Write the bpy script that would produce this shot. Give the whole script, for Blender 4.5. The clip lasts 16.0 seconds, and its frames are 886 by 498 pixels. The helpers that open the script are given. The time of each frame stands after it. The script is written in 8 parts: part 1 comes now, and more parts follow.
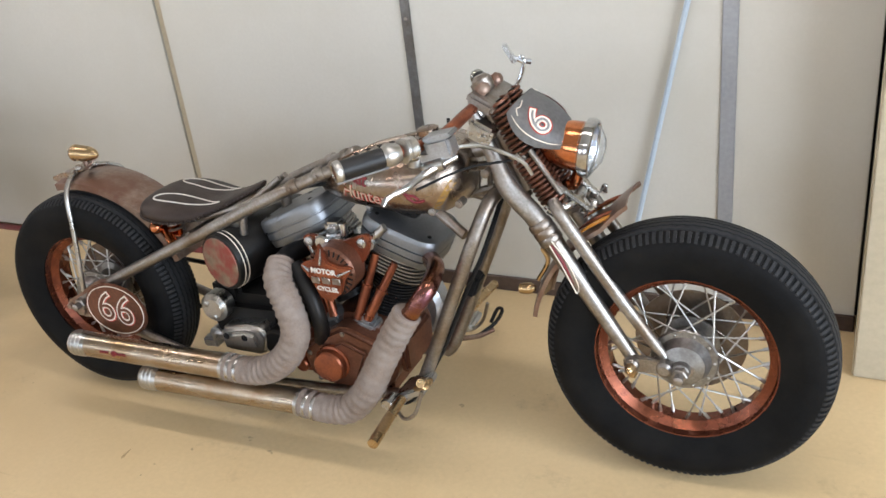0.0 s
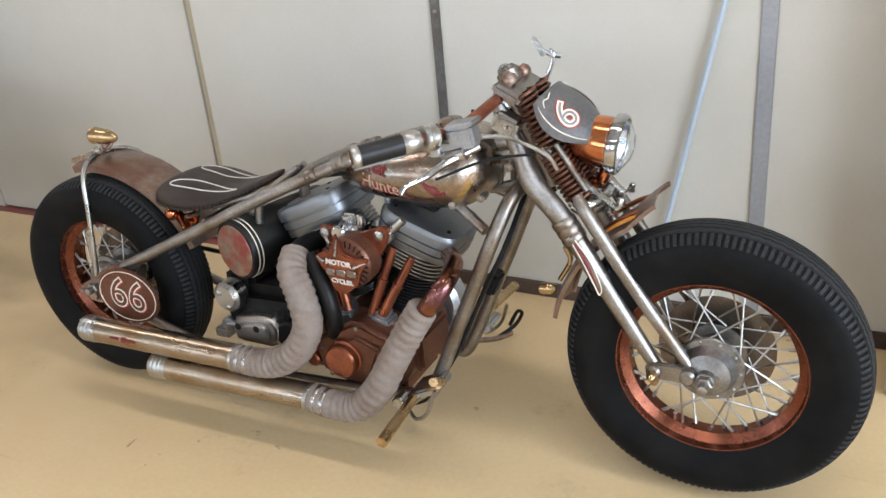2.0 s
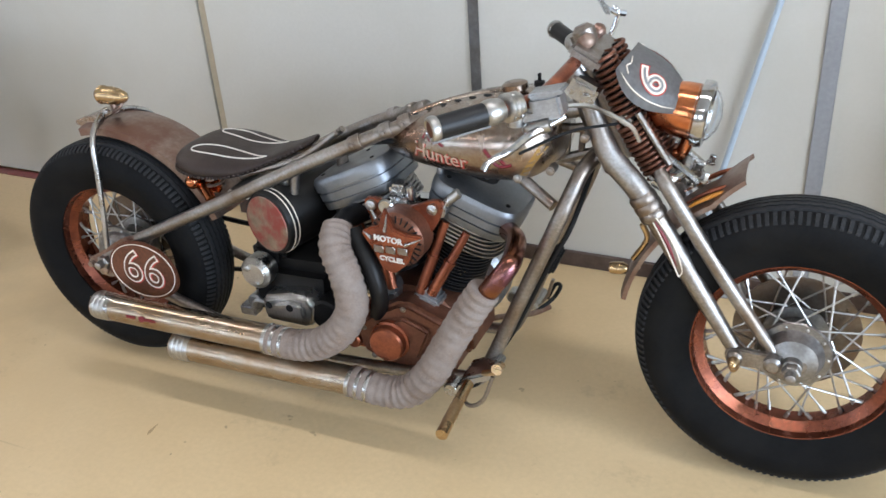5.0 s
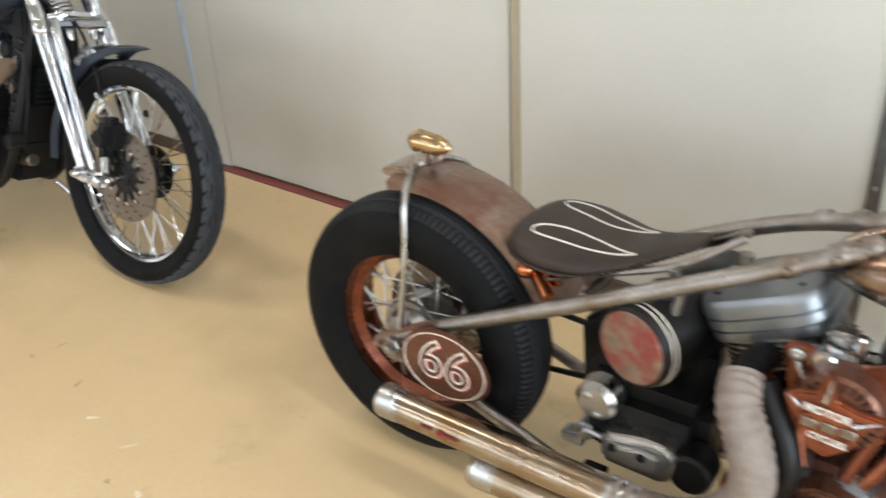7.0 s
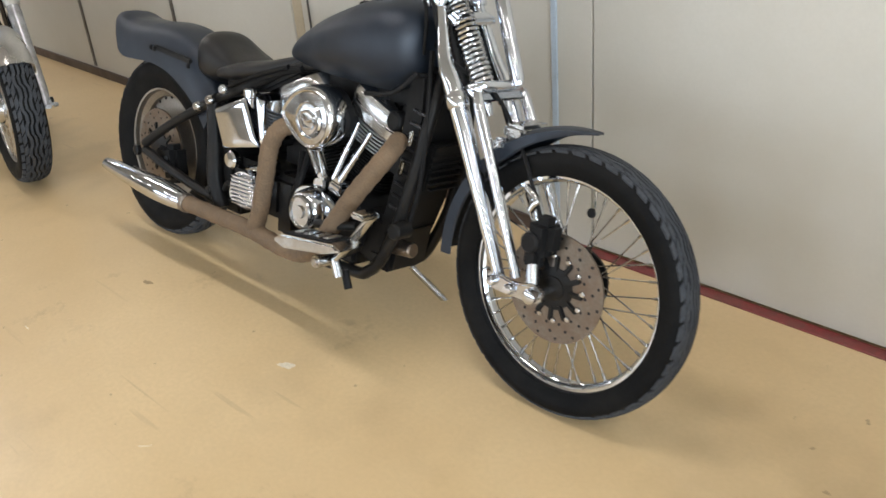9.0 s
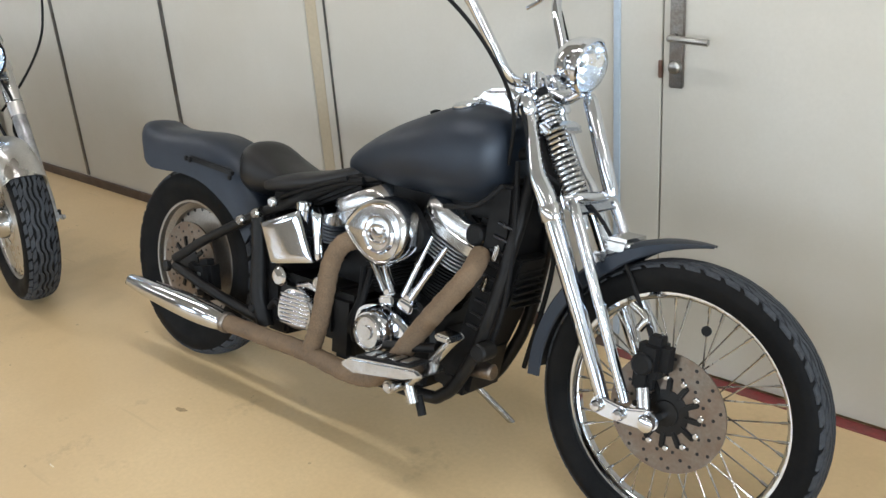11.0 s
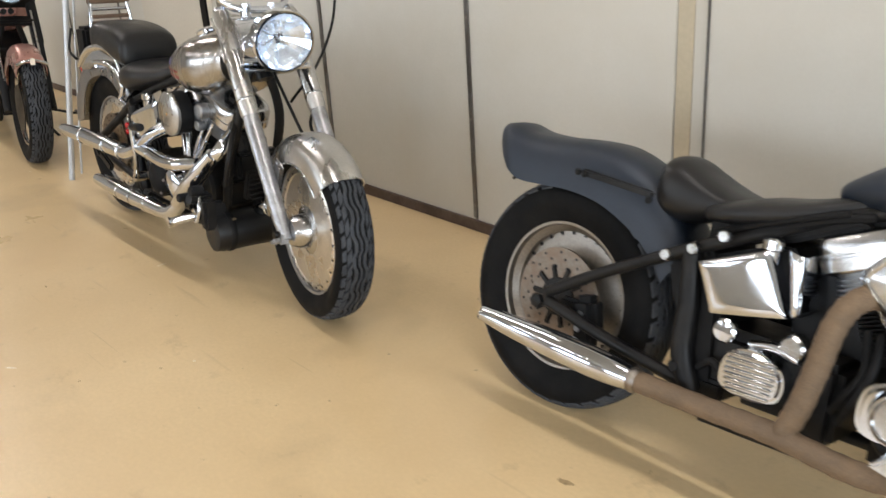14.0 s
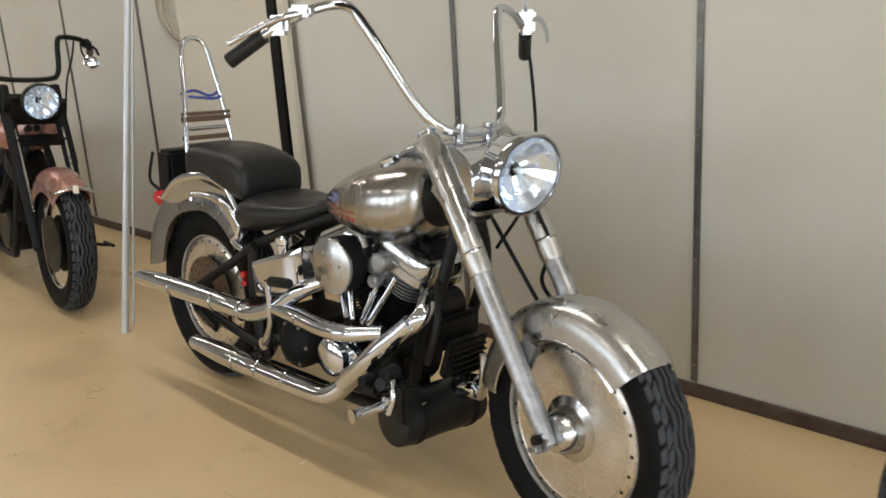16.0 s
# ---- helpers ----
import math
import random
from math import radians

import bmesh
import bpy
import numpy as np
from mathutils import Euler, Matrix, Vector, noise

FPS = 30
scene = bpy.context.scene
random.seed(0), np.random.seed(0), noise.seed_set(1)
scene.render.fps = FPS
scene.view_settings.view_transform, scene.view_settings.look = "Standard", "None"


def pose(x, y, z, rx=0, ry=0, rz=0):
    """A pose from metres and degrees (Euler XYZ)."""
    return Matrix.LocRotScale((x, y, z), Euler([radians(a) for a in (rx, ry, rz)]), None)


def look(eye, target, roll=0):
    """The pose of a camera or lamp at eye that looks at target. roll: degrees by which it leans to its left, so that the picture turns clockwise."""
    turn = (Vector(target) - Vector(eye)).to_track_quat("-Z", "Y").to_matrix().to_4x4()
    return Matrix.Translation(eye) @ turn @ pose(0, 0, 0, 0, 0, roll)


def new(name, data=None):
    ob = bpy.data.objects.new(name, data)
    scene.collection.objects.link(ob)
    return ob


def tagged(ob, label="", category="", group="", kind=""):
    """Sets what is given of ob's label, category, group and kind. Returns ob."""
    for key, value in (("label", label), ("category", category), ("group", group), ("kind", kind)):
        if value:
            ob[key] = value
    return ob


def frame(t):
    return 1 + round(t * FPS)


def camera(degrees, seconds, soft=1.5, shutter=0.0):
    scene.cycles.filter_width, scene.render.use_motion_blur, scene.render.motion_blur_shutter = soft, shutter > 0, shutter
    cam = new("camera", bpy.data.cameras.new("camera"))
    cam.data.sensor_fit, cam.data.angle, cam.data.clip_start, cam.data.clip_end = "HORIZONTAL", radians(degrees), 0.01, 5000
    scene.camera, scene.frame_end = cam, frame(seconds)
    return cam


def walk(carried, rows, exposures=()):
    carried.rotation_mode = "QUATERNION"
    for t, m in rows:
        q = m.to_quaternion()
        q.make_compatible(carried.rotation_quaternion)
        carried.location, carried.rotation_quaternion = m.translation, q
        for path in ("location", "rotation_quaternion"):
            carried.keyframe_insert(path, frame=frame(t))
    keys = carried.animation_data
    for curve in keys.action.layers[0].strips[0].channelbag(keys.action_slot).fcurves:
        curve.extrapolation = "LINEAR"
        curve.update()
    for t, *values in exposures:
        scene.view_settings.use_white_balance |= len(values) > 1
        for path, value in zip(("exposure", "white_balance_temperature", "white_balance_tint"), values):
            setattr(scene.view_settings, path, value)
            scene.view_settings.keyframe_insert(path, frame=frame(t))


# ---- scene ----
cam = camera(52.2, 16.0, shutter=0.4)
METRES, EYE, TILT, LEAN, TURN = 5.5, 1.4, 0.0, 0.0, 24.4
PATH = [
    (0, (-0.231, 0.369, 1.502), (-1.061, 1.96, 0.619), -7.0),
    (0.5, (-0.236, 0.37, 1.503), (-1.097, 1.958, 0.645), -6.8),
    (1, (-0.245, 0.399, 1.464), (-1.125, 1.976, 0.604), -6.2),
    (1.5, (-0.254, 0.399, 1.452), (-1.133, 1.977, 0.593), -5.5),
    (2, (-0.244, 0.414, 1.442), (-1.125, 1.99, 0.583), -5.5),
    (2.5, (-0.228, 0.433, 1.438), (-1.09, 2.018, 0.574), -5.4),
    (3, (-0.223, 0.455, 1.441), (-1.045, 2.053, 0.561), -5.5),
    (3.2, (-0.241, 0.456, 1.461), (-1.052, 2.044, 0.555), -5.6),
    (5.3, (-0.552, 0.482, 1.423), (-1.34, 2.045, 0.457), -3.9),
    (5.5, (-0.574, 0.504, 1.4), (-1.384, 2.062, 0.443), -3.7),
    (6, (-0.72, 0.649, 1.387), (-1.527, 2.198, 0.413), -3.9),
    (6.5, (-0.916, 0.765, 1.384), (-1.892, 2.24, 0.45), -2.3),
    (7, (-1.175, 0.787, 1.428), (-2.267, 2.152, 0.455), -3.2),
    (7.5, (-1.49, 0.77, 1.449), (-2.7, 2.044, 0.493), -4.4),
    (8, (-1.779, 0.848, 1.459), (-3.085, 2.032, 0.514), -4.4),
    (8.5, (-2.017, 0.762, 1.468), (-3.36, 1.917, 0.54), -4.7),
    (9, (-2.286, 0.692, 1.48), (-3.575, 1.893, 0.533), -4.9),
    (9.5, (-2.474, 0.713, 1.483), (-3.755, 1.919, 0.531), -6.3),
    (10, (-2.601, 0.605, 1.49), (-3.85, 1.884, 0.594), -5.2),
    (10.2, (-2.622, 0.58, 1.515), (-3.893, 1.902, 0.716), -4.8),
    (12.3, (-2.749, 0.581, 1.419), (-3.917, 2.005, 0.639), -0.9),
    (12.5, (-2.819, 0.586, 1.426), (-3.967, 2.022, 0.639), 0.3),
    (13, (-3.021, 0.614, 1.425), (-4.394, 1.85, 0.658), -1.3),
    (13.5, (-3.343, 0.435, 1.465), (-4.763, 1.605, 0.682), -2.9),
    (14, (-3.666, 0.362, 1.427), (-5.086, 1.554, 0.677), -3.7),
    (14.5, (-3.977, 0.274, 1.471), (-5.373, 1.499, 0.728), -3.5),
    (15, (-4.312, 0.163, 1.473), (-5.724, 1.472, 0.933), -3.4),
    (15.5, (-4.617, 0.162, 1.468), (-6.015, 1.502, 0.971), -4.5),
    (16, (-4.984, 0.229, 1.433), (-6.336, 1.592, 0.874), -3.6),
]
EXPOSURES = [(0.0, -0.03, 6420, 16), (3.0, -0.03, 6180, 15), (5.5, 0.0, 5950, 14), (6.1, 0.1, 6020, 13), (7.0, 0.26, 6480, 12), (8.5, 0.2, 6520, 13), (10.2, 0.17, 6250, 11),
             (12.5, 0.24, 6330, 13), (13.5, 0.26, 6620, 14), (14.5, 0.29, 6600, 14), (15.0, 0.16, 6650, 13), (16.0, -0.08, 6780, 12)]
walk(cam, [(t, look(eye, target, roll)) for t, eye, target, roll in PATH], EXPOSURES)

# ---- light and sky ----
world = bpy.data.worlds.new("sky")
scene.world = world
world.use_nodes = True
_wn = world.node_tree.nodes
_sky = _wn.new("ShaderNodeTexSky")
_sky.sky_type, _sky.sun_disc = "NISHITA", False
_sky.sun_elevation, _sky.sun_rotation = radians(40), radians(180)
world.node_tree.links.new(_sky.outputs[0], _wn["Background"].inputs[0])
_wn["Background"].inputs[1].default_value = 0.1
scene.view_settings.exposure = 0.0
WINDOW_W, LAMP_W, EAST_W = 56.0, 29.0, 380.0


def area_lamp(name, m, sx, sy, watts, colour):
    d = bpy.data.lights.new(name, "AREA")
    d.shape, d.size, d.size_y, d.energy, d.color = "RECTANGLE", sx, sy, watts, colour
    ob = new(name, d)
    ob.matrix_world = m
    return ob


# ---- materials ----
def mat(name, base, rough=0.5, metal=0.0, vary=0.25, scale=6.0, fine=60.0, bump=0.0, tint=None, tint_amount=0.0, tint_scale=4.0,
        rough_vary=0.1, coat=0.0, stretch=(1, 1, 1), random=0.0, tint_sharp=0.15, spec=0.5):
    """A procedural surface: base colour with broad and fine variation, patches of a second colour, and fine relief."""
    m = bpy.data.materials.new(name)
    m.use_nodes = True
    nt = m.node_tree
    b = nt.nodes["Principled BSDF"]
    link = nt.links.new

    def node(kind, **sets):
        n = nt.nodes.new(kind)
        for k, v in sets.items():
            n.inputs[k].default_value = v
        return n
    co = nt.nodes.new("ShaderNodeTexCoord")
    mp = nt.nodes.new("ShaderNodeMapping")
    mp.inputs["Scale"].default_value = stretch
    link(co.outputs["Object"], mp.inputs[0])
    n1 = node("ShaderNodeTexNoise", Scale=scale, Detail=5.0, Roughness=0.6)
    n2 = node("ShaderNodeTexNoise", Scale=fine, Detail=3.0, Roughness=0.6)
    link(mp.outputs[0], n1.inputs[0])
    link(mp.outputs[0], n2.inputs[0])
    add = nt.nodes.new("ShaderNodeMath")
    add.operation = "ADD"
    link(n1.outputs[0], add.inputs[0])
    link(n2.outputs[0], add.inputs[1])
    rng = node("ShaderNodeMapRange", **{"From Min": 0.7, "From Max": 1.3, "To Min": 1 - vary, "To Max": 1 + vary})
    link(add.outputs[0], rng.inputs[0])
    val = rng.outputs[0]
    if random:
        oi = nt.nodes.new("ShaderNodeObjectInfo")
        r2 = node("ShaderNodeMapRange", **{"To Min": 1 - random, "To Max": 1 + random})
        link(oi.outputs["Random"], r2.inputs[0])
        mul = nt.nodes.new("ShaderNodeMath")
        mul.operation = "MULTIPLY"
        link(val, mul.inputs[0])
        link(r2.outputs[0], mul.inputs[1])
        val = mul.outputs[0]
    mix = nt.nodes.new("ShaderNodeVectorMath")
    mix.operation = "SCALE"
    mix.inputs[0].default_value = base
    link(val, mix.inputs["Scale"])
    col = mix.outputs[0]
    if tint:
        n3 = node("ShaderNodeTexNoise", Scale=tint_scale, Detail=8.0, Roughness=0.65)
        link(co.outputs["Object"], n3.inputs[0])
        e = 0.62 - 0.25 * tint_amount
        r3 = node("ShaderNodeMapRange", **{"From Min": e - tint_sharp, "From Max": e + tint_sharp})
        link(n3.outputs[0], r3.inputs[0])
        mm = nt.nodes.new("ShaderNodeMixRGB")
        mm.inputs[2].default_value = (*tint, 1)
        link(r3.outputs[0], mm.inputs[0])
        link(col, mm.inputs[1])
        col = mm.outputs[0]
    link(col, b.inputs["Base Color"])
    b.inputs["Metallic"].default_value = metal
    b.inputs["Specular IOR Level"].default_value = spec
    rr = node("ShaderNodeMapRange", **{"From Min": 0.3, "From Max": 0.7, "To Min": max(0.02, rough - rough_vary), "To Max": min(1, rough + rough_vary)})
    link(n1.outputs[0], rr.inputs[0])
    link(rr.outputs[0], b.inputs["Roughness"])
    if coat:
        b.inputs["Coat Weight"].default_value = coat
        b.inputs["Coat Roughness"].default_value = 0.1
    if bump:
        bp = node("ShaderNodeBump", Strength=min(1.0, bump), Distance=0.002)
        link(n2.outputs[0], bp.inputs["Height"])
        link(bp.outputs[0], b.inputs["Normal"])
    return m


def glass_material():
    m = mat("lamp_glass", (0.97, 0.985, 1.0), 0.05, 0.0, vary=0.03, scale=25, fine=120)
    b = m.node_tree.nodes["Principled BSDF"]
    b.inputs["Transmission Weight"].default_value = 1.0
    b.inputs["IOR"].default_value = 1.2
    return m


M = dict(
    # tread: raised to blue-grey, painting in the rubber's sheen at grazing angles
    tread=mat("sheen_tread", (0.046, 0.05, 0.057), 0.6, vary=0.3, scale=9, fine=120, bump=0.15, spec=0.18),
    rubber=mat("rubber", (0.0045, 0.0048, 0.0054), 0.62, vary=0.3, scale=9, fine=120, bump=0.15, tint=(0.011, 0.0105, 0.01), tint_amount=0.25, tint_scale=7, spec=0.1),
    steel=mat("raw_steel", (0.33, 0.315, 0.3), 0.42, 1.0, vary=0.3, scale=12, fine=160, bump=0.08, tint=(0.21, 0.16, 0.12), tint_amount=0.32, tint_scale=11),
    steel_clean=mat("ground_steel", (0.43, 0.425, 0.41), 0.3, 1.0, vary=0.18, scale=10, fine=200, bump=0.06),
    rusty=mat("patina_steel", (0.33, 0.275, 0.23), 0.42, 0.85, vary=0.35, scale=9, fine=90, bump=0.12, tint=(0.21, 0.115, 0.085), tint_amount=0.6, tint_scale=8),
    tank1=mat("bare_tank_steel", (0.4, 0.37, 0.33), 0.27, 1.0, vary=0.3, scale=7, fine=110, bump=0.04, tint=(0.25, 0.15, 0.1), tint_amount=0.45, tint_scale=6),
    copper=mat("copper_paint", (0.34, 0.108, 0.05), 0.32, 0.75, vary=0.3, scale=14, fine=150, bump=0.05, tint=(0.16, 0.05, 0.03), tint_amount=0.4, tint_scale=13),
    rim_copper=mat("dark_copper_rim", (0.25, 0.08, 0.042), 0.27, 0.85, vary=0.3, scale=14, fine=150, bump=0.05, tint=(0.13, 0.042, 0.027), tint_amount=0.4, tint_scale=13),
    copper_bright=mat("bright_copper", (0.66, 0.24, 0.1), 0.2, 1.0, vary=0.2, scale=10, fine=120, tint=(0.3, 0.1, 0.05), tint_amount=0.25, tint_scale=9),
    copper_dark=mat("dull_copper", (0.15, 0.062, 0.037), 0.4, 0.6, vary=0.35, scale=12, fine=120, bump=0.08),
    brass=mat("brass", (0.5, 0.36, 0.2), 0.27, 1.0, vary=0.2, scale=14, fine=140),
    chrome=mat("chrome", (0.65, 0.68, 0.73), 0.07, 1.0, vary=0.06, scale=12, fine=130, rough_vary=0.03),
    chrome_worn=mat("worn_chrome", (0.55, 0.56, 0.575), 0.18, 1.0, vary=0.15, scale=10, fine=120, tint=(0.4, 0.385, 0.36), tint_amount=0.3, tint_scale=16),
    alu=mat("cast_aluminium", (0.47, 0.485, 0.51), 0.38, 0.9, vary=0.2, scale=12, fine=180, bump=0.2, tint=(0.25, 0.25, 0.25), tint_amount=0.35, tint_scale=14),
    alu_brushed=mat("brushed_aluminium", (0.52, 0.515, 0.5), 0.3, 1.0, vary=0.15, scale=9, fine=220, stretch=(1, 1, 0.2), bump=0.04),
    alu_tank=mat("brushed_bare_tank", (0.5, 0.505, 0.515), 0.26, 1.0, vary=0.22, scale=5, fine=220, stretch=(1, 1, 0.12), bump=0.05, tint=(0.34, 0.31, 0.27), tint_amount=0.25, tint_scale=4),
    alu_dark=mat("dull_fender_metal", (0.29, 0.29, 0.295), 0.3, 1.0, vary=0.2, scale=6, fine=200, bump=0.05),
    logo_blue=mat("faded_blue_paint", (0.16, 0.15, 0.32), 0.5, vary=0.3, fine=80),
    pole=mat("galvanised_pole", (0.5, 0.52, 0.54), 0.4, 0.4, vary=0.1, scale=5, fine=80),
    wrap=mat("header_wrap", (0.185, 0.138, 0.11), 0.8, vary=0.35, scale=16, fine=260, bump=0.7, tint=(0.25, 0.21, 0.185), tint_amount=0.5, tint_scale=18),
    wrap_brown=mat("brown_header_wrap", (0.145, 0.097, 0.058), 0.75, vary=0.3, scale=14, fine=240, bump=0.7),
    leather=mat("brown_leather", (0.024, 0.0155, 0.013), 0.5, spec=0.35, vary=0.25, scale=9, fine=190, bump=0.25, tint=(0.04, 0.026, 0.021), tint_amount=0.3, tint_scale=6),
    stitch=mat("pale_thread", (0.62, 0.58, 0.52), 0.8, vary=0.15),
    black=mat("black_paint", (0.005, 0.005, 0.0055), 0.42, vary=0.3, scale=8, fine=100, bump=0.04, spec=0.22, tint=(0.016, 0.0145, 0.013), tint_amount=0.2, tint_scale=9),
    black_matt=mat("black_plastic", (0.008, 0.008, 0.0085), 0.58, vary=0.25, scale=10, fine=150, bump=0.15, spec=0.18),
    vinyl=mat("black_vinyl", (0.008, 0.008, 0.0085), 0.4, vary=0.2, scale=8, fine=240, bump=0.2, spec=0.35),
    slate=mat("slate_blue_paint", (0.0155, 0.021, 0.0315), 0.47, 0.3, vary=0.15, scale=5, fine=150, bump=0.02, tint=(0.018, 0.027, 0.042), tint_amount=0.3, tint_scale=3),
    rose=mat("rose_copper_paint", (0.38, 0.19, 0.155), 0.3, 0.5, vary=0.12, scale=6, fine=140, coat=0.5),
    maroon=mat("maroon_paint", (0.16, 0.012, 0.018), 0.4, vary=0.25, scale=8, fine=90),
    cream=mat("cream_paint", (0.75, 0.68, 0.58), 0.5, vary=0.12),
    faded_cream=mat("faded_cream_paint", (0.52, 0.38, 0.3), 0.5, vary=0.25, scale=14, fine=90),
    red=mat("red_paint", (0.45, 0.05, 0.035), 0.5, vary=0.25, fine=90),
    red_worn=mat("worn_red_paint", (0.34, 0.035, 0.035), 0.55, vary=0.4, scale=14, fine=60, tint=(0.15, 0.12, 0.1), tint_amount=0.4, tint_scale=18),
    grey_paint=mat("grey_paint", (0.22, 0.215, 0.215), 0.42, 0.2, vary=0.2, scale=8, fine=110, bump=0.05),
    lens=glass_material(),
    varnish=mat("yellow_varnish", (0.36, 0.22, 0.07), 0.3, 0.5, vary=0.2),
    amber=mat("amber_lens", (0.5, 0.2, 0.03), 0.2, vary=0.1),
    redlens=mat("red_lens", (0.5, 0.015, 0.02), 0.15, vary=0.1, coat=0.6),
    reflector=mat("lamp_reflector", (0.76, 0.84, 0.95), 0.13, 0.88, vary=0.08, scale=20, fine=90),
    disc=mat("brake_disc_steel", (0.21, 0.187, 0.162), 0.36, 0.95, vary=0.25, scale=14, fine=120, tint=(0.18, 0.132, 0.098), tint_amount=0.5, tint_scale=16),
    wall=mat("cream_wall_panel", (0.56, 0.545, 0.495), 0.5, vary=0.035, scale=0.9, fine=90, bump=0.03, tint=(0.52, 0.5, 0.44), tint_amount=0.25, tint_scale=1.3),
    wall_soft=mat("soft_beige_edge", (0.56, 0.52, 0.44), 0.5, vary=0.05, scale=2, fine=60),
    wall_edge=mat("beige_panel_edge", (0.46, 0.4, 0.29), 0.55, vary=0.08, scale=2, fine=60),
    wall_dark=mat("grey_brown_wall", (0.42, 0.405, 0.375), 0.75, vary=0.15, scale=1.5, fine=40),
    scuff=mat("floor_scuff", (0.36, 0.25, 0.13), 0.5, vary=0.3, scale=20, fine=90),
    chip=mat("pale_floor_chip", (0.75, 0.68, 0.55), 0.5, vary=0.2, scale=20, fine=90),
    wheel_grey=mat("grey_wheel_metal", (0.27, 0.245, 0.215), 0.45, 0.9, vary=0.2, scale=8, fine=150, bump=0.05),
    rocker=mat("cast_grey_alloy", (0.2, 0.212, 0.23), 0.42, 0.9, vary=0.15, scale=9, fine=170, bump=0.1, tint=(0.27, 0.285, 0.3), tint_amount=0.3, tint_scale=7),
    fin_black=mat("black_fin_alloy", (0.028, 0.028, 0.03), 0.34, 0.6, vary=0.25, scale=12, fine=150),
    fin_grey=mat("grey_fin_alloy", (0.3, 0.295, 0.285), 0.38, 0.9, vary=0.25, scale=12, fine=150, bump=0.1, tint=(0.13, 0.115, 0.1), tint_amount=0.35, tint_scale=15),
    tread_dark=mat("dark_tread", (0.022, 0.0225, 0.024), 0.62, vary=0.3, scale=9, fine=120, bump=0.15, spec=0.18),
    wall_plain=mat("plaster", (0.38, 0.375, 0.36), 0.8, vary=0.06, scale=1.5, fine=40),
    skirting=mat("brown_skirting", (0.045, 0.025, 0.02), 0.45, vary=0.3, scale=5, fine=80, tint=(0.1, 0.07, 0.055), tint_amount=0.3, tint_scale=9),
    strip=mat("grey_metal_strip", (0.2, 0.2, 0.2), 0.4, 0.7, vary=0.2, scale=9, fine=90, tint=(0.11, 0.09, 0.07), tint_amount=0.3, tint_scale=8),
    strip_grey=mat("pale_grey_strip", (0.33, 0.34, 0.36), 0.4, 0.2, vary=0.12, scale=6, fine=80),
    strip_blue=mat("pale_blue_plastic", (0.42, 0.5, 0.58), 0.35, vary=0.08),
    redline=mat("red_floor_paint", (0.22, 0.035, 0.035), 0.45, vary=0.25, scale=6, fine=70, tint=(0.13, 0.06, 0.05), tint_amount=0.3, tint_scale=7),
    dark=mat("dark_gap", (0.006, 0.006, 0.006), 0.7, vary=0.2),
    blue=mat("blue_cord", (0.03, 0.06, 0.3), 0.6, vary=0.2),
    brown=mat("brown_strap", (0.13, 0.08, 0.05), 0.7, vary=0.3, bump=0.3),
    hose=mat("pale_hose", (0.36, 0.32, 0.25), 0.5, vary=0.1),
    endplate=mat("worn_red_end", (0.23, 0.17, 0.12), 0.5, 0.3, vary=0.35, scale=14, fine=60, bump=0.1, tint=(0.24, 0.05, 0.04), tint_amount=0.5, tint_scale=19, tint_sharp=0.1),
    purple=mat("heat_blued_steel", (0.13, 0.06, 0.1), 0.22, 1.0, vary=0.3, scale=12, fine=90, tint=(0.27, 0.115, 0.05), tint_amount=0.5, tint_scale=9),
)


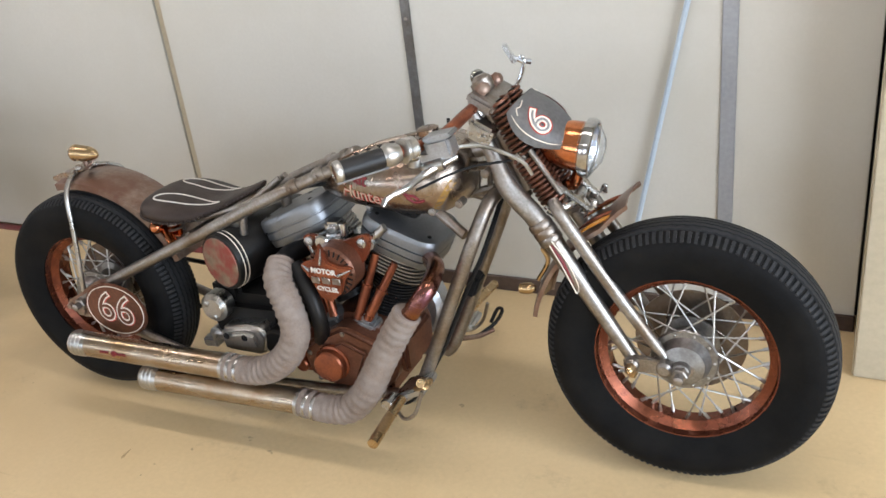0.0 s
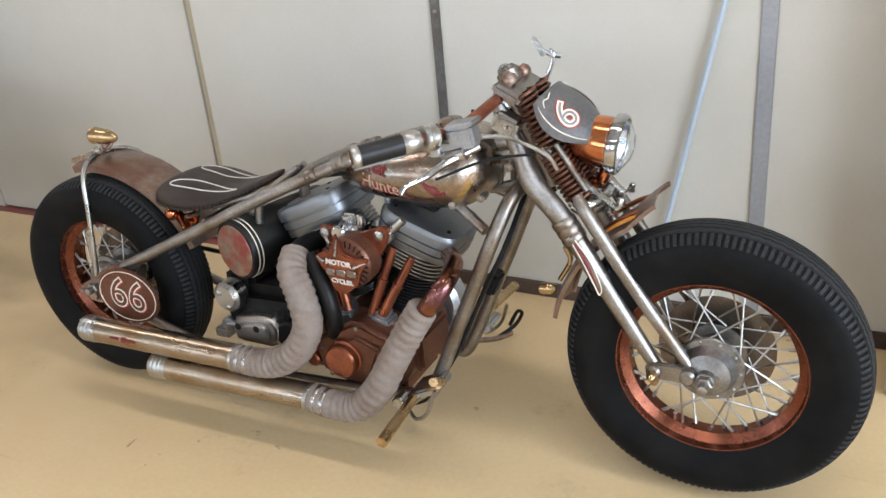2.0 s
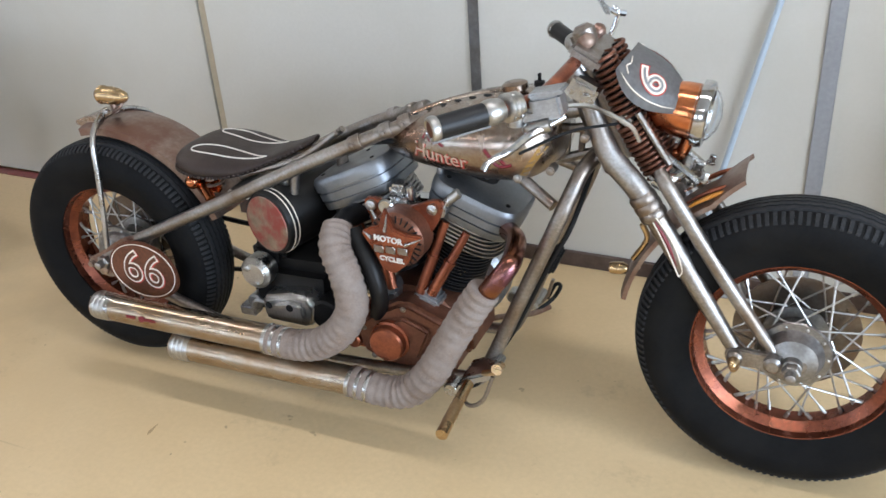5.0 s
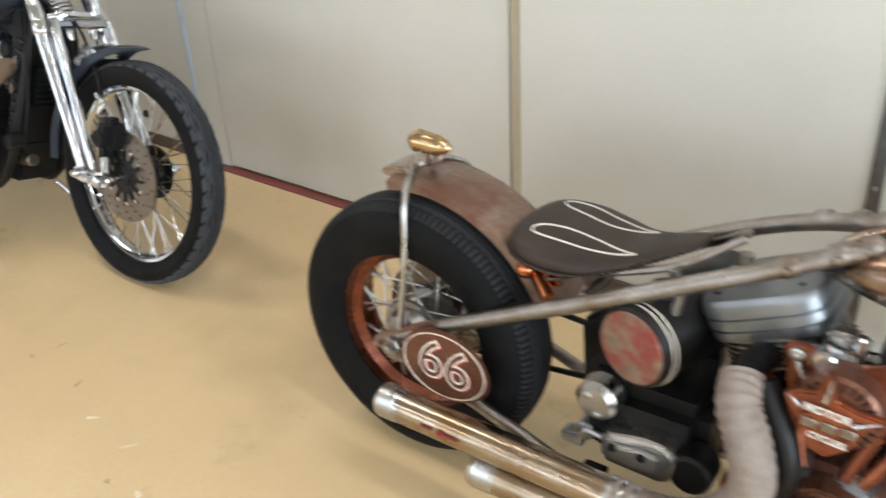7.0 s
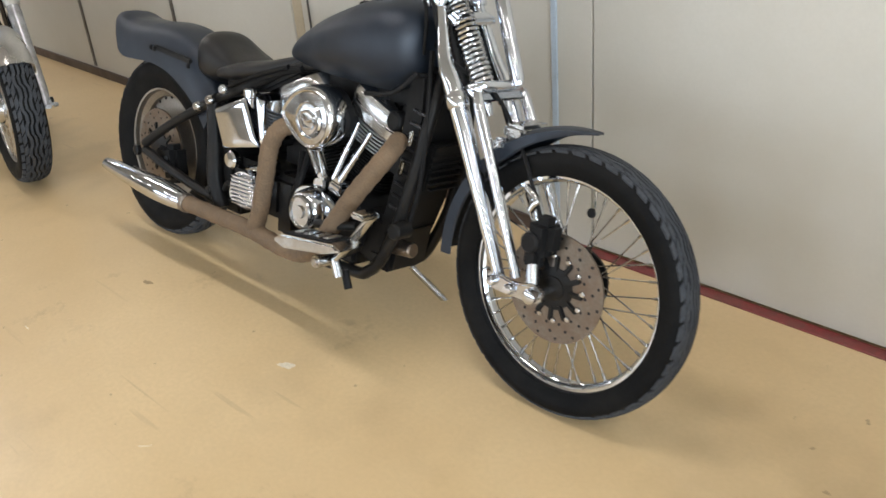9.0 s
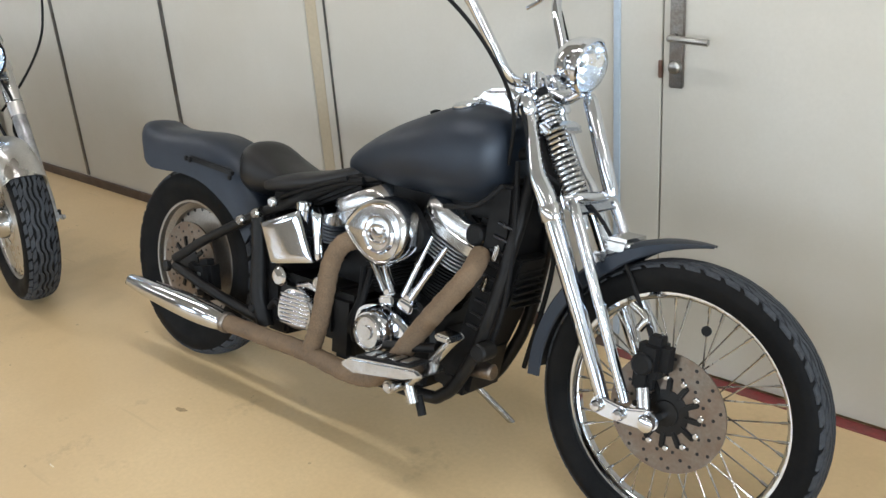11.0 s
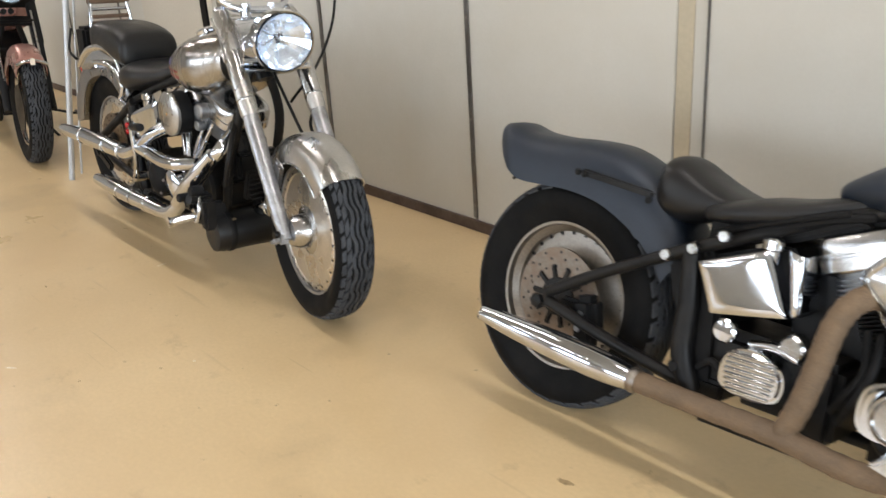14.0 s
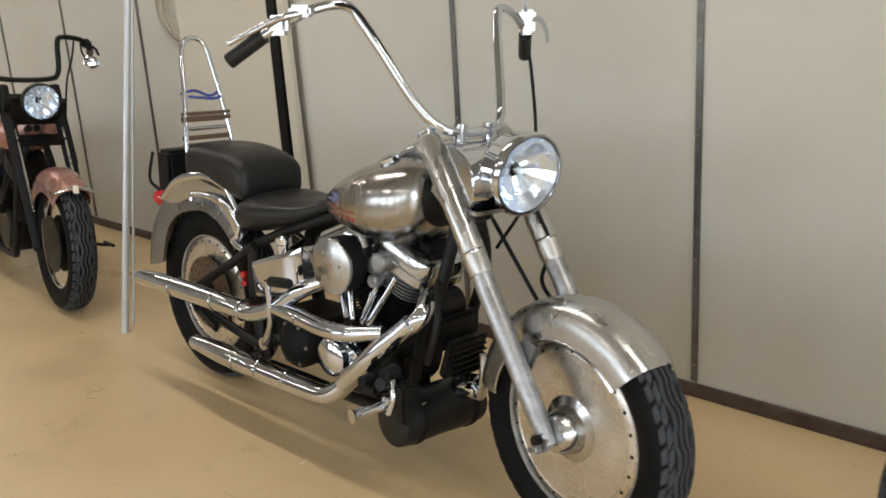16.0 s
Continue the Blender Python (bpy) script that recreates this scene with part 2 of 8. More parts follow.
def floor_material():
    m = mat("yellow_floor_coating", (0.68, 0.52, 0.30), 0.34, vary=0.09, scale=1.1, fine=70, bump=0.02, tint=(0.57, 0.41, 0.22), tint_amount=0.42,
            tint_scale=0.9, rough_vary=0.09, tint_sharp=0.25)
    nt = m.node_tree
    b = nt.nodes["Principled BSDF"]
    link = nt.links.new
    src = b.inputs["Base Color"].links[0].from_socket
    co = nt.nodes.new("ShaderNodeTexCoord")
    # sparse scuffs, and a few long thin tyre and drag marks
    def noise(scale, detail, rough, lo, hi, top, stretch=(1, 1, 1), turn=0.0):
        mp = nt.nodes.new("ShaderNodeMapping")
        mp.inputs["Scale"].default_value = stretch
        mp.inputs["Rotation"].default_value = (0, 0, turn)
        link(co.outputs["Object"], mp.inputs[0])
        n = nt.nodes.new("ShaderNodeTexNoise")
        n.inputs["Scale"].default_value, n.inputs["Detail"].default_value, n.inputs["Roughness"].default_value = scale, detail, rough
        link(mp.outputs[0], n.inputs[0])
        r = nt.nodes.new("ShaderNodeMapRange")
        r.inputs[1].default_value, r.inputs[2].default_value, r.inputs[4].default_value = lo, hi, top
        link(n.outputs[0], r.inputs[0])
        return r.outputs[0]
    marks = noise(3.2, 9, 0.72, 0.585, 0.74, 0.5)
    for more in (noise(11.0, 3, 0.5, 0.7, 0.76, 0.22, (0.07, 1, 1), 0.5), noise(10.0, 3, 0.5, 0.7, 0.76, 0.22, (0.08, 1, 1), -0.35), noise(24.0, 2, 0.5, 0.735, 0.77, 0.55), noise(0.8, 4, 0.7, 0.56, 0.72, 0.3), noise(26.0, 2, 0.5, 0.72, 0.77, 0.2, (0.05, 1, 1), 1.25), noise(38.0, 2, 0.5, 0.72, 0.77, 0.2, (0.045, 1, 1), 2.3)):
        mx = nt.nodes.new("ShaderNodeMath")
        mx.operation = "MAXIMUM"
        link(marks, mx.inputs[0])
        link(more, mx.inputs[1])
        marks = mx.outputs[0]
    mm = nt.nodes.new("ShaderNodeMixRGB")
    mm.inputs[2].default_value = (0.2, 0.14, 0.08, 1)
    link(marks, mm.inputs[0])
    link(src, mm.inputs[1])
    link(mm.outputs[0], b.inputs["Base Color"])
    return m


M["floor"] = floor_material()


# ---- mesh tools ----
def smooth(me, angle=38):
    for p in me.polygons:
        p.use_smooth = True
    me.set_sharp_from_angle(angle=radians(angle))


def part(name, bm, material, parent, label="", angle=38, kind=""):
    """Links a bmesh as one mesh object under a thing or a part."""
    bmesh.ops.recalc_face_normals(bm, faces=bm.faces)
    me = bpy.data.meshes.new(name)
    bm.to_mesh(me)
    bm.free()
    smooth(me, angle)
    me.materials.append(M[material] if isinstance(material, str) else material)
    ob = new(name, me)
    ob.parent = parent
    return tagged(ob, label, kind=kind)


def share(name, ob, parent, m=None):
    """Another object on the same mesh."""
    o = new(name, ob.data)
    o.parent = parent
    if m is not None:
        o.matrix_basis = m
    return o


def thing(name, m, label, category, group=""):
    ob = new(name)
    ob.empty_display_size = 0.2
    ob.matrix_basis = m
    return tagged(ob, label, category, group)


def merge(*bms):
    out = bms[0]
    for b in bms[1:]:
        me = bpy.data.meshes.new("tmp")
        b.to_mesh(me)
        b.free()
        out.from_mesh(me)
        bpy.data.meshes.remove(me)
    return out


def moved(bm, m):
    bmesh.ops.transform(bm, matrix=m, verts=bm.verts)
    return bm


def spline(pts, n=6):
    """A smooth line through the points."""
    p = [Vector(q) for q in pts]
    if len(p) < 3:
        return p
    out = []
    for i in range(len(p) - 1):
        a = p[i - 1] if i else p[0] * 2 - p[1]
        b, c = p[i], p[i + 1]
        d = p[i + 2] if i + 2 < len(p) else p[-1] * 2 - p[-2]
        for k in range(n):
            t = k / n
            out.append(0.5 * ((2 * b) + (c - a) * t + (2 * a - 5 * b + 4 * c - d) * t * t + (3 * b - a - 3 * c + d) * t ** 3))
    out.append(p[-1])
    return out


def rings(bm, loops, closed=False, caps=True):
    """Skin a list of rings of equal length."""
    vs = [[bm.verts.new(v) for v in ring] for ring in loops]
    n = len(vs[0])
    rows = len(vs)
    for i in range(rows if closed else rows - 1):
        a, b = vs[i], vs[(i + 1) % rows]
        for j in range(n):
            bm.faces.new((a[j], a[(j + 1) % n], b[(j + 1) % n], b[j]))
    if caps and not closed:
        bm.faces.new(vs[0])
        bm.faces.new(vs[-1][::-1])
    return bm


def tube(pts, r, segs=12, smoothed=True, n=6, flat=1.0, closed=False, bore=0.0):
    """A round bar along a line. r: one radius, or one for each point. bore: depth of a hollow end at the start."""
    radii = list(r) if isinstance(r, (list, tuple)) else [r] * len(pts)
    if smoothed and len(pts) > 2:
        line = spline(pts, n)
        rr = [v.x for v in spline([(q, 0, 0) for q in radii], n)]
    else:
        line, rr = [Vector(q) for q in pts], radii
    bm = bmesh.new()
    loops = []
    side = None
    count = len(line)
    for i, p in enumerate(line):
        if closed:
            d = line[(i + 1) % count] - line[i - 1]
        else:
            d = line[min(i + 1, count - 1)] - line[max(i - 1, 0)]
        if d.length < 1e-9:
            d = Vector((1, 0, 0))
        d.normalize()
        if side is None:
            side = d.orthogonal().normalized()
            if abs(d.z) < 0.9:
                side = Vector((0, 0, 1)).cross(d).normalized()
        side = (side - d * side.dot(d)).normalized()
        up = d.cross(side)
        loops.append([p + side * rr[i] * math.cos(a) + up * rr[i] * flat * math.sin(a) for a in (2 * math.pi * k / segs for k in range(segs))])
        if i == 0 and bore:
            inner = [[p + d * dep + side * (rr[0] - th) * math.cos(a) + up * (rr[0] - th) * math.sin(a) for a in (2 * math.pi * k / segs for k in range(segs))]
                     for dep, th in ((bore, 0.003), (0.0, 0.003))]
            loops = inner + loops
    return rings(bm, loops, closed=closed, caps=not closed)


AX = {"x": Matrix(((0, 0, 1), (1, 0, 0), (0, 1, 0))).to_4x4(), "y": Matrix(((1, 0, 0), (0, 0, 1), (0, -1, 0))).to_4x4(), "z": Matrix.Identity(4)}


def lathe(profile, at=(0, 0, 0), axis="y", segs=28, squash=(1, 1), caps=True):
    """A turned body: (radius, height) along the axis. axis: x, y, z or a vector."""
    bm = bmesh.new()
    loops = [[Vector((max(r, 1e-4) * math.cos(a) * squash[0], max(r, 1e-4) * math.sin(a) * squash[1], h)) for a in (2 * math.pi * k / segs for k in range(segs))] for r, h in profile]
    rings(bm, loops, caps=caps)
    m = AX[axis] if isinstance(axis, str) else Vector(axis).normalized().to_track_quat("Z", "Y").to_matrix().to_4x4()
    return moved(bm, Matrix.Translation(at) @ m)


def disc_y(r, y0, y1, x, z, bevel=0.004, segs=28):
    """A round drum from y0 to y1 with eased edges."""
    s = 1 if y1 > y0 else -1
    return lathe([(r - bevel, 0), (r, s * bevel), (r, (y1 - y0) - s * bevel), (r - bevel, y1 - y0)], (x, y0, z), Vector((0, 1, 0)), segs)


def slab(outline, y0, y1, bevel=0.004, segs=2):
    """An outline in x and z, from y0 to y1, with eased edges."""
    bm = bmesh.new()
    a = [bm.verts.new((x, y0, z)) for x, z in outline]
    b = [bm.verts.new((x, y1, z)) for x, z in outline]
    n = len(a)
    bm.faces.new(a)
    bm.faces.new(b[::-1])
    for i in range(n):
        bm.faces.new((a[i], b[i], b[(i + 1) % n], a[(i + 1) % n]))
    bmesh.ops.recalc_face_normals(bm, faces=bm.faces)
    if bevel:
        bmesh.ops.bevel(bm, geom=[e for e in bm.edges if e.calc_face_angle(0) > 0.5], offset=bevel, segments=segs, affect="EDGES", clamp_overlap=True)
    return bm


def block(cx, cy, cz, sx, sy, sz, bevel=0.004, m=None, segs=2):
    bm = bmesh.new()
    bmesh.ops.create_cube(bm, size=1)
    moved(bm, Matrix.Diagonal((sx, sy, sz, 1)))
    if bevel:
        bmesh.ops.bevel(bm, geom=bm.edges[:], offset=min(bevel, 0.45 * min(sx, sy, sz)), segments=segs, affect="EDGES", clamp_overlap=True)
    if m is not None:
        moved(bm, m)
    return moved(bm, Matrix.Translation((cx, cy, cz)))


def bulged(corners, y0, back, bulge, nx=24, nz=16):
    """A plate between four corners in x and z (round the edge), its face swelling out by bulge."""
    a, b, c, d = [Vector((x, 0, z)) for x, z in corners]
    bm = bmesh.new()
    grid = []
    for j in range(nz + 1):
        v = j / nz
        row = []
        for i in range(nx + 1):
            u = i / nx
            p = a.lerp(b, u).lerp(d.lerp(c, u), v)
            e = (1 - abs(2 * u - 1) ** 14) * (1 - abs(2 * v - 1) ** 14)
            row.append(bm.verts.new((p.x, y0 - bulge * (1 - (2 * u - 1) ** 2) - 0.005 * e, p.z)))
        grid.append(row)
    for j in range(nz):
        for i in range(nx):
            bm.faces.new((grid[j][i], grid[j][i + 1], grid[j + 1][i + 1], grid[j + 1][i]))
    edge = grid[0] + [r[-1] for r in grid[1:]] + grid[-1][-2::-1] + [r[0] for r in grid[-2:0:-1]]
    far = [bm.verts.new((v.co.x, back, v.co.z)) for v in edge]
    for i in range(len(edge)):
        k = (i + 1) % len(edge)
        bm.faces.new((edge[i], far[i], far[k], edge[k]))
    bm.faces.new(far)
    return bm


def rounded(pts, n=8):
    """A closed smooth outline through points in x and z."""
    q = [Vector((x, z, 0)) for x, z in pts]
    k = len(q)
    out = []
    for i in range(k):
        a, b, c, d = q[i - 1], q[i], q[(i + 1) % k], q[(i + 2) % k]
        for j in range(n):
            t = j / n
            v = 0.5 * ((2 * b) + (c - a) * t + (2 * a - 5 * b + 4 * c - d) * t * t + (3 * b - a - 3 * c + d) * t ** 3)
            out.append((v.x, v.y))
    return out


def hull_body(stations, segs=28, power=2.3, n=5):
    """A lofted body along x: stations of (x, z_low, z_high, half_width, y). Sections are rounded rectangles."""
    cols = list(zip(*[(s + (0.0,))[:5] for s in stations]))
    smooth_cols = [[v.x for v in spline([(q, 0, 0) for q in c], n)] for c in cols]
    loops = []
    for x, zl, zh, w, y in zip(*smooth_cols):
        w = max(w, 0.001)
        h = max((zh - zl) / 2, 0.001)
        ring = []
        for k in range(segs):
            a = 2 * math.pi * k / segs
            c, s = math.cos(a), math.sin(a)
            ring.append(Vector((x, y + w * math.copysign(abs(c) ** (2 / power), c), (zl + zh) / 2 + h * math.copysign(abs(s) ** (2 / power), s))))
        loops.append(ring)
    return rings(bmesh.new(), loops)


def coil(a, b, radius, wire, turns, per=14, segs=7):
    a, b = Vector(a), Vector(b)
    d = (b - a).normalized()
    s = d.orthogonal().normalized()
    u = d.cross(s)
    n = int(turns * per)
    pts = [a.lerp(b, i / n) + (s * math.cos(2 * math.pi * i / per) + u * math.sin(2 * math.pi * i / per)) * radius for i in range(n + 1)]
    return tube(pts, wire, segs, smoothed=False)


def ball(p, r, squash=(1, 1, 1), u=14, v=9):
    bm = bmesh.new()
    bmesh.ops.create_uvsphere(bm, u_segments=u, v_segments=v, radius=r)
    return moved(bm, Matrix.Translation(p) @ Matrix.Diagonal((*squash, 1)))


def bolt(p, axis=(0, -1, 0), r=0.009, h=0.008):
    """A hexagon head with a washer."""
    w = lathe([(r * 1.25, 0), (r * 1.25, h * 0.25), (r * 0.9, h * 0.3)], p, Vector(axis), 12)
    return merge(w, lathe([(r, h * 0.2), (r, h * 0.85), (r * 0.75, h)], p, Vector(axis), 6))


def mudguard(cx, cz, radius, a0, a1, width, thick=0.003, crown=0.35, skirt=0.05, steps=30, flare=0.0, axis_y=0.0, soft=False):
    """A fender round a wheel, from angle a0 to a1 (degrees from forward, counter-clockwise seen from the right). crown: rise of the middle; skirt: depth of the sides."""
    bm = bmesh.new()
    prof = []
    k = 14
    for i in range(k + 1):
        u = -1 + 2 * i / k
        prof.append((u * width / 2, radius + crown * width * (1 - abs(u) ** 2.4) * 0.5))
    prof = [(-width / 2, radius - skirt)] + prof + [(width / 2, radius - skirt)]
    if soft:
        prof = []
        for i in range(21):
            a = radians(-90 + 9 * i)
            prof.append((width / 2 * math.copysign(abs(math.sin(a)) ** 0.75, math.sin(a)), radius - skirt + (skirt + crown * width * 0.5) * abs(math.cos(a)) ** 0.6))
    inner = [(y * (1 - 2 * thick / width), r - thick) for y, r in prof]
    inner[0] = (inner[0][0], prof[0][1])
    inner[-1] = (inner[-1][0], prof[-1][1])
    sec = prof + inner[::-1]
    loops = []
    for i in range(steps + 1):
        t = i / steps
        a = radians(a0 + (a1 - a0) * t)
        f = flare * max(0, t - 0.8) / 0.2
        loops.append([Vector((cx + (r + f) * math.cos(a), axis_y + y, cz + (r + f) * math.sin(a))) for y, r in sec])
    return rings(bm, loops)


def word(text, size, depth=0.0015, bold=0.0):
    """Raised lettering in the built-in type, centred, in x and z, facing -y."""
    cu = bpy.data.curves.new("lettering", "FONT")
    cu.body, cu.size, cu.extrude, cu.resolution_u = text, size, depth, 4
    cu.align_x, cu.align_y, cu.offset = "CENTER", "CENTER", bold
    ob = bpy.data.objects.new("lettering", cu)
    scene.collection.objects.link(ob)
    bpy.context.view_layer.update()
    me = bpy.data.meshes.new_from_object(ob.evaluated_get(bpy.context.evaluated_depsgraph_get()))
    bm = bmesh.new()
    bm.from_mesh(me)
    bpy.data.objects.remove(ob)
    bpy.data.meshes.remove(me)
    bpy.data.curves.remove(cu)
    return moved(bm, Matrix.Rotation(radians(90), 4, "X"))


# ---- wheels ----
def tyre_bm(R, w, rim, segs=64):
    """The carcass of a tyre round y."""
    prof = []
    h = R - rim
    for a in range(-100, 101, 10):
        t = radians(a)
        prof.append((rim + h * 0.5 + h * 0.5 * math.copysign(abs(math.cos(t)) ** 0.75, math.cos(t)), w / 2 * math.copysign(abs(math.sin(t)) ** 0.85, math.sin(t))))
    prof = [(rim - 0.008, -w * 0.36)] + prof + [(rim - 0.008, w * 0.36)]
    bm = bmesh.new()
    loops = [[Vector((r * math.cos(a), y, r * math.sin(a))) for r, y in prof] for a in (2 * math.pi * k / segs for k in range(segs))]
    return rings(bm, loops, closed=True)


def band(R, w, rim, y, half, raise_by, segs=64, wave=0, amp=0.0):
    """A rib that runs round the tread at y."""
    h = R - rim

    def surf(v):
        s = min(0.999, abs(v) / (w / 2)) ** (1 / 0.85)
        return rim + h * 0.5 + h * 0.5 * math.cos(math.asin(s)) ** 0.75
    loops = []
    for k in range(segs):
        a = 2 * math.pi * k / segs
        o = amp * (1 if (k % 2) else -1) if wave else 0
        ring = []
        for yy, dr in ((-half, -0.004), (-half * 0.85, raise_by), (half * 0.85, raise_by), (half, -0.004)):
            v = y + yy + o
            r = surf(v) + dr
            ring.append(Vector((r * math.cos(a), v, r * math.sin(a))))
        loops.append(ring)
    return rings(bmesh.new(), loops, closed=True)


def lugs(R, w, rim, y0, y1, count, arc, raise_by, slant=0.0):
    """Tread blocks between y0 and y1."""
    h = R - rim

    def surf(v):
        s = min(0.999, abs(v) / (w / 2)) ** (1 / 0.85)
        return rim + h * 0.5 + h * 0.5 * math.cos(math.asin(s)) ** 0.75
    bm = bmesh.new()
    steps = 4
    for k in range(count):
        a = 2 * math.pi * k / count
        lower, upper = [], []
        for i in range(steps + 1):
            y = y0 + (y1 - y0) * i / steps
            o = slant * (i / steps)
            for s in (-1, 1):
                t = a + o + s * arc / 2
                for dr, store in ((-0.004, lower), (raise_by, upper)):
                    r = surf(y) + dr
                    store.append(bm.verts.new((r * math.cos(t), y, r * math.sin(t))))
        for i in range(steps):
            j = 2 * i
            bm.faces.new((upper[j], upper[j + 1], upper[j + 3], upper[j + 2]))
            bm.faces.new((lower[j], upper[j], upper[j + 2], lower[j + 2]))
            bm.faces.new((lower[j + 1], lower[j + 3], upper[j + 3], upper[j + 1]))
        bm.faces.new((lower[0], lower[1], upper[1], upper[0]))
        bm.faces.new((lower[-2], upper[-2], upper[-1], lower[-1]))
    return bm


def rim_bm(r, w, segs=64, deep=1.0):
    """A drop-centre rim round y."""
    prof = [(r + 0.010, -w / 2), (r + 0.012, -w / 2 + 0.004), (r - 0.001, -w / 2 + 0.010), (r - 0.004, -w * 0.30), (r - 0.024 * deep, -w * 0.2), (r - 0.024 * deep, w * 0.2),
            (r - 0.004, w * 0.30), (r - 0.001, w / 2 - 0.010), (r + 0.012, w / 2 - 0.004), (r + 0.010, w / 2), (r - 0.010, w / 2 - 0.003), (r - 0.013, w * 0.30),
            (r - 0.008 - 0.024 * deep, w * 0.17), (r - 0.008 - 0.024 * deep, -w * 0.17), (r - 0.013, -w * 0.30), (r - 0.010, -w / 2 + 0.003)]
    loops = [[Vector((q * math.cos(a), y, q * math.sin(a))) for q, y in prof] for a in (2 * math.pi * k / segs for k in range(segs))]
    return rings(bmesh.new(), loops, closed=True)


def spokes(wheel, r_rim, r_hub, y_hub, count, material, thick=0.0022):
    """Crossed wire spokes, each with its nipple."""
    base = {}
    for i in range(count):
        side = 1 if i % 2 else -1
        cross = 1 if (i // 2) % 2 else -1
        a_rim = 2 * math.pi * i / count
        if (side, cross) not in base:
            a_h = cross * 0.75
            p = Vector((r_hub * math.cos(a_h), side * y_hub, r_hub * math.sin(a_h)))
            q = Vector((r_rim, side * 0.006, 0))
            d = (q - p).normalized()
            bm = merge(tube([p, q], thick, 6, smoothed=False), tube([q - d * 0.026, q - d * 0.004], thick * 1.9, 6, smoothed=False))
            base[side, cross] = part("spoke", bm, material, wheel)
            ob = base[side, cross]
        else:
            ob = share("spoke", base[side, cross], wheel)
        ob.matrix_basis = Matrix.Rotation(-a_rim, 4, "Y")


def wave_rib(R, w, rim, y, half, raise_by, waves, amp, segs=216):
    """A rib that snakes round the tread in rounded steps."""
    h = R - rim
    loops = []
    for k in range(segs):
        a = 2 * math.pi * k / segs
        o = amp * max(-1, min(1, 1.9 * math.sin(waves * a)))
        ring = []
        for yy, dr in ((-half, -0.004), (-half * 0.85, raise_by), (half * 0.85, raise_by), (half, -0.004)):
            v = y + yy + o
            s = min(0.999, abs(v) / (w / 2)) ** (1 / 0.85)
            r = rim + h * 0.5 + h * 0.5 * math.cos(math.asin(s)) ** 0.75 + dr
            ring.append(Vector((r * math.cos(a), v, r * math.sin(a))))
        loops.append(ring)
    return rings(bmesh.new(), loops, closed=True)


def lamp_face(lamp, at, axis, R, front=0.02):
    """A faceted reflector bowl with its bulb, behind a domed glass."""
    at, d = Vector(at), Vector(axis).normalized()
    turn = Matrix.Translation(at) @ d.to_track_quat("Z", "Y").to_matrix().to_4x4()
    loops = []
    for q, h in ((1.0, -0.002), (0.88, -0.02), (0.68, -0.036), (0.42, -0.05), (0.2, -0.056)):
        ring = []
        for k in range(20):
            a = 2 * math.pi * k / 20
            dip = R * 0.06 * q * math.sin(2.4 * k) * (q < 0.99)
            ring.append(turn @ Vector((R * q * math.cos(a), R * q * math.sin(a), front + h + dip)))
        loops.append(ring)
    part("reflector", rings(bmesh.new(), loops, caps=False), "reflector", lamp, "fluted mirror reflector", angle=1)
    part("bulb", lathe([(0.008, -0.02), (0.0085, 0.012), (0.005, 0.02), (0.001, 0.022)], at + d * (front - 0.04), d, 14), "chrome_worn", lamp)
    g = part("lens", lathe([(R * 1.03, front), (R * 0.86, front + 0.014), (R * 0.5, front + 0.026), (0.001, front + 0.03), (0.001, front + 0.027), (R * 0.5, front + 0.023), (R * 0.86, front + 0.011), (R * 1.0, front - 0.002)], at, d, 36, caps=False), "lens", lamp, "clear domed glass lens")
    g.visible_shadow = False


# ---- the hall ----
WALL_Y, TOP = 2.875, 3.3
X0, X1, Y0 = -15.5, 3.2, -4.6


def structure(name, bm, material, label="", category="", angle=30):
    ob = part(name, bm, material, None, angle=angle)
    return tagged(ob, label, category, kind="structure")


floor = structure("floor", block((X0 + X1) / 2, (Y0 + WALL_Y + 0.3) / 2, -0.05, X1 - X0 + 0.6, WALL_Y + 0.3 - Y0 + 0.3, 0.1, 0), "floor", "yellow-beige coated hall floor with scuffs and tyre marks", "floor")
structure("ceiling", block((X0 + X1) / 2, (Y0 + WALL_Y) / 2, TOP + 0.06, X1 - X0 + 0.4, WALL_Y - Y0 + 0.5, 0.12, 0), "wall_plain", "plain pale ceiling", "ceiling")
structure("wall_west", block(X0 - 0.1, (Y0 + WALL_Y) / 2, TOP / 2, 0.2, WALL_Y - Y0, TOP, 0), "wall_dark", "plain grey end wall", "wall")
structure("wall_east", merge(block(X1 + 0.1, (Y0 - 2.4) / 2, TOP / 2, 0.2, -2.4 - Y0, TOP, 0), block(X1 + 0.1, (1.9 + WALL_Y) / 2, TOP / 2, 0.2, WALL_Y - 1.9, TOP, 0), block(X1 + 0.1, -0.25, (2.9 + TOP) / 2, 0.2, 4.3, TOP - 2.9, 0), block(X1 + 0.1, -0.25, 0.15, 0.2, 4.3, 0.3, 0)), "wall_plain", "plain pale end wall", "wall")
wall_north = structure("wall_north", block((X0 + X1) / 2, WALL_Y + 0.16, TOP / 2, X1 - X0 + 0.2, 0.2, TOP, 0), "dark", "wall of tall cream panels with metal joint strips", "wall")


def panel(x_a, x_b, y=WALL_Y, z0=0.0, gap=0.0025, material="wall"):
    ob = part("panel", block((x_a + x_b) / 2, y + 0.029, (z0 + TOP) / 2, x_b - x_a - 2 * gap, 0.058, TOP - z0, 0.0025, segs=1), material, wall_north)
    return ob


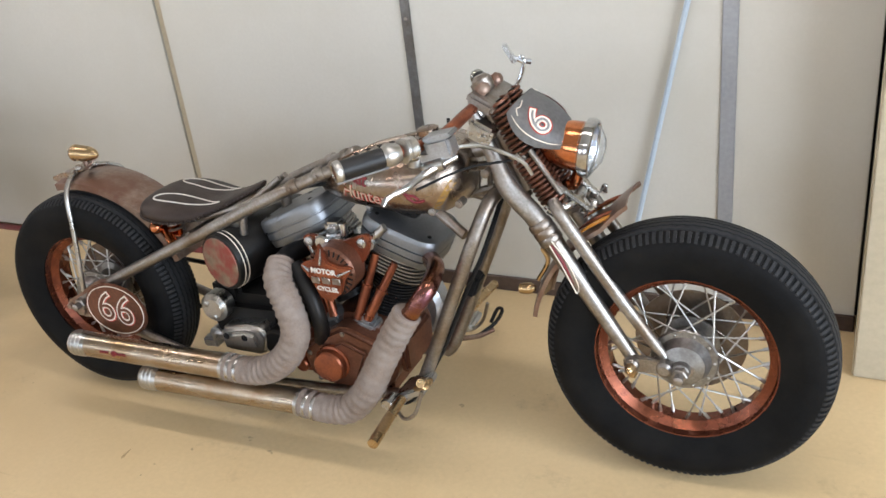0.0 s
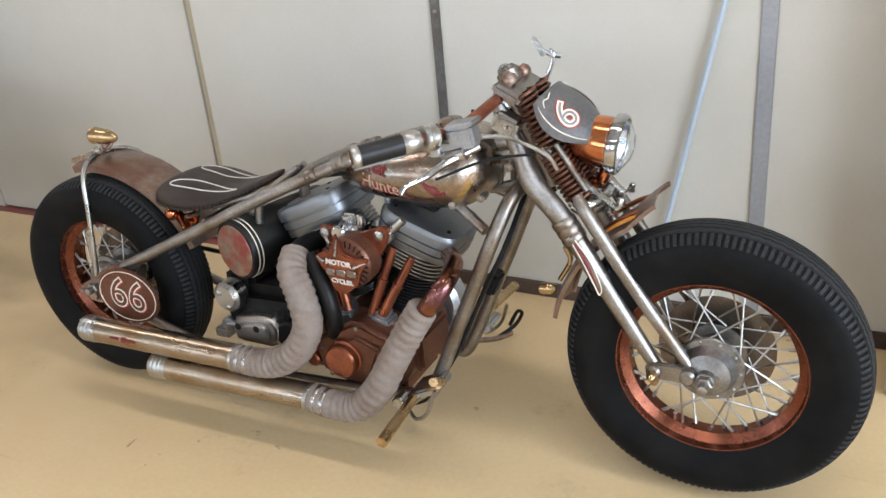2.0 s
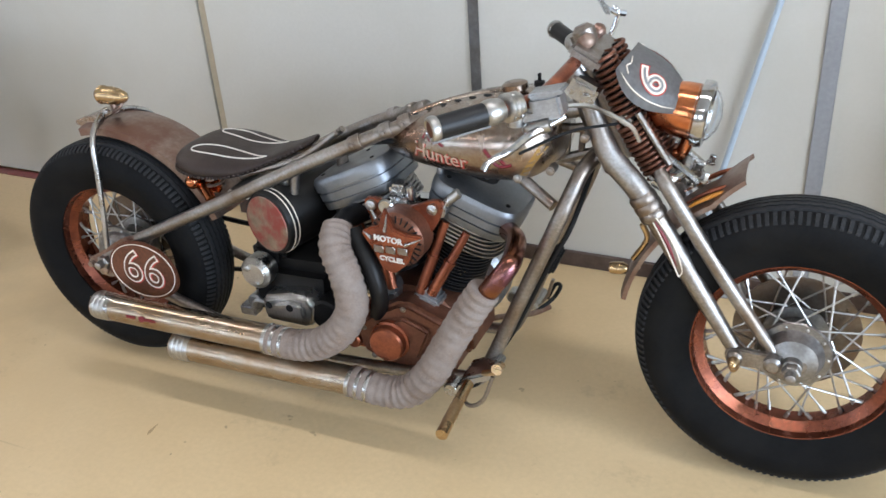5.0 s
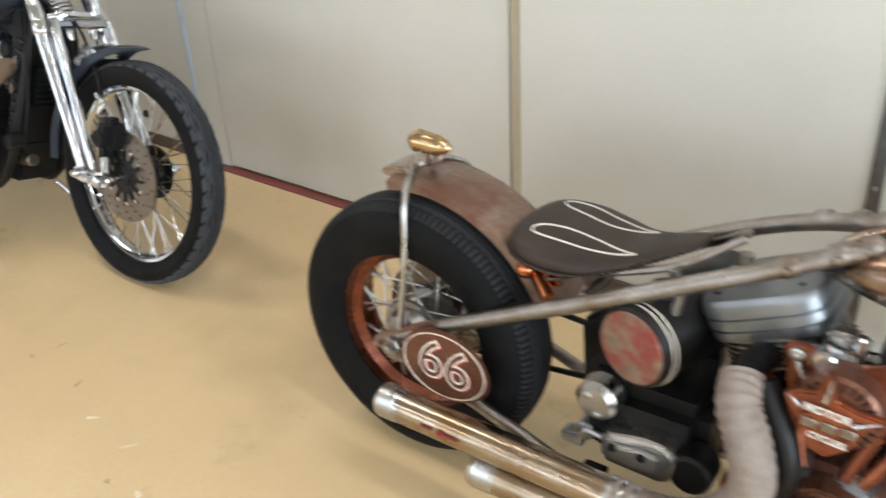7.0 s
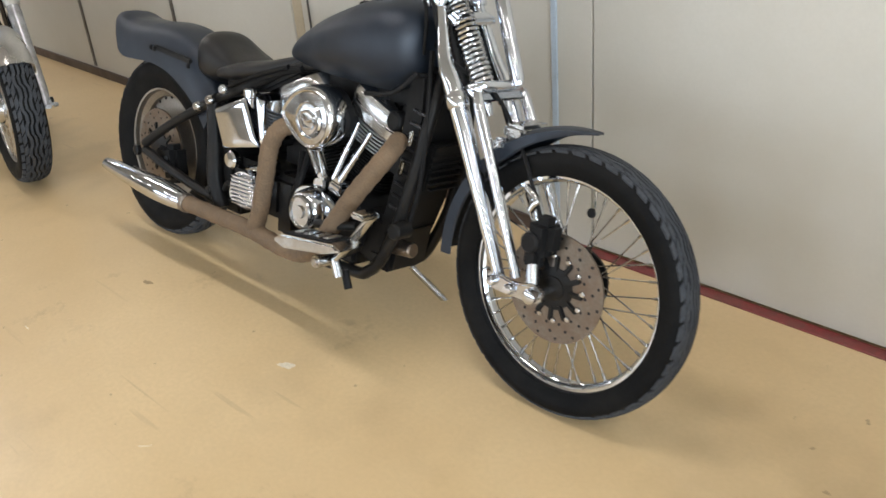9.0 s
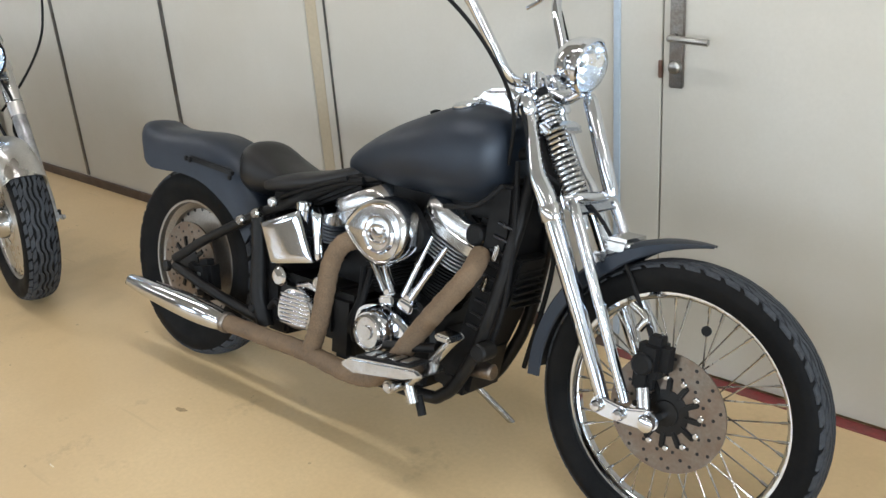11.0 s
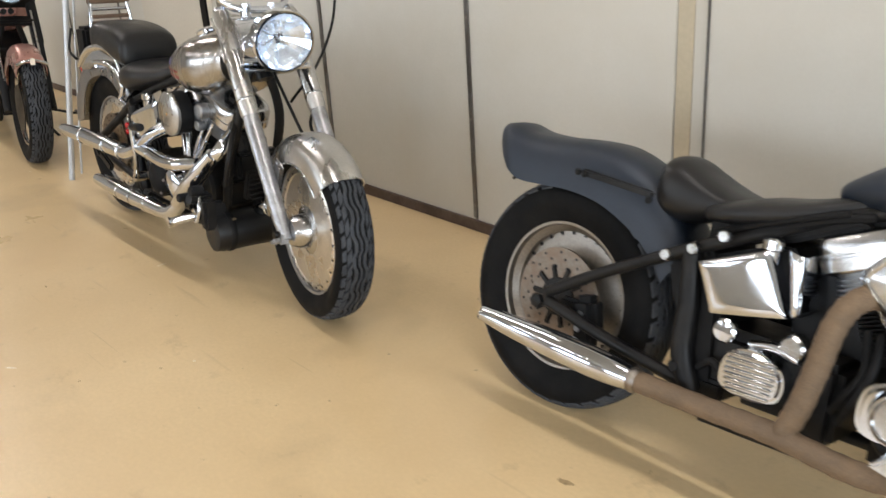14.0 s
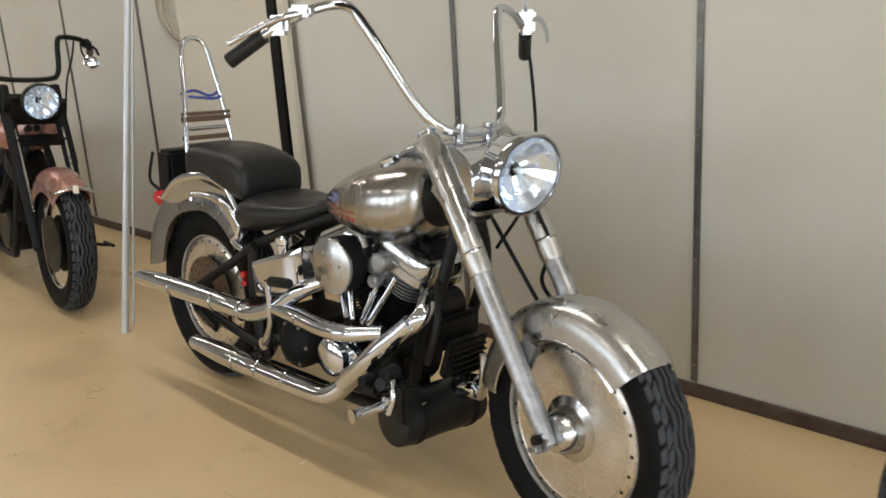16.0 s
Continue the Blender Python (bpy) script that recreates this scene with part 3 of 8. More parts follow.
# tall panels between the joints
for a, b in ((X0, -13.0), (-13.0, -11.95), (-11.95, -10.93), (-10.93, -9.94), (-9.94, -8.86), (-8.48, -7.474), (-7.474, -6.415), (-6.415, -5.415), (-5.30, -4.035), (-4.035, -3.895)):
    panel(a, b)
panel(-3.895, -2.565, z0=0.012)
panel(-2.514, -1.55, y=WALL_Y - 0.03)
panel(-1.55, -0.59, y=WALL_Y - 0.03)
panel(-0.59, -0.22, y=WALL_Y - 0.03)
# beige strips at panel edges; the one from -2.565 paints in soft shading
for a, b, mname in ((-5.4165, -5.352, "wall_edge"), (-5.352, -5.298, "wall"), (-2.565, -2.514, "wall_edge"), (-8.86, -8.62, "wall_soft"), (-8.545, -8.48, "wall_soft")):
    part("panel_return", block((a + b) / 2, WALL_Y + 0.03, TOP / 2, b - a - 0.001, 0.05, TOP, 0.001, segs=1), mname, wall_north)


def joint_strip(x, width, material="strip", y=WALL_Y, screws=True):
    s = part("joint_strip", block(x, y - 0.004, TOP / 2 + 0.03, width, 0.008, TOP - 0.06, 0.002, segs=1), material, wall_north, "grey metal cover strip with screws")
    if screws:
        for k, z in enumerate((0.12, 0.5, 0.92, 1.22, 1.7, 2.3)):
            part("screw", lathe([(0.006, 0), (0.006, 0.0015), (0.004, 0.003)], (x, y - 0.008, z), Vector((0, -1, 0)), 10), "steel", s)


joint_strip(-1.55, 0.031, y=WALL_Y - 0.03)
joint_strip(-0.59, 0.042, "strip_grey", y=WALL_Y - 0.03, screws=False)
joint_strip(-6.415, 0.024)
joint_strip(-7.474, 0.026)
joint_strip(-5.296, 0.008, "strip", screws=False)
joint_strip(-10.93, 0.02)
joint_strip(-9.94, 0.02)
joint_strip(-11.95, 0.02)
joint_strip(-4.038, 0.022, "strip_blue", screws=False)

# skirting and the red line at the door
sk = bmesh.new()
for a, b, y in ((X0, -8.6, 0), (-8.6, -5.3, 0), (-5.3, -4.05, 0), (-2.514, -0.22, -0.03)):
    sk = merge(sk, block((a + b) / 2, WALL_Y + y - 0.006, 0.026, b - a, 0.012, 0.052, 0.003, segs=1))
tagged(part("baseboard", sk, "skirting", None), "narrow dark brown skirting along the panels", "baseboard", kind="structure")
tagged(part("trim", block(-3.3, WALL_Y - 0.019, 0.002, 1.48, 0.044, 0.005, 0.001, segs=1), "redline", None), "dull red line painted on the floor along the door", "trim", kind="structure")

# the slim slanting pale strip and the pillar by the front wheel
tagged(part("leaning_strip", tube([(-0.905, 2.82, 0.004), (-0.40, 2.83, 2.35)], 0.008, 8, smoothed=False), "strip_blue", None), "thin pale blue plastic strip leaning against the wall panel", "strip")
pil = structure("wall_pillar", block(0.785, 2.865, TOP / 2, 2.0, 0.52, TOP, 0.006), "wall_edge", "beige wall pillar with a chipped foot", "pillar")

# south side with its windows
WIN = [(-13.2, -11.0), (-10.2, -8.0), (-7.2, -5.0), (-4.2, -2.0), (-1.2, 1.0)]
sw = bmesh.new()
xs = [X0 - 0.2] + [v for w in WIN for v in w] + [X1 + 0.2]
for i in range(0, len(xs), 2):
    sw = merge(sw, block((xs[i] + xs[i + 1]) / 2, Y0 - 0.1, TOP / 2, xs[i + 1] - xs[i], 0.2, TOP, 0))
for a, b in WIN:
    sw = merge(sw, block((a + b) / 2, Y0 - 0.1, 0.45, b - a, 0.2, 0.9, 0), block((a + b) / 2, Y0 - 0.1, (2.5 + TOP) / 2, b - a, 0.2, TOP - 2.5, 0))
structure("wall_south", sw, "wall_dark", "plain pale grey wall with a row of windows", "wall")
for i, (a, b) in enumerate(WIN):
    fr = bmesh.new()
    for x in (a + 0.03, (a + b) / 2, b - 0.03):
        fr = merge(fr, block(x, Y0 - 0.06, 1.7, 0.06, 0.06, 1.6, 0.004, segs=1))
    for z in (0.93, 2.47):
        fr = merge(fr, block((a + b) / 2, Y0 - 0.06, z, b - a, 0.06, 0.06, 0.004, segs=1))
    tagged(part("window_%d" % (i + 1), fr, "grey_paint", None), "grey metal window frame with two lights", "window", kind="structure")
    area_lamp("window_light", look(((a + b) / 2, Y0 - 0.16, 1.7), ((a + b) / 2, 0, 1.5)), b - a, 1.55, WINDOW_W, (0.80, 0.91, 1.0))

# fluorescent battens under the ceiling
for row, y in enumerate((1.7, -1.9)):
    for k in range(4):
        x = -12.6 + 4.1 * k
        f = thing("ceiling_light", Matrix.Translation((x, y, TOP)), "white fluorescent batten under the ceiling", "ceiling light", "ceiling battens")
        part("housing", block(0, 0, -0.035, 2.6, 0.13, 0.07, 0.01), "wall_plain", f)
        area_lamp("batten_tube", look((x, y, TOP - 0.075), (x, y, 0)), 2.5, 0.1, LAMP_W, (1.0, 0.97, 0.925))
area_lamp("east_window_light", look((X1 + 0.15, -0.25, 1.6), (-3, 0.6, 0.8)), 4.2, 2.5, EAST_W, (0.78, 0.91, 1.0))
ef = bmesh.new()
for y in (-2.37, -1.35, -0.25, 0.85, 1.87):
    ef = merge(ef, block(X1 + 0.05, y, 1.6, 0.06, 0.06, 2.6, 0.004, segs=1))
for z in (0.33, 2.87):
    ef = merge(ef, block(X1 + 0.05, -0.25, z, 0.06, 4.3, 0.06, 0.004, segs=1))
tagged(part("window_6", ef, "grey_paint", None), "wide grey metal shop window frame", "window", kind="structure")


# scuffs and chips in the floor coating
rnd = random.Random(11)


def mark(x, y, length, width, turn, material):
    """A ragged flat stain a hair above the floor, under the floor object."""
    bm = bmesh.new()
    n = 16
    rim = []
    for k in range(n):
        a = 2 * math.pi * k / n
        q = 0.55 + 0.45 * rnd.random()
        u, v = length / 2 * q * math.cos(a), width / 2 * q * math.sin(a)
        rim.append(bm.verts.new((x + u * math.cos(turn) - v * math.sin(turn), y + u * math.sin(turn) + v * math.cos(turn), 0.0006)))
    bm.faces.new(rim)
    part("scuff", bm, material, floor)


mark(-4.17, 1.80, 0.07, 0.035, 0.4, "chip")
mark(-4.95, 1.79, 0.06, 0.025, 0.2, "scuff")
for k in range(46):
    mark(rnd.uniform(-9.5, -0.5), rnd.uniform(0.4, 1.9), rnd.uniform(0.012, 0.06), rnd.uniform(0.004, 0.014), rnd.uniform(0, 3.1), "scuff" if rnd.random() < 0.8 else "chip")


# ---- motorcycles: shared pieces ----
def stand(x, y, yaw, lean):
    return Matrix.Translation((x, y, 0)) @ Matrix.Rotation(radians(yaw), 4, "Z") @ Matrix.Rotation(radians(-lean), 4, "X")


def tree_of(bm):
    from mathutils.bvhtree import BVHTree
    return BVHTree.FromBMesh(bm)


def lay(bm, tree, way, lift=0.001):
    """Press a flat relief onto a body, along a direction."""
    way = Vector(way).normalized()
    for v in bm.verts:
        hit = tree.ray_cast(v.co - way * 0.6, way)
        if hit[0]:
            v.co = hit[0] - way * lift
    return bm


def slip(pts, tree, way, lift=0.0):
    way = Vector(way).normalized()
    out = []
    for p in pts:
        p = Vector(p)
        hit = tree.ray_cast(p - way * 1.0, way)
        out.append(hit[0] - way * lift if hit[0] else p)
    return out


def flip(pts):
    return [(x, -y, z) for x, y, z in pts]


def plate_loft(outline, levels):
    """Rings of one outline (x, y), scaled and raised: levels of (scale, z)."""
    return rings(bmesh.new(), [[Vector((x * s, y * s, z)) for x, y in outline] for s, z in levels])


def superellipse(a, b, p=4.0, n=36):
    out = []
    for k in range(n):
        t = 2 * math.pi * k / n
        c, s = math.cos(t), math.sin(t)
        out.append((a * math.copysign(abs(c) ** (2 / p), c), b * math.copysign(abs(s) ** (2 / p), s)))
    return out


def v_twin(bike, cx, cz, rocker, head, barrel, case, tubes, block_mat, layers=True, shift=((0, 0), (0, 0)), spread=0.034, big=1.0, lid=(0.128, 0.104, 0.0)):
    """A 45-degree engine: crankcase, finned barrels, heads, rocker boxes, pushrod tubes."""
    eng = part("crankcase", merge(disc_y(0.125, -0.115, 0.12, cx, cz, 0.012, 36), block(cx - 0.01, 0, cz - 0.1, 0.2, 0.2, 0.06, 0.012),
                                  block(cx + 0.125, 0, cz - 0.01, 0.03, 0.17, 0.1, 0.01)), case, bike)
    for s in (-1, 1):
        dx, dz = shift[s > 0]
        tilt = Matrix.Translation((cx + dx, 0, cz + dz)) @ Matrix.Rotation(radians(22.5 * s), 4, "Y")
        prof = [(0.05, 0.1)]
        for i in range(15):
            z = 0.118 + i * 0.0095
            prof += [(0.052, z), (0.078 - 0.006 * (i < 3), z + 0.0012), (0.078 - 0.006 * (i < 3), z + 0.0042), (0.052, z + 0.0054)]
        cyl = part("cylinder", moved(lathe(prof + [(0.05, 0.262)], axis="z", segs=36), tilt), barrel, bike)
        top_end = part("cylinder_head", moved(plate_loft(superellipse(0.088, 0.082, 3.2), [(1, 0.255), (1, 0.325)]), tilt), head, bike)
        for i in range(6):
            z = 0.258 + i * 0.0105
            part("fin", moved(plate_loft(superellipse(0.1 - 0.002 * i, 0.098, 3.2), [(1, z), (1, z + 0.0045)]), tilt), head, top_end)
        o = superellipse(lid[0], lid[1], 4.2, 48)
        lev = [(0.95, 0.328), (0.965, 0.331), (0.97, 0.347), (0.93, 0.348), (0.93, 0.352), (0.985, 0.353), (0.985, 0.370), (0.945, 0.371), (0.945, 0.375), (1.0, 0.377), (1.0, 0.394), (0.985, 0.402), (0.95, 0.408), (0.84, 0.4105)]
        if not layers:
            lev = [(0.96, 0.318), (1.0, 0.323), (1.0, 0.350), (0.97, 0.353), (0.97, 0.357), (1.0, 0.360), (1.0, 0.382), (0.95, 0.398), (0.8, 0.405)]
        cap = tilt @ Matrix.Translation((0, 0, lid[2]))
        box = part("rocker_box", moved(plate_loft(o, lev), cap), rocker, bike)
        for bx, by in ((-0.075, -0.06), (0.075, -0.06), (0, 0.05)):
            part("bolt", moved(bolt((bx, by, 0.409 if layers else 0.404), (0, 0, 1), 0.006, 0.004), cap), "black_matt", box)
        # pushrod tubes to a tappet block
        foot = Vector((cx + s * spread, -0.125, cz + 0.105))
        part("tappet_block", merge(block(foot.x, foot.y + 0.012, foot.z - 0.005, 0.062 * big, 0.06, 0.036 * big, 0.006, Matrix.Rotation(radians(14 * s), 4, "Y")),
                                   block(foot.x, foot.y + 0.012, foot.z + 0.02, 0.05 * big, 0.042, 0.03 * big, 0.006, Matrix.Rotation(radians(14 * s), 4, "Y"))), block_mat, bike)
        for k in (-1, 1):
            top = tilt @ Vector((0.028 * k + s * -0.012, -0.092, 0.305))
            a = foot + Vector((0.014 * k, -0.004, 0.02))
            mid = a.lerp(top, 0.52)
            t = part("pushrod_tube", merge(tube([a, mid], 0.0125 * big, 12, False), tube([mid, top], 0.0105 * big, 12, False), tube([mid - (top - a) * 0.02, mid + (top - a) * 0.02], 0.0145 * big, 12, False)), tubes, bike)
    return eng


def letters(text, size, at, normal, up, depth=0.001, bold=0.0):
    """Lettering at a place, its face along normal."""
    n, u = Vector(normal).normalized(), Vector(up)
    r = u.cross(n).normalized()
    u = n.cross(r)
    m = Matrix((r, -n, u)).transposed().to_4x4()
    return moved(word(text, size, depth, bold), Matrix.Translation(at) @ m)


# ---- bare-metal bobber ----
bike = thing("motorcycle", stand(-2.2469, 2.0581, 2.28, 2.0) @ Matrix.Scale(0.971, 4), "low bare-steel and copper bobber motorcycle with thick vintage tyres", "motorcycle", "parked motorcycles")


def vintage_wheel(name, x, z, steer, w=0.138):
    R, rim = z, z - 0.117
    wl = part(name, rim_bm(rim, 0.105, 72), "rim_copper", bike, "copper-painted steel rim with wire spokes")
    wl.matrix_basis = Matrix.Translation((x, 0, z)) @ Matrix.Rotation(radians(steer), 4, "Z")
    ty = tyre_bm(R - 0.004, w, rim, 72)
    tyre = part("tyre", ty, "rubber", wl, "black vintage tyre with zigzag ribs and side lugs", angle=30)
    tr = bmesh.new()
    for y, half in ((0, 0.0056), (-0.0155, 0.0056), (0.0155, 0.0056), (-0.031, 0.0055), (0.031, 0.0055)):
        tr = merge(tr, band(R - 0.005, w, rim, y, half, 0.005, 176, 1, 0.0014))
    for s in (-1, 1):
        tr = merge(tr, lugs(R - 0.005, w, rim, s * 0.041, s * 0.0615, 130, 0.024, 0.004))
    part("tread", tr, "tread_dark", wl, angle=30)
    # hub: bell-shaped body, flanges, axle
    hub = lathe([(0.012, -0.105), (0.02, -0.1), (0.022, -0.085), (0.034, -0.08), (0.05, -0.072), (0.058, -0.055), (0.062, -0.046), (0.075, -0.045), (0.078, -0.04), (0.075, -0.035), (0.05, -0.03),
                 (0.042, 0.0), (0.05, 0.03), (0.07, 0.035), (0.07, 0.042), (0.045, 0.048), (0.03, 0.08), (0.012, 0.09)], axis=Vector((0, 1, 0)), segs=36)
    part("hub", hub, "fin_grey", wl, "turned aluminium hub")
    part("axle_nut", merge(lathe([(0.019, -0.1), (0.019, -0.117), (0.016, -0.12)], axis=Vector((0, 1, 0)), segs=6), lathe([(0.011, -0.117), (0.011, -0.138), (0.008, -0.14)], axis=Vector((0, 1, 0)), segs=14)), "steel", wl)
    for k in range(10):
        a = 2 * math.pi * k / 10
        part("rivet", ball((0.068 * math.cos(a), -0.045, 0.068 * math.sin(a)), 0.004, u=8, v=6), "steel_clean", wl)
    part("brake_disc", lathe([(0.075, 0.052), (0.132, 0.052), (0.132, 0.057), (0.075, 0.057)], axis=Vector((0, 1, 0)), segs=48), "disc", wl, "drilled steel brake disc")
    spokes(wl, rim - 0.024, 0.072, 0.04, 40, "steel_clean", 0.0023)
    part("valve", tube([(0.205 * math.cos(-0.9), 0, 0.205 * math.sin(-0.9)), (0.175 * math.cos(-0.9), -0.006, 0.175 * math.sin(-0.9))], 0.004, 8, False), "black_matt", wl)
    return wl


vintage_wheel("rear_wheel", -0.02, 0.3175, 0, 0.152)
vintage_wheel("front_wheel", 1.738, 0.3337, 0)

# frame
fr = bmesh.new()
for s in (-1, 1):
    fr = merge(fr, tube([(-0.02, s * 0.142, 0.363), (0.137, s * 0.14, 0.445), (0.45, s * 0.135, 0.590), (0.66, s * 0.125, 0.688), (0.79, s * 0.10, 0.742), (0.90, s * 0.055, 0.780), (1.0, s * 0.03, 0.80)], 0.0165, 14))
    fr = merge(fr, tube([(-0.01, s * 0.142, 0.35), (0.3, s * 0.14, 0.24), (0.5, s * 0.13, 0.17), (0.8, s * 0.12, 0.155), (1.06, s * 0.115, 0.17)], 0.015, 12))
    fr = merge(fr, tube([(1.34, s * 0.035, 0.742), (1.318, s * 0.075, 0.715), (1.295, s * 0.105, 0.66), (1.275, s * 0.118, 0.61), (1.2, s * 0.12, 0.44), (1.096, s * 0.12, 0.208), (1.06, s * 0.118, 0.165)], 0.0175, 14))
    fr = merge(fr, tube([(1.165, s * 0.07, 0.70), (1.265, s * 0.11, 0.645)], 0.013, 12, False))
fr = merge(fr, tube([(0.95, 0, 0.775), (1.1, 0, 0.79), (1.31, 0, 0.83)], 0.019, 14), tube([(1.375, 0, 0.70), (1.285, 0, 0.90)], 0.029, 18, False))
fr = merge(fr, tube([(0.45, -0.13, 0.60), (0.45, 0.13, 0.60)], 0.012, 10, False), tube([(0.70, 0, 0.70), (0.68, 0, 0.3), (0.62, 0, 0.2)], 0.015, 10))
frame_b1 = part("frame", fr, "steel", bike, "rigid frame of bare welded steel tube")
for s in (-1, 1):
    part("axle_plate", merge(slab(rounded([(-0.06, 0.355), (0.0, 0.315), (0.06, 0.345), (0.13, 0.43), (0.1, 0.45), (0.0, 0.395)], 4), s * 0.15 - 0.005, s * 0.15 + 0.005, 0.002), bolt((0, s * 0.155, 0.345), (0, s, 0), 0.018, 0.016),
                             bolt((-0.045, s * 0.155, 0.352), (0, s, 0), 0.009, 0.012)), "rusty", bike)
# seat-post clamps and the joint by the tank tail
for x, z, y in ((0.80, 0.748, -0.102), (0.865, 0.772, -0.072), (0.905, 0.787, -0.05)):
    for s in (-1, 1):
        part("clamp", lathe([(0.0175, -0.014), (0.0195, -0.01), (0.0195, 0.01), (0.0175, 0.014)], (x, y * -s, z), Vector((0.9, 0.25 * -s, 0.35)), 16), "steel", frame_b1)
        part("bolt", bolt((x, (y - 0.018) * -s, z), (0, s, 0), 0.0075, 0.008), "steel", frame_b1)
# gusset at the steering head, with lightening holes between its webs
gus = merge(tube([(1.225, 0, 0.775), (1.345, 0, 0.79)], 0.011, 8, False), tube([(1.235, 0, 0.705), (1.335, 0, 0.735)], 0.011, 8, False))
for x in (1.232, 1.262, 1.294, 1.326):
    gus = merge(gus, tube([(x, 0, 0.715), (x + 0.006, 0, 0.782)], 0.0075, 8, False))
part("head_gusset", gus, "steel", frame_b1)
for x, z in ((1.262, 0.728), (1.335, 0.805), (1.19, 0.705)):
    part("mount_bolt", merge(lathe([(0.009, 0), (0.01, -0.006), (0.009, -0.03)], (x, -0.09, z), Vector((0, 1, 0)), 14), bolt((x, -0.12, z), (0, -1, 0), 0.008, 0.006)), "steel", frame_b1)
part("tank_bracket", merge(block(0.975, -0.06, 0.725, 0.03, 0.012, 0.06, 0.004), bolt((0.975, -0.068, 0.715), (0, -1, 0), 0.012, 0.012)), "black", frame_b1)

# engine and gearbox
v_twin(bike, 0.906, 0.272, "rocker", "fin_grey", "fin_black", "copper_dark", "copper", "alu", shift=((-0.01, 0.034), (0.018, 0.002)), spread=0.05, big=1.05, lid=(0.112, 0.1, -0.016))
timing = part("cam_cover", merge(slab([(0.785, 0.30), (0.80, 0.335), (0.905, 0.392), (0.935, 0.392), (1.03, 0.352), (1.045, 0.335), (0.985, 0.232), (0.955, 0.218), (0.85, 0.215), (0.8, 0.24)], -0.185, -0.11, 0.012, 3),
                              slab([(0.835, 0.305), (0.85, 0.33), (0.92, 0.362), (0.99, 0.332), (0.955, 0.25), (0.86, 0.242)], -0.197, -0.18, 0.008, 3)), "copper_dark", bike, "dull copper timing cover")
part("points_cover", lathe([(0.05, 0), (0.05, -0.01), (0.044, -0.012), (0.044, -0.03), (0.04, -0.035), (0.03, -0.037), (0.001, -0.038)], (0.885, -0.19, 0.296), Vector((0, 1, 0)), 36), "copper", timing, "round copper cap")
for x, z in ((0.81, 0.31), (0.92, 0.377), (1.02, 0.34), (0.965, 0.235), (0.83, 0.235)):
    part("bolt", bolt((x, -0.184, z), (0, -1, 0), 0.006, 0.005), "steel", timing)
part("oil_pump", merge(block(0.775, -0.1, 0.27, 0.07, 0.1, 0.1, 0.012), disc_y(0.02, -0.13, -0.18, 0.77, 0.26)), "copper", bike)
gb = part("gearbox", merge(block(0.57, -0.01, 0.33, 0.26, 0.22, 0.17, 0.03), block(0.5, -0.02, 0.42, 0.1, 0.16, 0.06, 0.015)), "black", bike)
part("gearbox_cover", merge(slab([(0.512, 0.342), (0.6, 0.36), (0.652, 0.358), (0.672, 0.33), (0.663, 0.282), (0.63, 0.27), (0.517, 0.275)], -0.175, -0.09, 0.012, 3), slab([(0.525, 0.33), (0.6, 0.345), (0.64, 0.34), (0.645, 0.3), (0.53, 0.29)], -0.186, -0.17, 0.007, 2)), "alu_brushed", gb, "cast aluminium gearbox cover")
part("gearbox_cap", disc_y(0.042, -0.1, -0.165, 0.69, 0.308, 0.006), "black", gb)
for x in (0.515, 0.575):
    part("bolt", bolt((x + 0.03, -0.186, 0.33), (0, -1, 0), 0.008, 0.004), "black_matt", gb)
part("starter_solenoid", merge(disc_y(0.043, -0.1, -0.155, 0.492, 0.393, 0.008, 32), disc_y(0.034, -0.15, -0.159, 0.492, 0.393, 0.003, 28), bolt((0.478, -0.158, 0.41), (0, -1, 0), 0.008, 0.008), bolt((0.5, -0.158, 0.37), (0, -1, 0), 0.006, 0.006)), "steel_clean", gb)
part("linkage", merge(disc_y(0.022, -0.08, -0.13, 0.458, 0.292, 0.004), tube([(0.44, -0.12, 0.26), (0.47, -0.13, 0.3), (0.53, -0.12, 0.28)], 0.007, 8), block(0.43, -0.11, 0.262, 0.05, 0.04, 0.03, 0.006)), "alu", gb)
part("rear_chain_guard", merge(disc_y(0.105, 0.05, 0.07, 0.0, 0.345, 0.003, 32), disc_y(0.05, 0.08, 0.1, 0.57, 0.33, 0.003, 24), tube([(0.02, 0.062, 0.448), (0.55, 0.085, 0.382)], 0.007, 6, False), tube([(0.02, 0.062, 0.242), (0.55, 0.085, 0.28)], 0.007, 6, False)), "black", bike)
part("chain_guard", slab([(0.36, 0.24), (0.35, 0.42), (0.45, 0.5), (0.58, 0.52), (0.6, 0.22)], 0.06, 0.11, 0.01), "black", bike)
part("primary_case", merge(disc_y(0.13, 0.12, 0.2, 0.62, 0.33, 0.015, 32), disc_y(0.11, 0.12, 0.2, 0.95, 0.3, 0.015, 32), block(0.78, 0.16, 0.315, 0.32, 0.078, 0.2, 0.012)), "alu", bike)

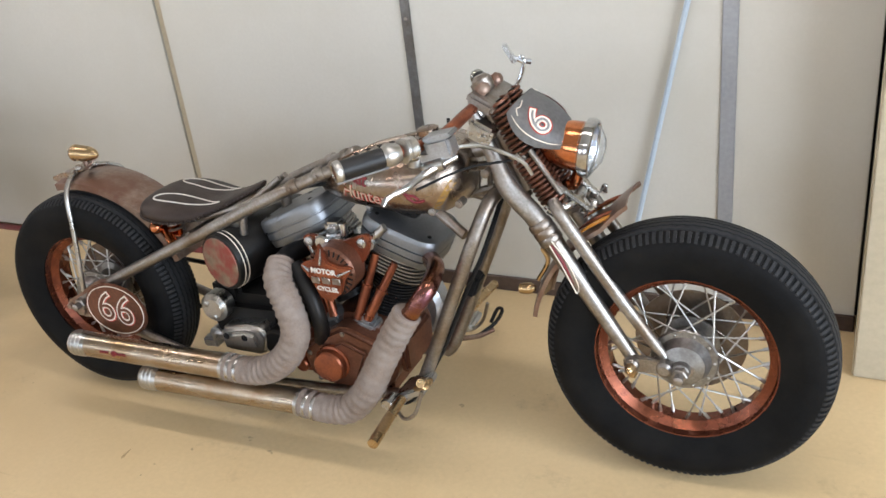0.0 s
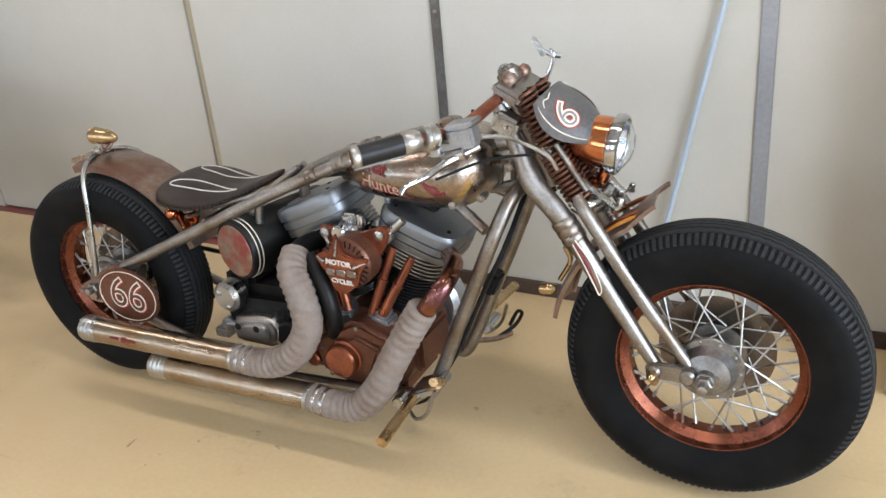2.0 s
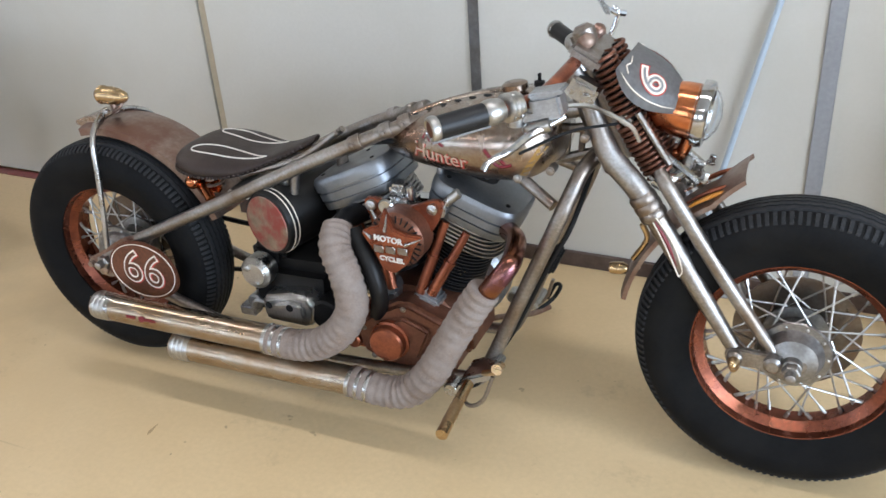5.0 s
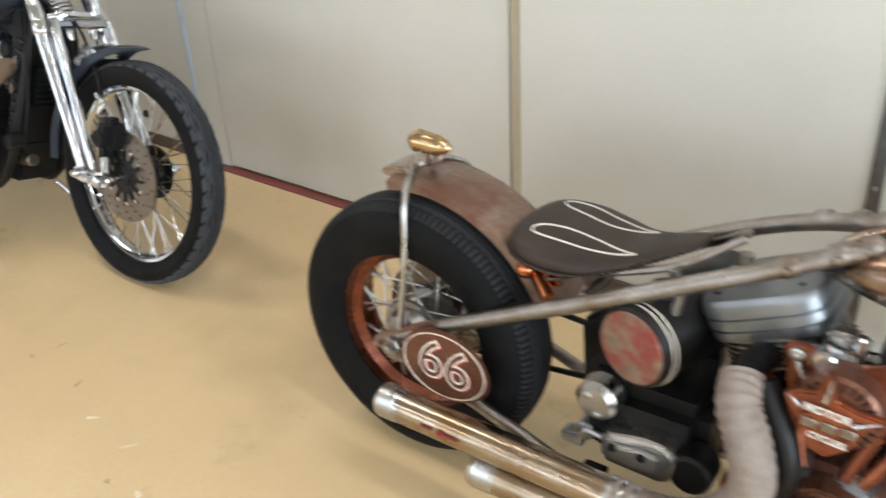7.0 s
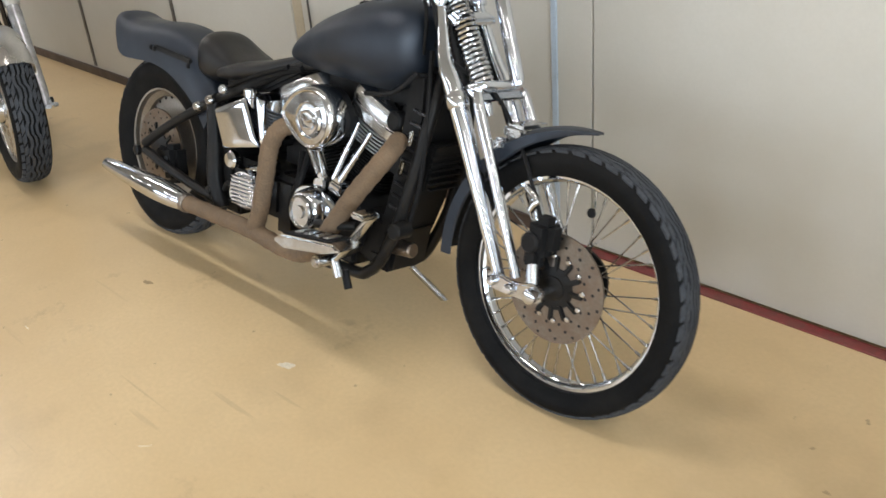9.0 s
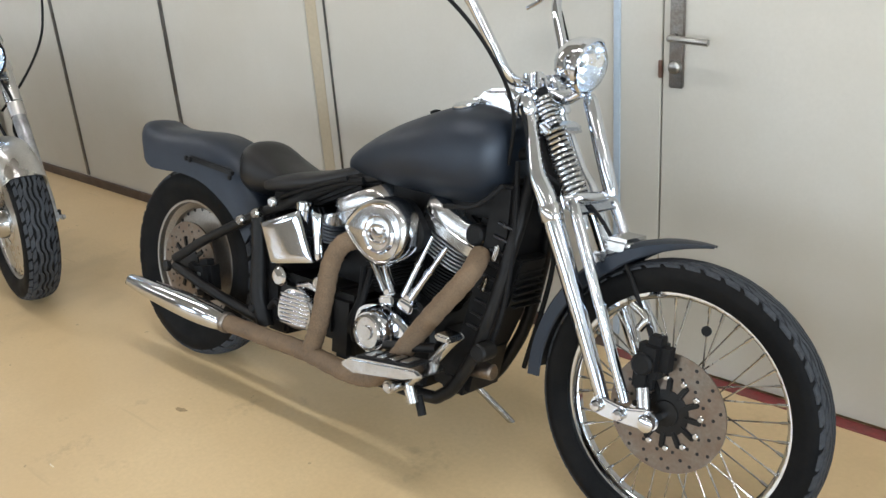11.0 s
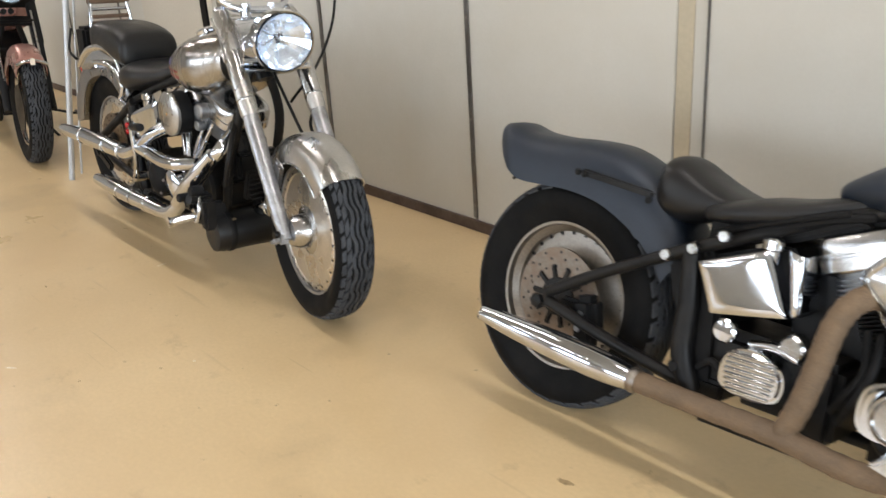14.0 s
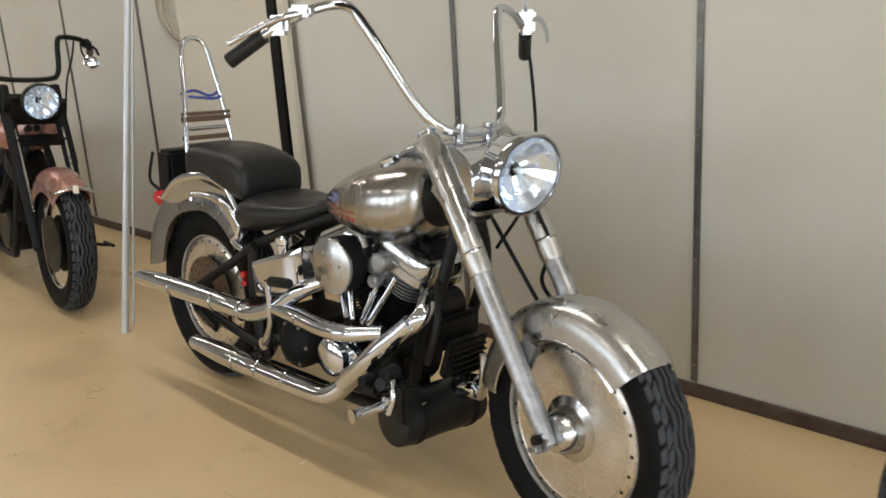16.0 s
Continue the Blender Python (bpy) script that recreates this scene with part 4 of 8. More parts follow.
# air cleaner with its emblem plate
ac = part("air_cleaner", lathe([(0.055, 0), (0.073, -0.006), (0.073, -0.062), (0.066, -0.07), (0.03, -0.072)], (0.92, -0.12, 0.562), Vector((0, 1, 0)), 40), "copper_dark", bike, "copper air cleaner with a pointed emblem plate")
rib = bmesh.new()
for k in range(26):
    a = 2 * math.pi * k / 26
    rib = merge(rib, block(0.92 + 0.06 * math.cos(a), -0.192, 0.562 + 0.06 * math.sin(a), 0.02, 0.004, 0.004, 0.001, Matrix.Rotation(-a, 4, "Y"), 1))
part("ribs", rib, "black_matt", ac, kind="stuff")
part("backing_plate", slab(rounded([(0.815, 0.625), (0.84, 0.645), (0.92, 0.628), (1.01, 0.655), (1.025, 0.628), (0.99, 0.565), (0.905, 0.47), (0.882, 0.468), (0.86, 0.53)], 5), -0.135, -0.12, 0.004), "copper", ac, "three-armed copper backing plate")
part("emblem", merge(slab([(0.835, 0.585), (0.862, 0.6), (0.885, 0.605), (0.905, 0.655), (0.925, 0.6), (0.955, 0.59), (1.0, 0.588), (0.972, 0.552), (0.955, 0.51), (0.915, 0.478), (0.885, 0.49), (0.865, 0.535)], -0.207, -0.19, 0.004),
                     slab([(0.86, 0.56), (0.915, 0.59), (0.965, 0.56), (0.912, 0.5)], -0.213, -0.2, 0.004)), "copper", ac)
part("lettering", letters("MOTOR", 0.021, (0.912, -0.2135, 0.5755), (0, -1, 0), (0.08, 0, 1), 0.001, 0.0006), "stitch", ac, "raised bright lettering")
part("lettering", letters("CYCLES.", 0.018, (0.918, -0.2135, 0.5225), (0, -1, 0), (0.08, 0, 1), 0.001, 0.0006), "stitch", ac, "raised bright lettering")
for i in range(3):
    part("badge_bar", slab([(0.872 + 0.032 * i, 0.54), (0.898 + 0.032 * i, 0.538), (0.898 + 0.032 * i, 0.557), (0.872 + 0.032 * i, 0.559)], -0.2165, -0.2125, 0.002, 1), "steel", ac, "raised bright badge")
for x, z in ((0.836, 0.628), (1.003, 0.634), (0.888, 0.482)):
    part("bolt", merge(lathe([(0.014, 0), (0.014, -0.012), (0.01, -0.014)], (x, -0.134, z), Vector((0, 1, 0)), 14), bolt((x, -0.147, z), (0, -1, 0), 0.007, 0.005)), "steel_clean", ac)
for a, b in (((0.905, -0.212, 0.595), (0.912, -0.206, 0.64)), ((0.955, -0.212, 0.565), (0.995, -0.206, 0.582)), ((0.868, -0.212, 0.575), (0.842, -0.206, 0.588))):
    part("spike", tube([a, b], [0.005, 0.001], 8, False), "steel_clean", ac)
ac.matrix_basis = Matrix.Translation((0.912, -0.145, 0.553)) @ Matrix.Scale(0.92, 4) @ Matrix.Translation((-0.914, 0.15, -0.562))
cb = part("carburettor", merge(block(0.915, -0.075, 0.655, 0.075, 0.07, 0.05, 0.01), disc_y(0.02, -0.1, -0.13, 0.9, 0.665), disc_y(0.017, -0.1, -0.125, 0.94, 0.65), block(0.915, -0.07, 0.69, 0.045, 0.05, 0.03, 0.008),
                               lathe([(0.012, 0), (0.012, 0.03), (0.008, 0.033)], (0.945, -0.085, 0.672), "z", 10), tube([(0.88, -0.1, 0.675), (0.86, -0.12, 0.66), (0.875, -0.13, 0.63)], 0.005, 8), block(0.93, -0.02, 0.63, 0.1, 0.06, 0.05, 0.012)), "chrome_worn", bike, "cast carburettor body")
cb.matrix_basis = Matrix.Translation((-0.02, -0.015, -0.05))
part("engine_strut", merge(tube([(1.0, -0.11, 0.612), (1.045, -0.1, 0.65)], 0.011, 10, False), lathe([(0.017, 0), (0.017, -0.02)], (1.003, -0.105, 0.61), Vector((0, 1, 0)), 14)), "steel_clean", bike)
part("breather_tube", tube([(0.975, -0.02, 0.66), (0.985, -0.06, 0.68), (0.99, -0.05, 0.71)], 0.008, 10), "alu", bike)

# exhaust: bright pipes, wrapped headers
def pipe(name, straight, header, y, tip):
    p = part(name, tube(straight, 0.036, 24, False, bore=0.1), "pipe1", bike, "brushed straight exhaust pipe with heat tint")
    d = (Vector(straight[1]) - Vector(straight[0])).normalized()
    a = Vector(straight[0])
    prof = [(0.0365, 0.002)]
    for k in range(3):
        prof += [(0.0385, 0.008 + 0.014 * k), (0.0385, 0.014 + 0.014 * k), (0.0368, 0.016 + 0.014 * k), (0.0368, 0.02 + 0.014 * k)]
    part("pipe_tip", lathe(prof + [(0.0365, 0.06)], a, d, 24), "steel_clean", p, "ringed bright pipe tip")
    line = spline(header, 14)
    radii = [(0.0378 + (0.0016 if (i // 2) % 2 else -0.0006) + 0.0007 * math.sin(i * 1.7)) * (1 - 0.16 * max(0, i / len(line) - 0.55)) for i in range(len(line))]
    part("header_wrap", tube(line, radii, 20, False), "wrap", p, "pale woven heat wrap")
    for t in (0.01, 0.05, 0.1):
        i = int(t * (len(line) - 2))
        part("clamp", lathe([(0.0385, -0.005), (0.0395, -0.003), (0.0395, 0.003), (0.0385, 0.005)], line[i], line[i + 1] - line[i], 22), "steel_clean", p)
    return p


M["pipe1"] = mat("heat_tinted_steel", (0.42, 0.37, 0.3), 0.27, 1.0, vary=0.2, scale=8, fine=150, stretch=(0.25, 1, 1), tint=(0.32, 0.22, 0.13), tint_amount=0.5, tint_scale=7)
pu = pipe("upper_exhaust", [(0.04, -0.25, 0.288), (0.585, -0.25, 0.275)], [(0.578, -0.25, 0.275), (0.65, -0.25, 0.272), (0.72, -0.25, 0.288), (0.785, -0.25, 0.335), (0.822, -0.245, 0.405), (0.808, -0.235, 0.48), (0.778, -0.215, 0.535), (0.765, -0.17, 0.565)], -0.25, 0)
pl = pipe("lower_exhaust", [(0.276, -0.25, 0.204), (0.805, -0.25, 0.196)], [(0.798, -0.25, 0.196), (0.88, -0.25, 0.186), (0.95, -0.25, 0.2), (1.01, -0.25, 0.262), (1.058, -0.245, 0.345), (1.105, -0.24, 0.425), (1.148, -0.235, 0.492)], -0.25, 0)
part("bare_header", tube([(1.142, -0.236, 0.474), (1.16, -0.236, 0.495), (1.188, -0.23, 0.532), (1.2, -0.205, 0.553), (1.185, -0.13, 0.562), (1.15, -0.08, 0.56)], 0.0225, 18), "purple", pl, "heat-blued bare header pipe")
part("exhaust_badge", merge(block(0.235, -0.2865, 0.29, 0.05, 0.002, 0.008, 0.001), disc_y(0.009, -0.284, -0.2885, 0.215, 0.291, 0.001, 14), block(0.18, -0.2865, 0.292, 0.03, 0.002, 0.008, 0.001)), "maroon", pu)
part("exhaust_bracket", block(0.5, -0.19, 0.24, 0.05, 0.09, 0.012, 0.003), "black", pu)
part("rear_port", tube([(0.766, -0.175, 0.562), (0.77, -0.13, 0.57), (0.79, -0.08, 0.57)], 0.026, 14), "black", pu)
part("black_hose", tube([(0.80, -0.16, 0.56), (0.855, -0.19, 0.47), (0.865, -0.19, 0.4), (0.83, -0.15, 0.31)], 0.021, 12), "black", bike)

# oil tank
OIL = Vector((0.28, 1, 0)).normalized()
ot = part("oil_tank", lathe([(0.07, -0.165), (0.078, -0.162), (0.082, -0.153), (0.082, 0.15), (0.076, 0.158), (0.05, 0.16)], (0.606, 0, 0.543), OIL, 44), "black", bike, "round dark oil tank with a worn red end")
part("end_plate", lathe([(0.001, -0.169), (0.055, -0.169), (0.07, -0.167), (0.073, -0.162)], (0.606, 0, 0.543), OIL, 40), "endplate", ot, "worn red and brown painted end plate")
for r, y in ((0.0825, -0.148), (0.0825, -0.135)):
    part("pinstripe", lathe([(r, -0.0015), (r + 0.0006, 0), (r, 0.0015)], (0.606 + OIL.x * y, y * OIL.y, 0.543), OIL, 44), "cream", ot)
part("filler_cap", lathe([(0.022, 0), (0.024, 0.01), (0.024, 0.022), (0.018, 0.026)], (0.585, -0.08, 0.622), "z", 20), "steel_clean", ot)
part("tank_lug", tube([(0.62, -0.11, 0.61), (0.63, -0.11, 0.66)], 0.011, 10, False), "steel", ot)

# fuel tank
tk = hull_body([(0.828, 0.715, 0.737, 0.02), (0.86, 0.703, 0.768, 0.055), (0.92, 0.69, 0.8, 0.095), (0.99, 0.68, 0.827, 0.122), (1.06, 0.672, 0.847, 0.14), (1.13, 0.668, 0.86, 0.148), (1.19, 0.674, 0.863, 0.144), (1.235, 0.698, 0.852, 0.118), (1.264, 0.73, 0.828, 0.072), (1.272, 0.762, 0.8, 0.015)], 40, 2.15, 6)
tk_tree = tree_of(tk)
fuel = part("fuel_tank", tk, "tank1", bike, "bare metal fuel tank with hand-painted lettering")
part("lettering", lay(letters("Hunter", 0.047, (1.016, -0.3, 0.744), (0, -1, 0), (0.09, 0, 1), 0.0), tk_tree, (0, 1, 0), 0.0016), "faded_cream", fuel, "faded cream painted lettering")
part("lettering_shadow", lay(letters("Hunter", 0.0475, (1.0175, -0.3, 0.7425), (0, -1, 0), (0.09, 0, 1), 0.0, 0.0012), tk_tree, (0, 1, 0), 0.0009), "red", fuel, "red painted lettering edge")
part("lettering_script", lay(letters("Rat", 0.045, (1.0, -0.3, 0.786), (0, -1, 0), (0.16, 0, 1), 0.0, 0.0012), tk_tree, (0, 1, 0), 0.0012), "maroon", fuel, "maroon painted lettering")
# dagger-like scroll, grey flash and a yellow drip of bare varnish
def stripe(pts, r, material, name="pinstripe", way=(0, 1, 0), parent=None, tree=None):
    line = slip(spline([(x, -0.3, z) for x, z in pts], 6), tree or tk_tree, way, 0.0)
    part(name, tube(line, r, 6, False), material, parent or fuel)


stripe([(1.135, 0.765), (1.15, 0.745), (1.165, 0.738), (1.185, 0.743)], 0.004, "maroon", "scroll")
stripe([(1.128, 0.775), (1.142, 0.758), (1.16, 0.755), (1.172, 0.745)], 0.004, "maroon", "scroll")
part("varnish_run", lay(merge(*[slab([(1.178 + 0.008 * k, 0.688 + 0.012 * k), (1.19 + 0.0085 * k, 0.686 + 0.012 * k), (1.198 + 0.0085 * k, 0.698 + 0.012 * k), (1.186 + 0.008 * k, 0.7 + 0.012 * k)], -0.31, -0.305, 0) for k in range(8)]), tk_tree, (0, 1, 0), 0.0008), "varnish", fuel, "yellow run of varnish")
spine = slip(spline([(0.86, 0, 1.2), (0.95, 0, 1.2), (1.05, 0, 1.2), (1.15, 0, 1.2)], 6), tk_tree, (0, 0, -1), -0.001)
part("spine", tube(spine, 0.013, 10, False, flat=0.5), "tank1", fuel)
for x in (0.89, 0.925, 0.96, 0.995, 1.03, 1.065, 1.1):
    h = tk_tree.ray_cast(Vector((x, -0.03, 1.3)), Vector((0, 0, -1)))
    part("spine_hole", moved(lathe([(0.008, -0.001), (0.008, 0.0012), (0.004, 0.0014)], axis="z", segs=14, squash=(1.5, 0.8)), Matrix.Translation(h[0]) @ h[1].to_track_quat("Z", "Y").to_matrix().to_4x4()), "dark", fuel)
part("fuel_cap", lathe([(0.02, 0), (0.02, 0.014), (0.028, 0.018), (0.028, 0.03), (0.022, 0.034), (0.01, 0.035)], (1.16, -0.02, 0.85), (-0.12, 0, 1), 24), "tank1", fuel, "steel filler cap")
part("fuel_cap", lathe([(0.022, 0), (0.024, 0.006), (0.02, 0.012)], (1.185, -0.085, 0.838), (-0.1, -0.5, 1), 20), "tank1", fuel)
part("vent", lathe([(0.006, 0), (0.006, 0.016), (0.012, 0.018), (0.012, 0.028), (0.004, 0.03), (0.004, 0.045)], (1.205, 0.0, 0.853), "z", 12), "black_matt", fuel)
part("petcock", merge(block(1.115, -0.06, 0.68, 0.022, 0.022, 0.03, 0.004), tube([(1.115, -0.06, 0.67), (1.1, -0.05, 0.66), (1.02, -0.04, 0.68)], 0.004, 8)), "black_matt", fuel)


# seat
st = hull_body([(0.248, 0.676, 0.694, 0.03), (0.262, 0.66, 0.706, 0.085), (0.30, 0.648, 0.715, 0.125), (0.38, 0.64, 0.712, 0.14), (0.46, 0.645, 0.700, 0.128), (0.535, 0.662, 0.698, 0.095), (0.61, 0.69, 0.716, 0.06), (0.68, 0.72, 0.74, 0.034), (0.7, 0.732, 0.744, 0.012)], 40, 2.6, 6)
st_tree = tree_of(st)
seat = part("seat", st, "leather", bike, "dark brown leather solo seat with pale scrollwork stitching")
def seat_line(pts, r=0.0024):
    part("stitching", tube(slip(spline([(x, y, 1.2) for x, y in pts], 8), st_tree, (0, 0, -1), 0.0), r, 6, False), "stitch", seat)


seat_line([(0.56, -0.055), (0.47, -0.075), (0.38, -0.088), (0.325, -0.085), (0.315, -0.065), (0.35, -0.045), (0.45, -0.035), (0.56, -0.055)])
seat_line([(0.56, 0.055), (0.47, 0.075), (0.38, 0.088), (0.325, 0.085), (0.315, 0.065), (0.35, 0.045), (0.45, 0.035), (0.56, 0.055)])
edge_pts = [(0.252, 0), (0.266, -0.088), (0.30, -0.126), (0.38, -0.141), (0.46, -0.129), (0.535, -0.096), (0.61, -0.061), (0.68, -0.035), (0.7, 0)]
zs = [0.683, 0.676, 0.668, 0.662, 0.663, 0.676, 0.70, 0.728, 0.738]
rim_line = spline([(x, y, z) for (x, y), z in zip(edge_pts, zs)], 12)
for k, p in enumerate(rim_line[6:-4:2]):
    part("lace", ball(p, 0.0045, (1.4, 0.7, 0.8), 8, 6), "leather", seat)
seat.matrix_basis = Matrix.Translation((0.04, 0, -0.026)) @ Matrix.Diagonal((0.85, 0.96, 1, 1))
for s in (-1, 1):
    part("seat_spring", coil((0.36, s * 0.07, 0.585), (0.355, s * 0.07, 0.648), 0.02, 0.004, 4), "steel", bike)
    part("seat_bracket", merge(tube([(0.70, s * 0.015, 0.735), (0.6, s * 0.05, 0.672), (0.45, s * 0.085, 0.63)], 0.008, 8), bolt((0.6, s * -0.07, 0.668), (0, -1, 0), 0.01, 0.012)), "steel", bike)

# rear fender, strut, lamp
rf = part("rear_fender", mudguard(0.015, 0.362, 0.358, 22, 101, 0.155, 0.004, 0.12, 0.02, 34), "rusty", bike, "brown patina steel rear fender")
part("fender_tail", merge(slab(rounded([(-0.07, 0.73), (-0.05, 0.737), (-0.02, 0.738), (-0.005, 0.73), (-0.03, 0.716), (-0.07, 0.71), (-0.09, 0.713), (-0.088, 0.724)], 4), -0.045, 0.045, 0.008, 3)), "tank1", rf, "polished upturned fender tip")
for s in (-1, 1):
    part("strut", tube([(-0.01, s * 0.03, 0.738), (0.012, s * 0.085, 0.722), (0.03, s * 0.122, 0.69), (0.036, s * 0.138, 0.6), (0.028, s * 0.145, 0.5), (0.015, s * 0.148, 0.40)], 0.0075, 10), "steel_clean", rf)
part("fender_bolt", bolt((0.01, -0.03, 0.748), (0, -0.3, 1), 0.009, 0.012), "steel_clean", rf)
part("fender_mount", merge(block(0.335, -0.06, 0.585, 0.06, 0.02, 0.04, 0.006), tube([(0.3, -0.06, 0.6), (0.36, -0.1, 0.56)], 0.014, 10, False), ball((0.30, -0.085, 0.6), 0.02)), "copper_bright", rf)
tl = part("tail_light", lathe([(0.001, -0.055), (0.012, -0.053), (0.024, -0.047), (0.03, -0.038), (0.03, -0.028), (0.0275, -0.024), (0.029, 0.0), (0.026, 0.03), (0.016, 0.055), (0.004, 0.066)], (0.012, 0, 0.792), Vector((1, 0, -0.05)), 28), "brass", bike, "brass bullet tail light")
part("lens", lathe([(0.001, -0.058), (0.016, -0.056), (0.021, -0.05)], (0.012, 0, 0.792), Vector((1, 0, -0.05)), 20), "redlens", tl)
tl.matrix_basis = Matrix.Translation((0.012, 0, 0.785)) @ Matrix.Scale(0.85, 4) @ Matrix.Translation((-0.012, 0, -0.792))
part("lamp_bracket", merge(tube([(0.012, 0, 0.77), (0.02, 0, 0.738)], 0.012, 10, False), tube([(0.02, -0.02, 0.742), (0.05, -0.015, 0.76), (0.055, 0, 0.775)], 0.005, 8)), "rusty", tl)

# number disc on the rear axle plate
nd = part("number_disc", merge(slab([(0.15 + 0.114 * math.cos(a) * (1 - 0.02 * math.sin(3 * a)), 0.366 + 0.086 * math.sin(a)) for a in (2 * math.pi * k / 40 for k in range(40))], -0.176, -0.168, 0.003)), "copper_dark", bike, "oval dark copper disc with painted racing number")
part("racing_number", letters("66", 0.135, (0.152, -0.1768, 0.368), (0, -1, 0), (0.12, 0, 1), 0.0006, 0.003), "cream", nd, "cream painted racing number")
part("racing_number_core", letters("66", 0.135, (0.152, -0.1774, 0.368), (0, -1, 0), (0.12, 0, 1), 0.0006, -0.0012), "copper_dark", nd)
part("racing_number_edge", letters("66", 0.135, (0.1545, -0.1764, 0.3655), (0, -1, 0), (0.12, 0, 1), 0.0004, 0.0032), "red", nd)
part("pinstripe", tube([(0.15 + 0.104 * math.cos(a), -0.1768, 0.366 + 0.077 * math.sin(a)) for a in (2 * math.pi * k / 40 for k in range(40))], 0.0013, 5, False, closed=True), "cream", nd)

# springer fork
fork = part("steering_stem", tube([(1.29, 0, 0.985), (1.40, 0, 0.73)], 0.02, 14, False), "steel", bike, "bare steel springer fork with pinstriped legs")
for s in (-1, 1):
    part("rear_leg", tube([(1.302, s * 0.075, 0.93), (1.345, s * 0.085, 0.84), (1.378, s * 0.095, 0.765), (1.447, s * 0.1, 0.686), (1.55, s * 0.103, 0.52), (1.654, s * 0.105, 0.352)], [0.016, 0.019, 0.024, 0.0245, 0.021, 0.015], 16), "steel", fork)
for s in (-1, 1):
    part("front_leg", tube([(1.478, s * 0.085, 0.735), (1.49, s * 0.095, 0.718), (1.512, s * 0.1, 0.685), (1.615, s * 0.103, 0.525), (1.732, s * 0.107, 0.358)], [0.012, 0.015, 0.0155, 0.0155, 0.012], 14), "steel", fork)
    part("leg_collar", lathe([(0.026, -0.03), (0.029, -0.026), (0.029, -0.014), (0.027, -0.01), (0.029, -0.006), (0.029, 0.006), (0.027, 0.01), (0.029, 0.014), (0.029, 0.026), (0.026, 0.03)], (1.461, s * 0.1, 0.662), Vector((0.53, 0, -0.85)), 20), "steel", fork)
    part("rocker", merge(slab(rounded([(1.635, 0.36), (1.66, 0.368), (1.72, 0.366), (1.785, 0.362), (1.795, 0.34), (1.77, 0.325), (1.7, 0.328), (1.645, 0.332)], 4), s * 0.118 - 0.008, s * 0.118 + 0.008, 0.003),
                         lathe([(0.017, 0), (0.017, s * 0.03), (0.012, s * 0.036)], (1.655, s * 0.105, 0.35), Vector((0, 1, 0)), 14), lathe([(0.019, 0), (0.019, s * 0.034), (0.012, s * 0.04)], (1.731, s * 0.105, 0.35), Vector((0, 1, 0)), 14)), "steel", fork)
    part("acorn_nut", merge(lathe([(0.013, 0), (0.013, s * 0.01), (0.01, s * 0.022), (0.004, s * 0.028)], (1.655, s * 0.135, 0.348), Vector((0, 1, 0)), 12), lathe([(0.012, 0.012), (0.012, -0.02), (0.007, -0.03)], (1.655, s * 0.125, 0.345), "z", 10)), "brass", fork)
    part("spring", coil((1.347, s * 0.042, 0.958), (1.405, s * 0.042, 0.832), 0.025, 0.0042, 11, 16, 8), "copper_dark", fork, "copper-painted coil spring")
    part("spring", coil((1.408, s * 0.042, 0.825), (1.472, s * 0.042, 0.716), 0.03, 0.0046, 11, 16, 8), "copper_dark", fork, "copper-painted coil spring")
    part("spring_rod", tube([(1.35, s * 0.042, 0.955), (1.485, s * 0.042, 0.695)], 0.012, 10, False), "black", fork)
    part("damper_strip", tube([(1.43, s * 0.075, 0.85), (1.495, s * 0.07, 0.745)], 0.007, 8, False), "steel", fork)
    # painted pinstripes on the legs
    part("pinstripe", tube([(1.468, s * 0.126, 0.655), (1.498, s * 0.127, 0.60), (1.518, s * 0.125, 0.555), (1.532, s * 0.122, 0.52)], 0.0016, 6), "cream", fork)
    part("pinstripe", tube([(1.482, s * 0.126, 0.65), (1.516, s * 0.126, 0.6), (1.538, s * 0.123, 0.54), (1.533, s * 0.122, 0.52)], 0.0016, 6), "cream", fork)
    part("painted_flash", tube([(1.475, s * 0.1255, 0.65), (1.505, s * 0.1255, 0.6), (1.527, s * 0.123, 0.545)], [0.0012, 0.004, 0.0012], 6), "maroon", fork)
part("spring_clamp", block(1.406, 0, 0.828, 0.03, 0.15, 0.02, 0.006, Matrix.Rotation(radians(36), 4, "Y")), "steel", fork)
part("lower_yoke", merge(block(1.48, 0, 0.706, 0.05, 0.19, 0.026, 0.01, Matrix.Rotation(radians(32), 4, "Y")), tube([(1.485, -0.085, 0.71), (1.51, -0.06, 0.715), (1.518, 0, 0.715), (1.51, 0.06, 0.715), (1.485, 0.085, 0.71)], 0.012, 10)), "steel_clean", fork)
part("upper_yoke", merge(block(1.322, 0, 0.955, 0.07, 0.17, 0.028, 0.008, Matrix.Rotation(radians(30), 4, "Y")), lathe([(0.02, 0), (0.024, 0.01), (0.024, 0.03), (0.014, 0.04)], (1.31, 0, 0.965), (-0.4, 0, 1), 16)), "steel", fork)
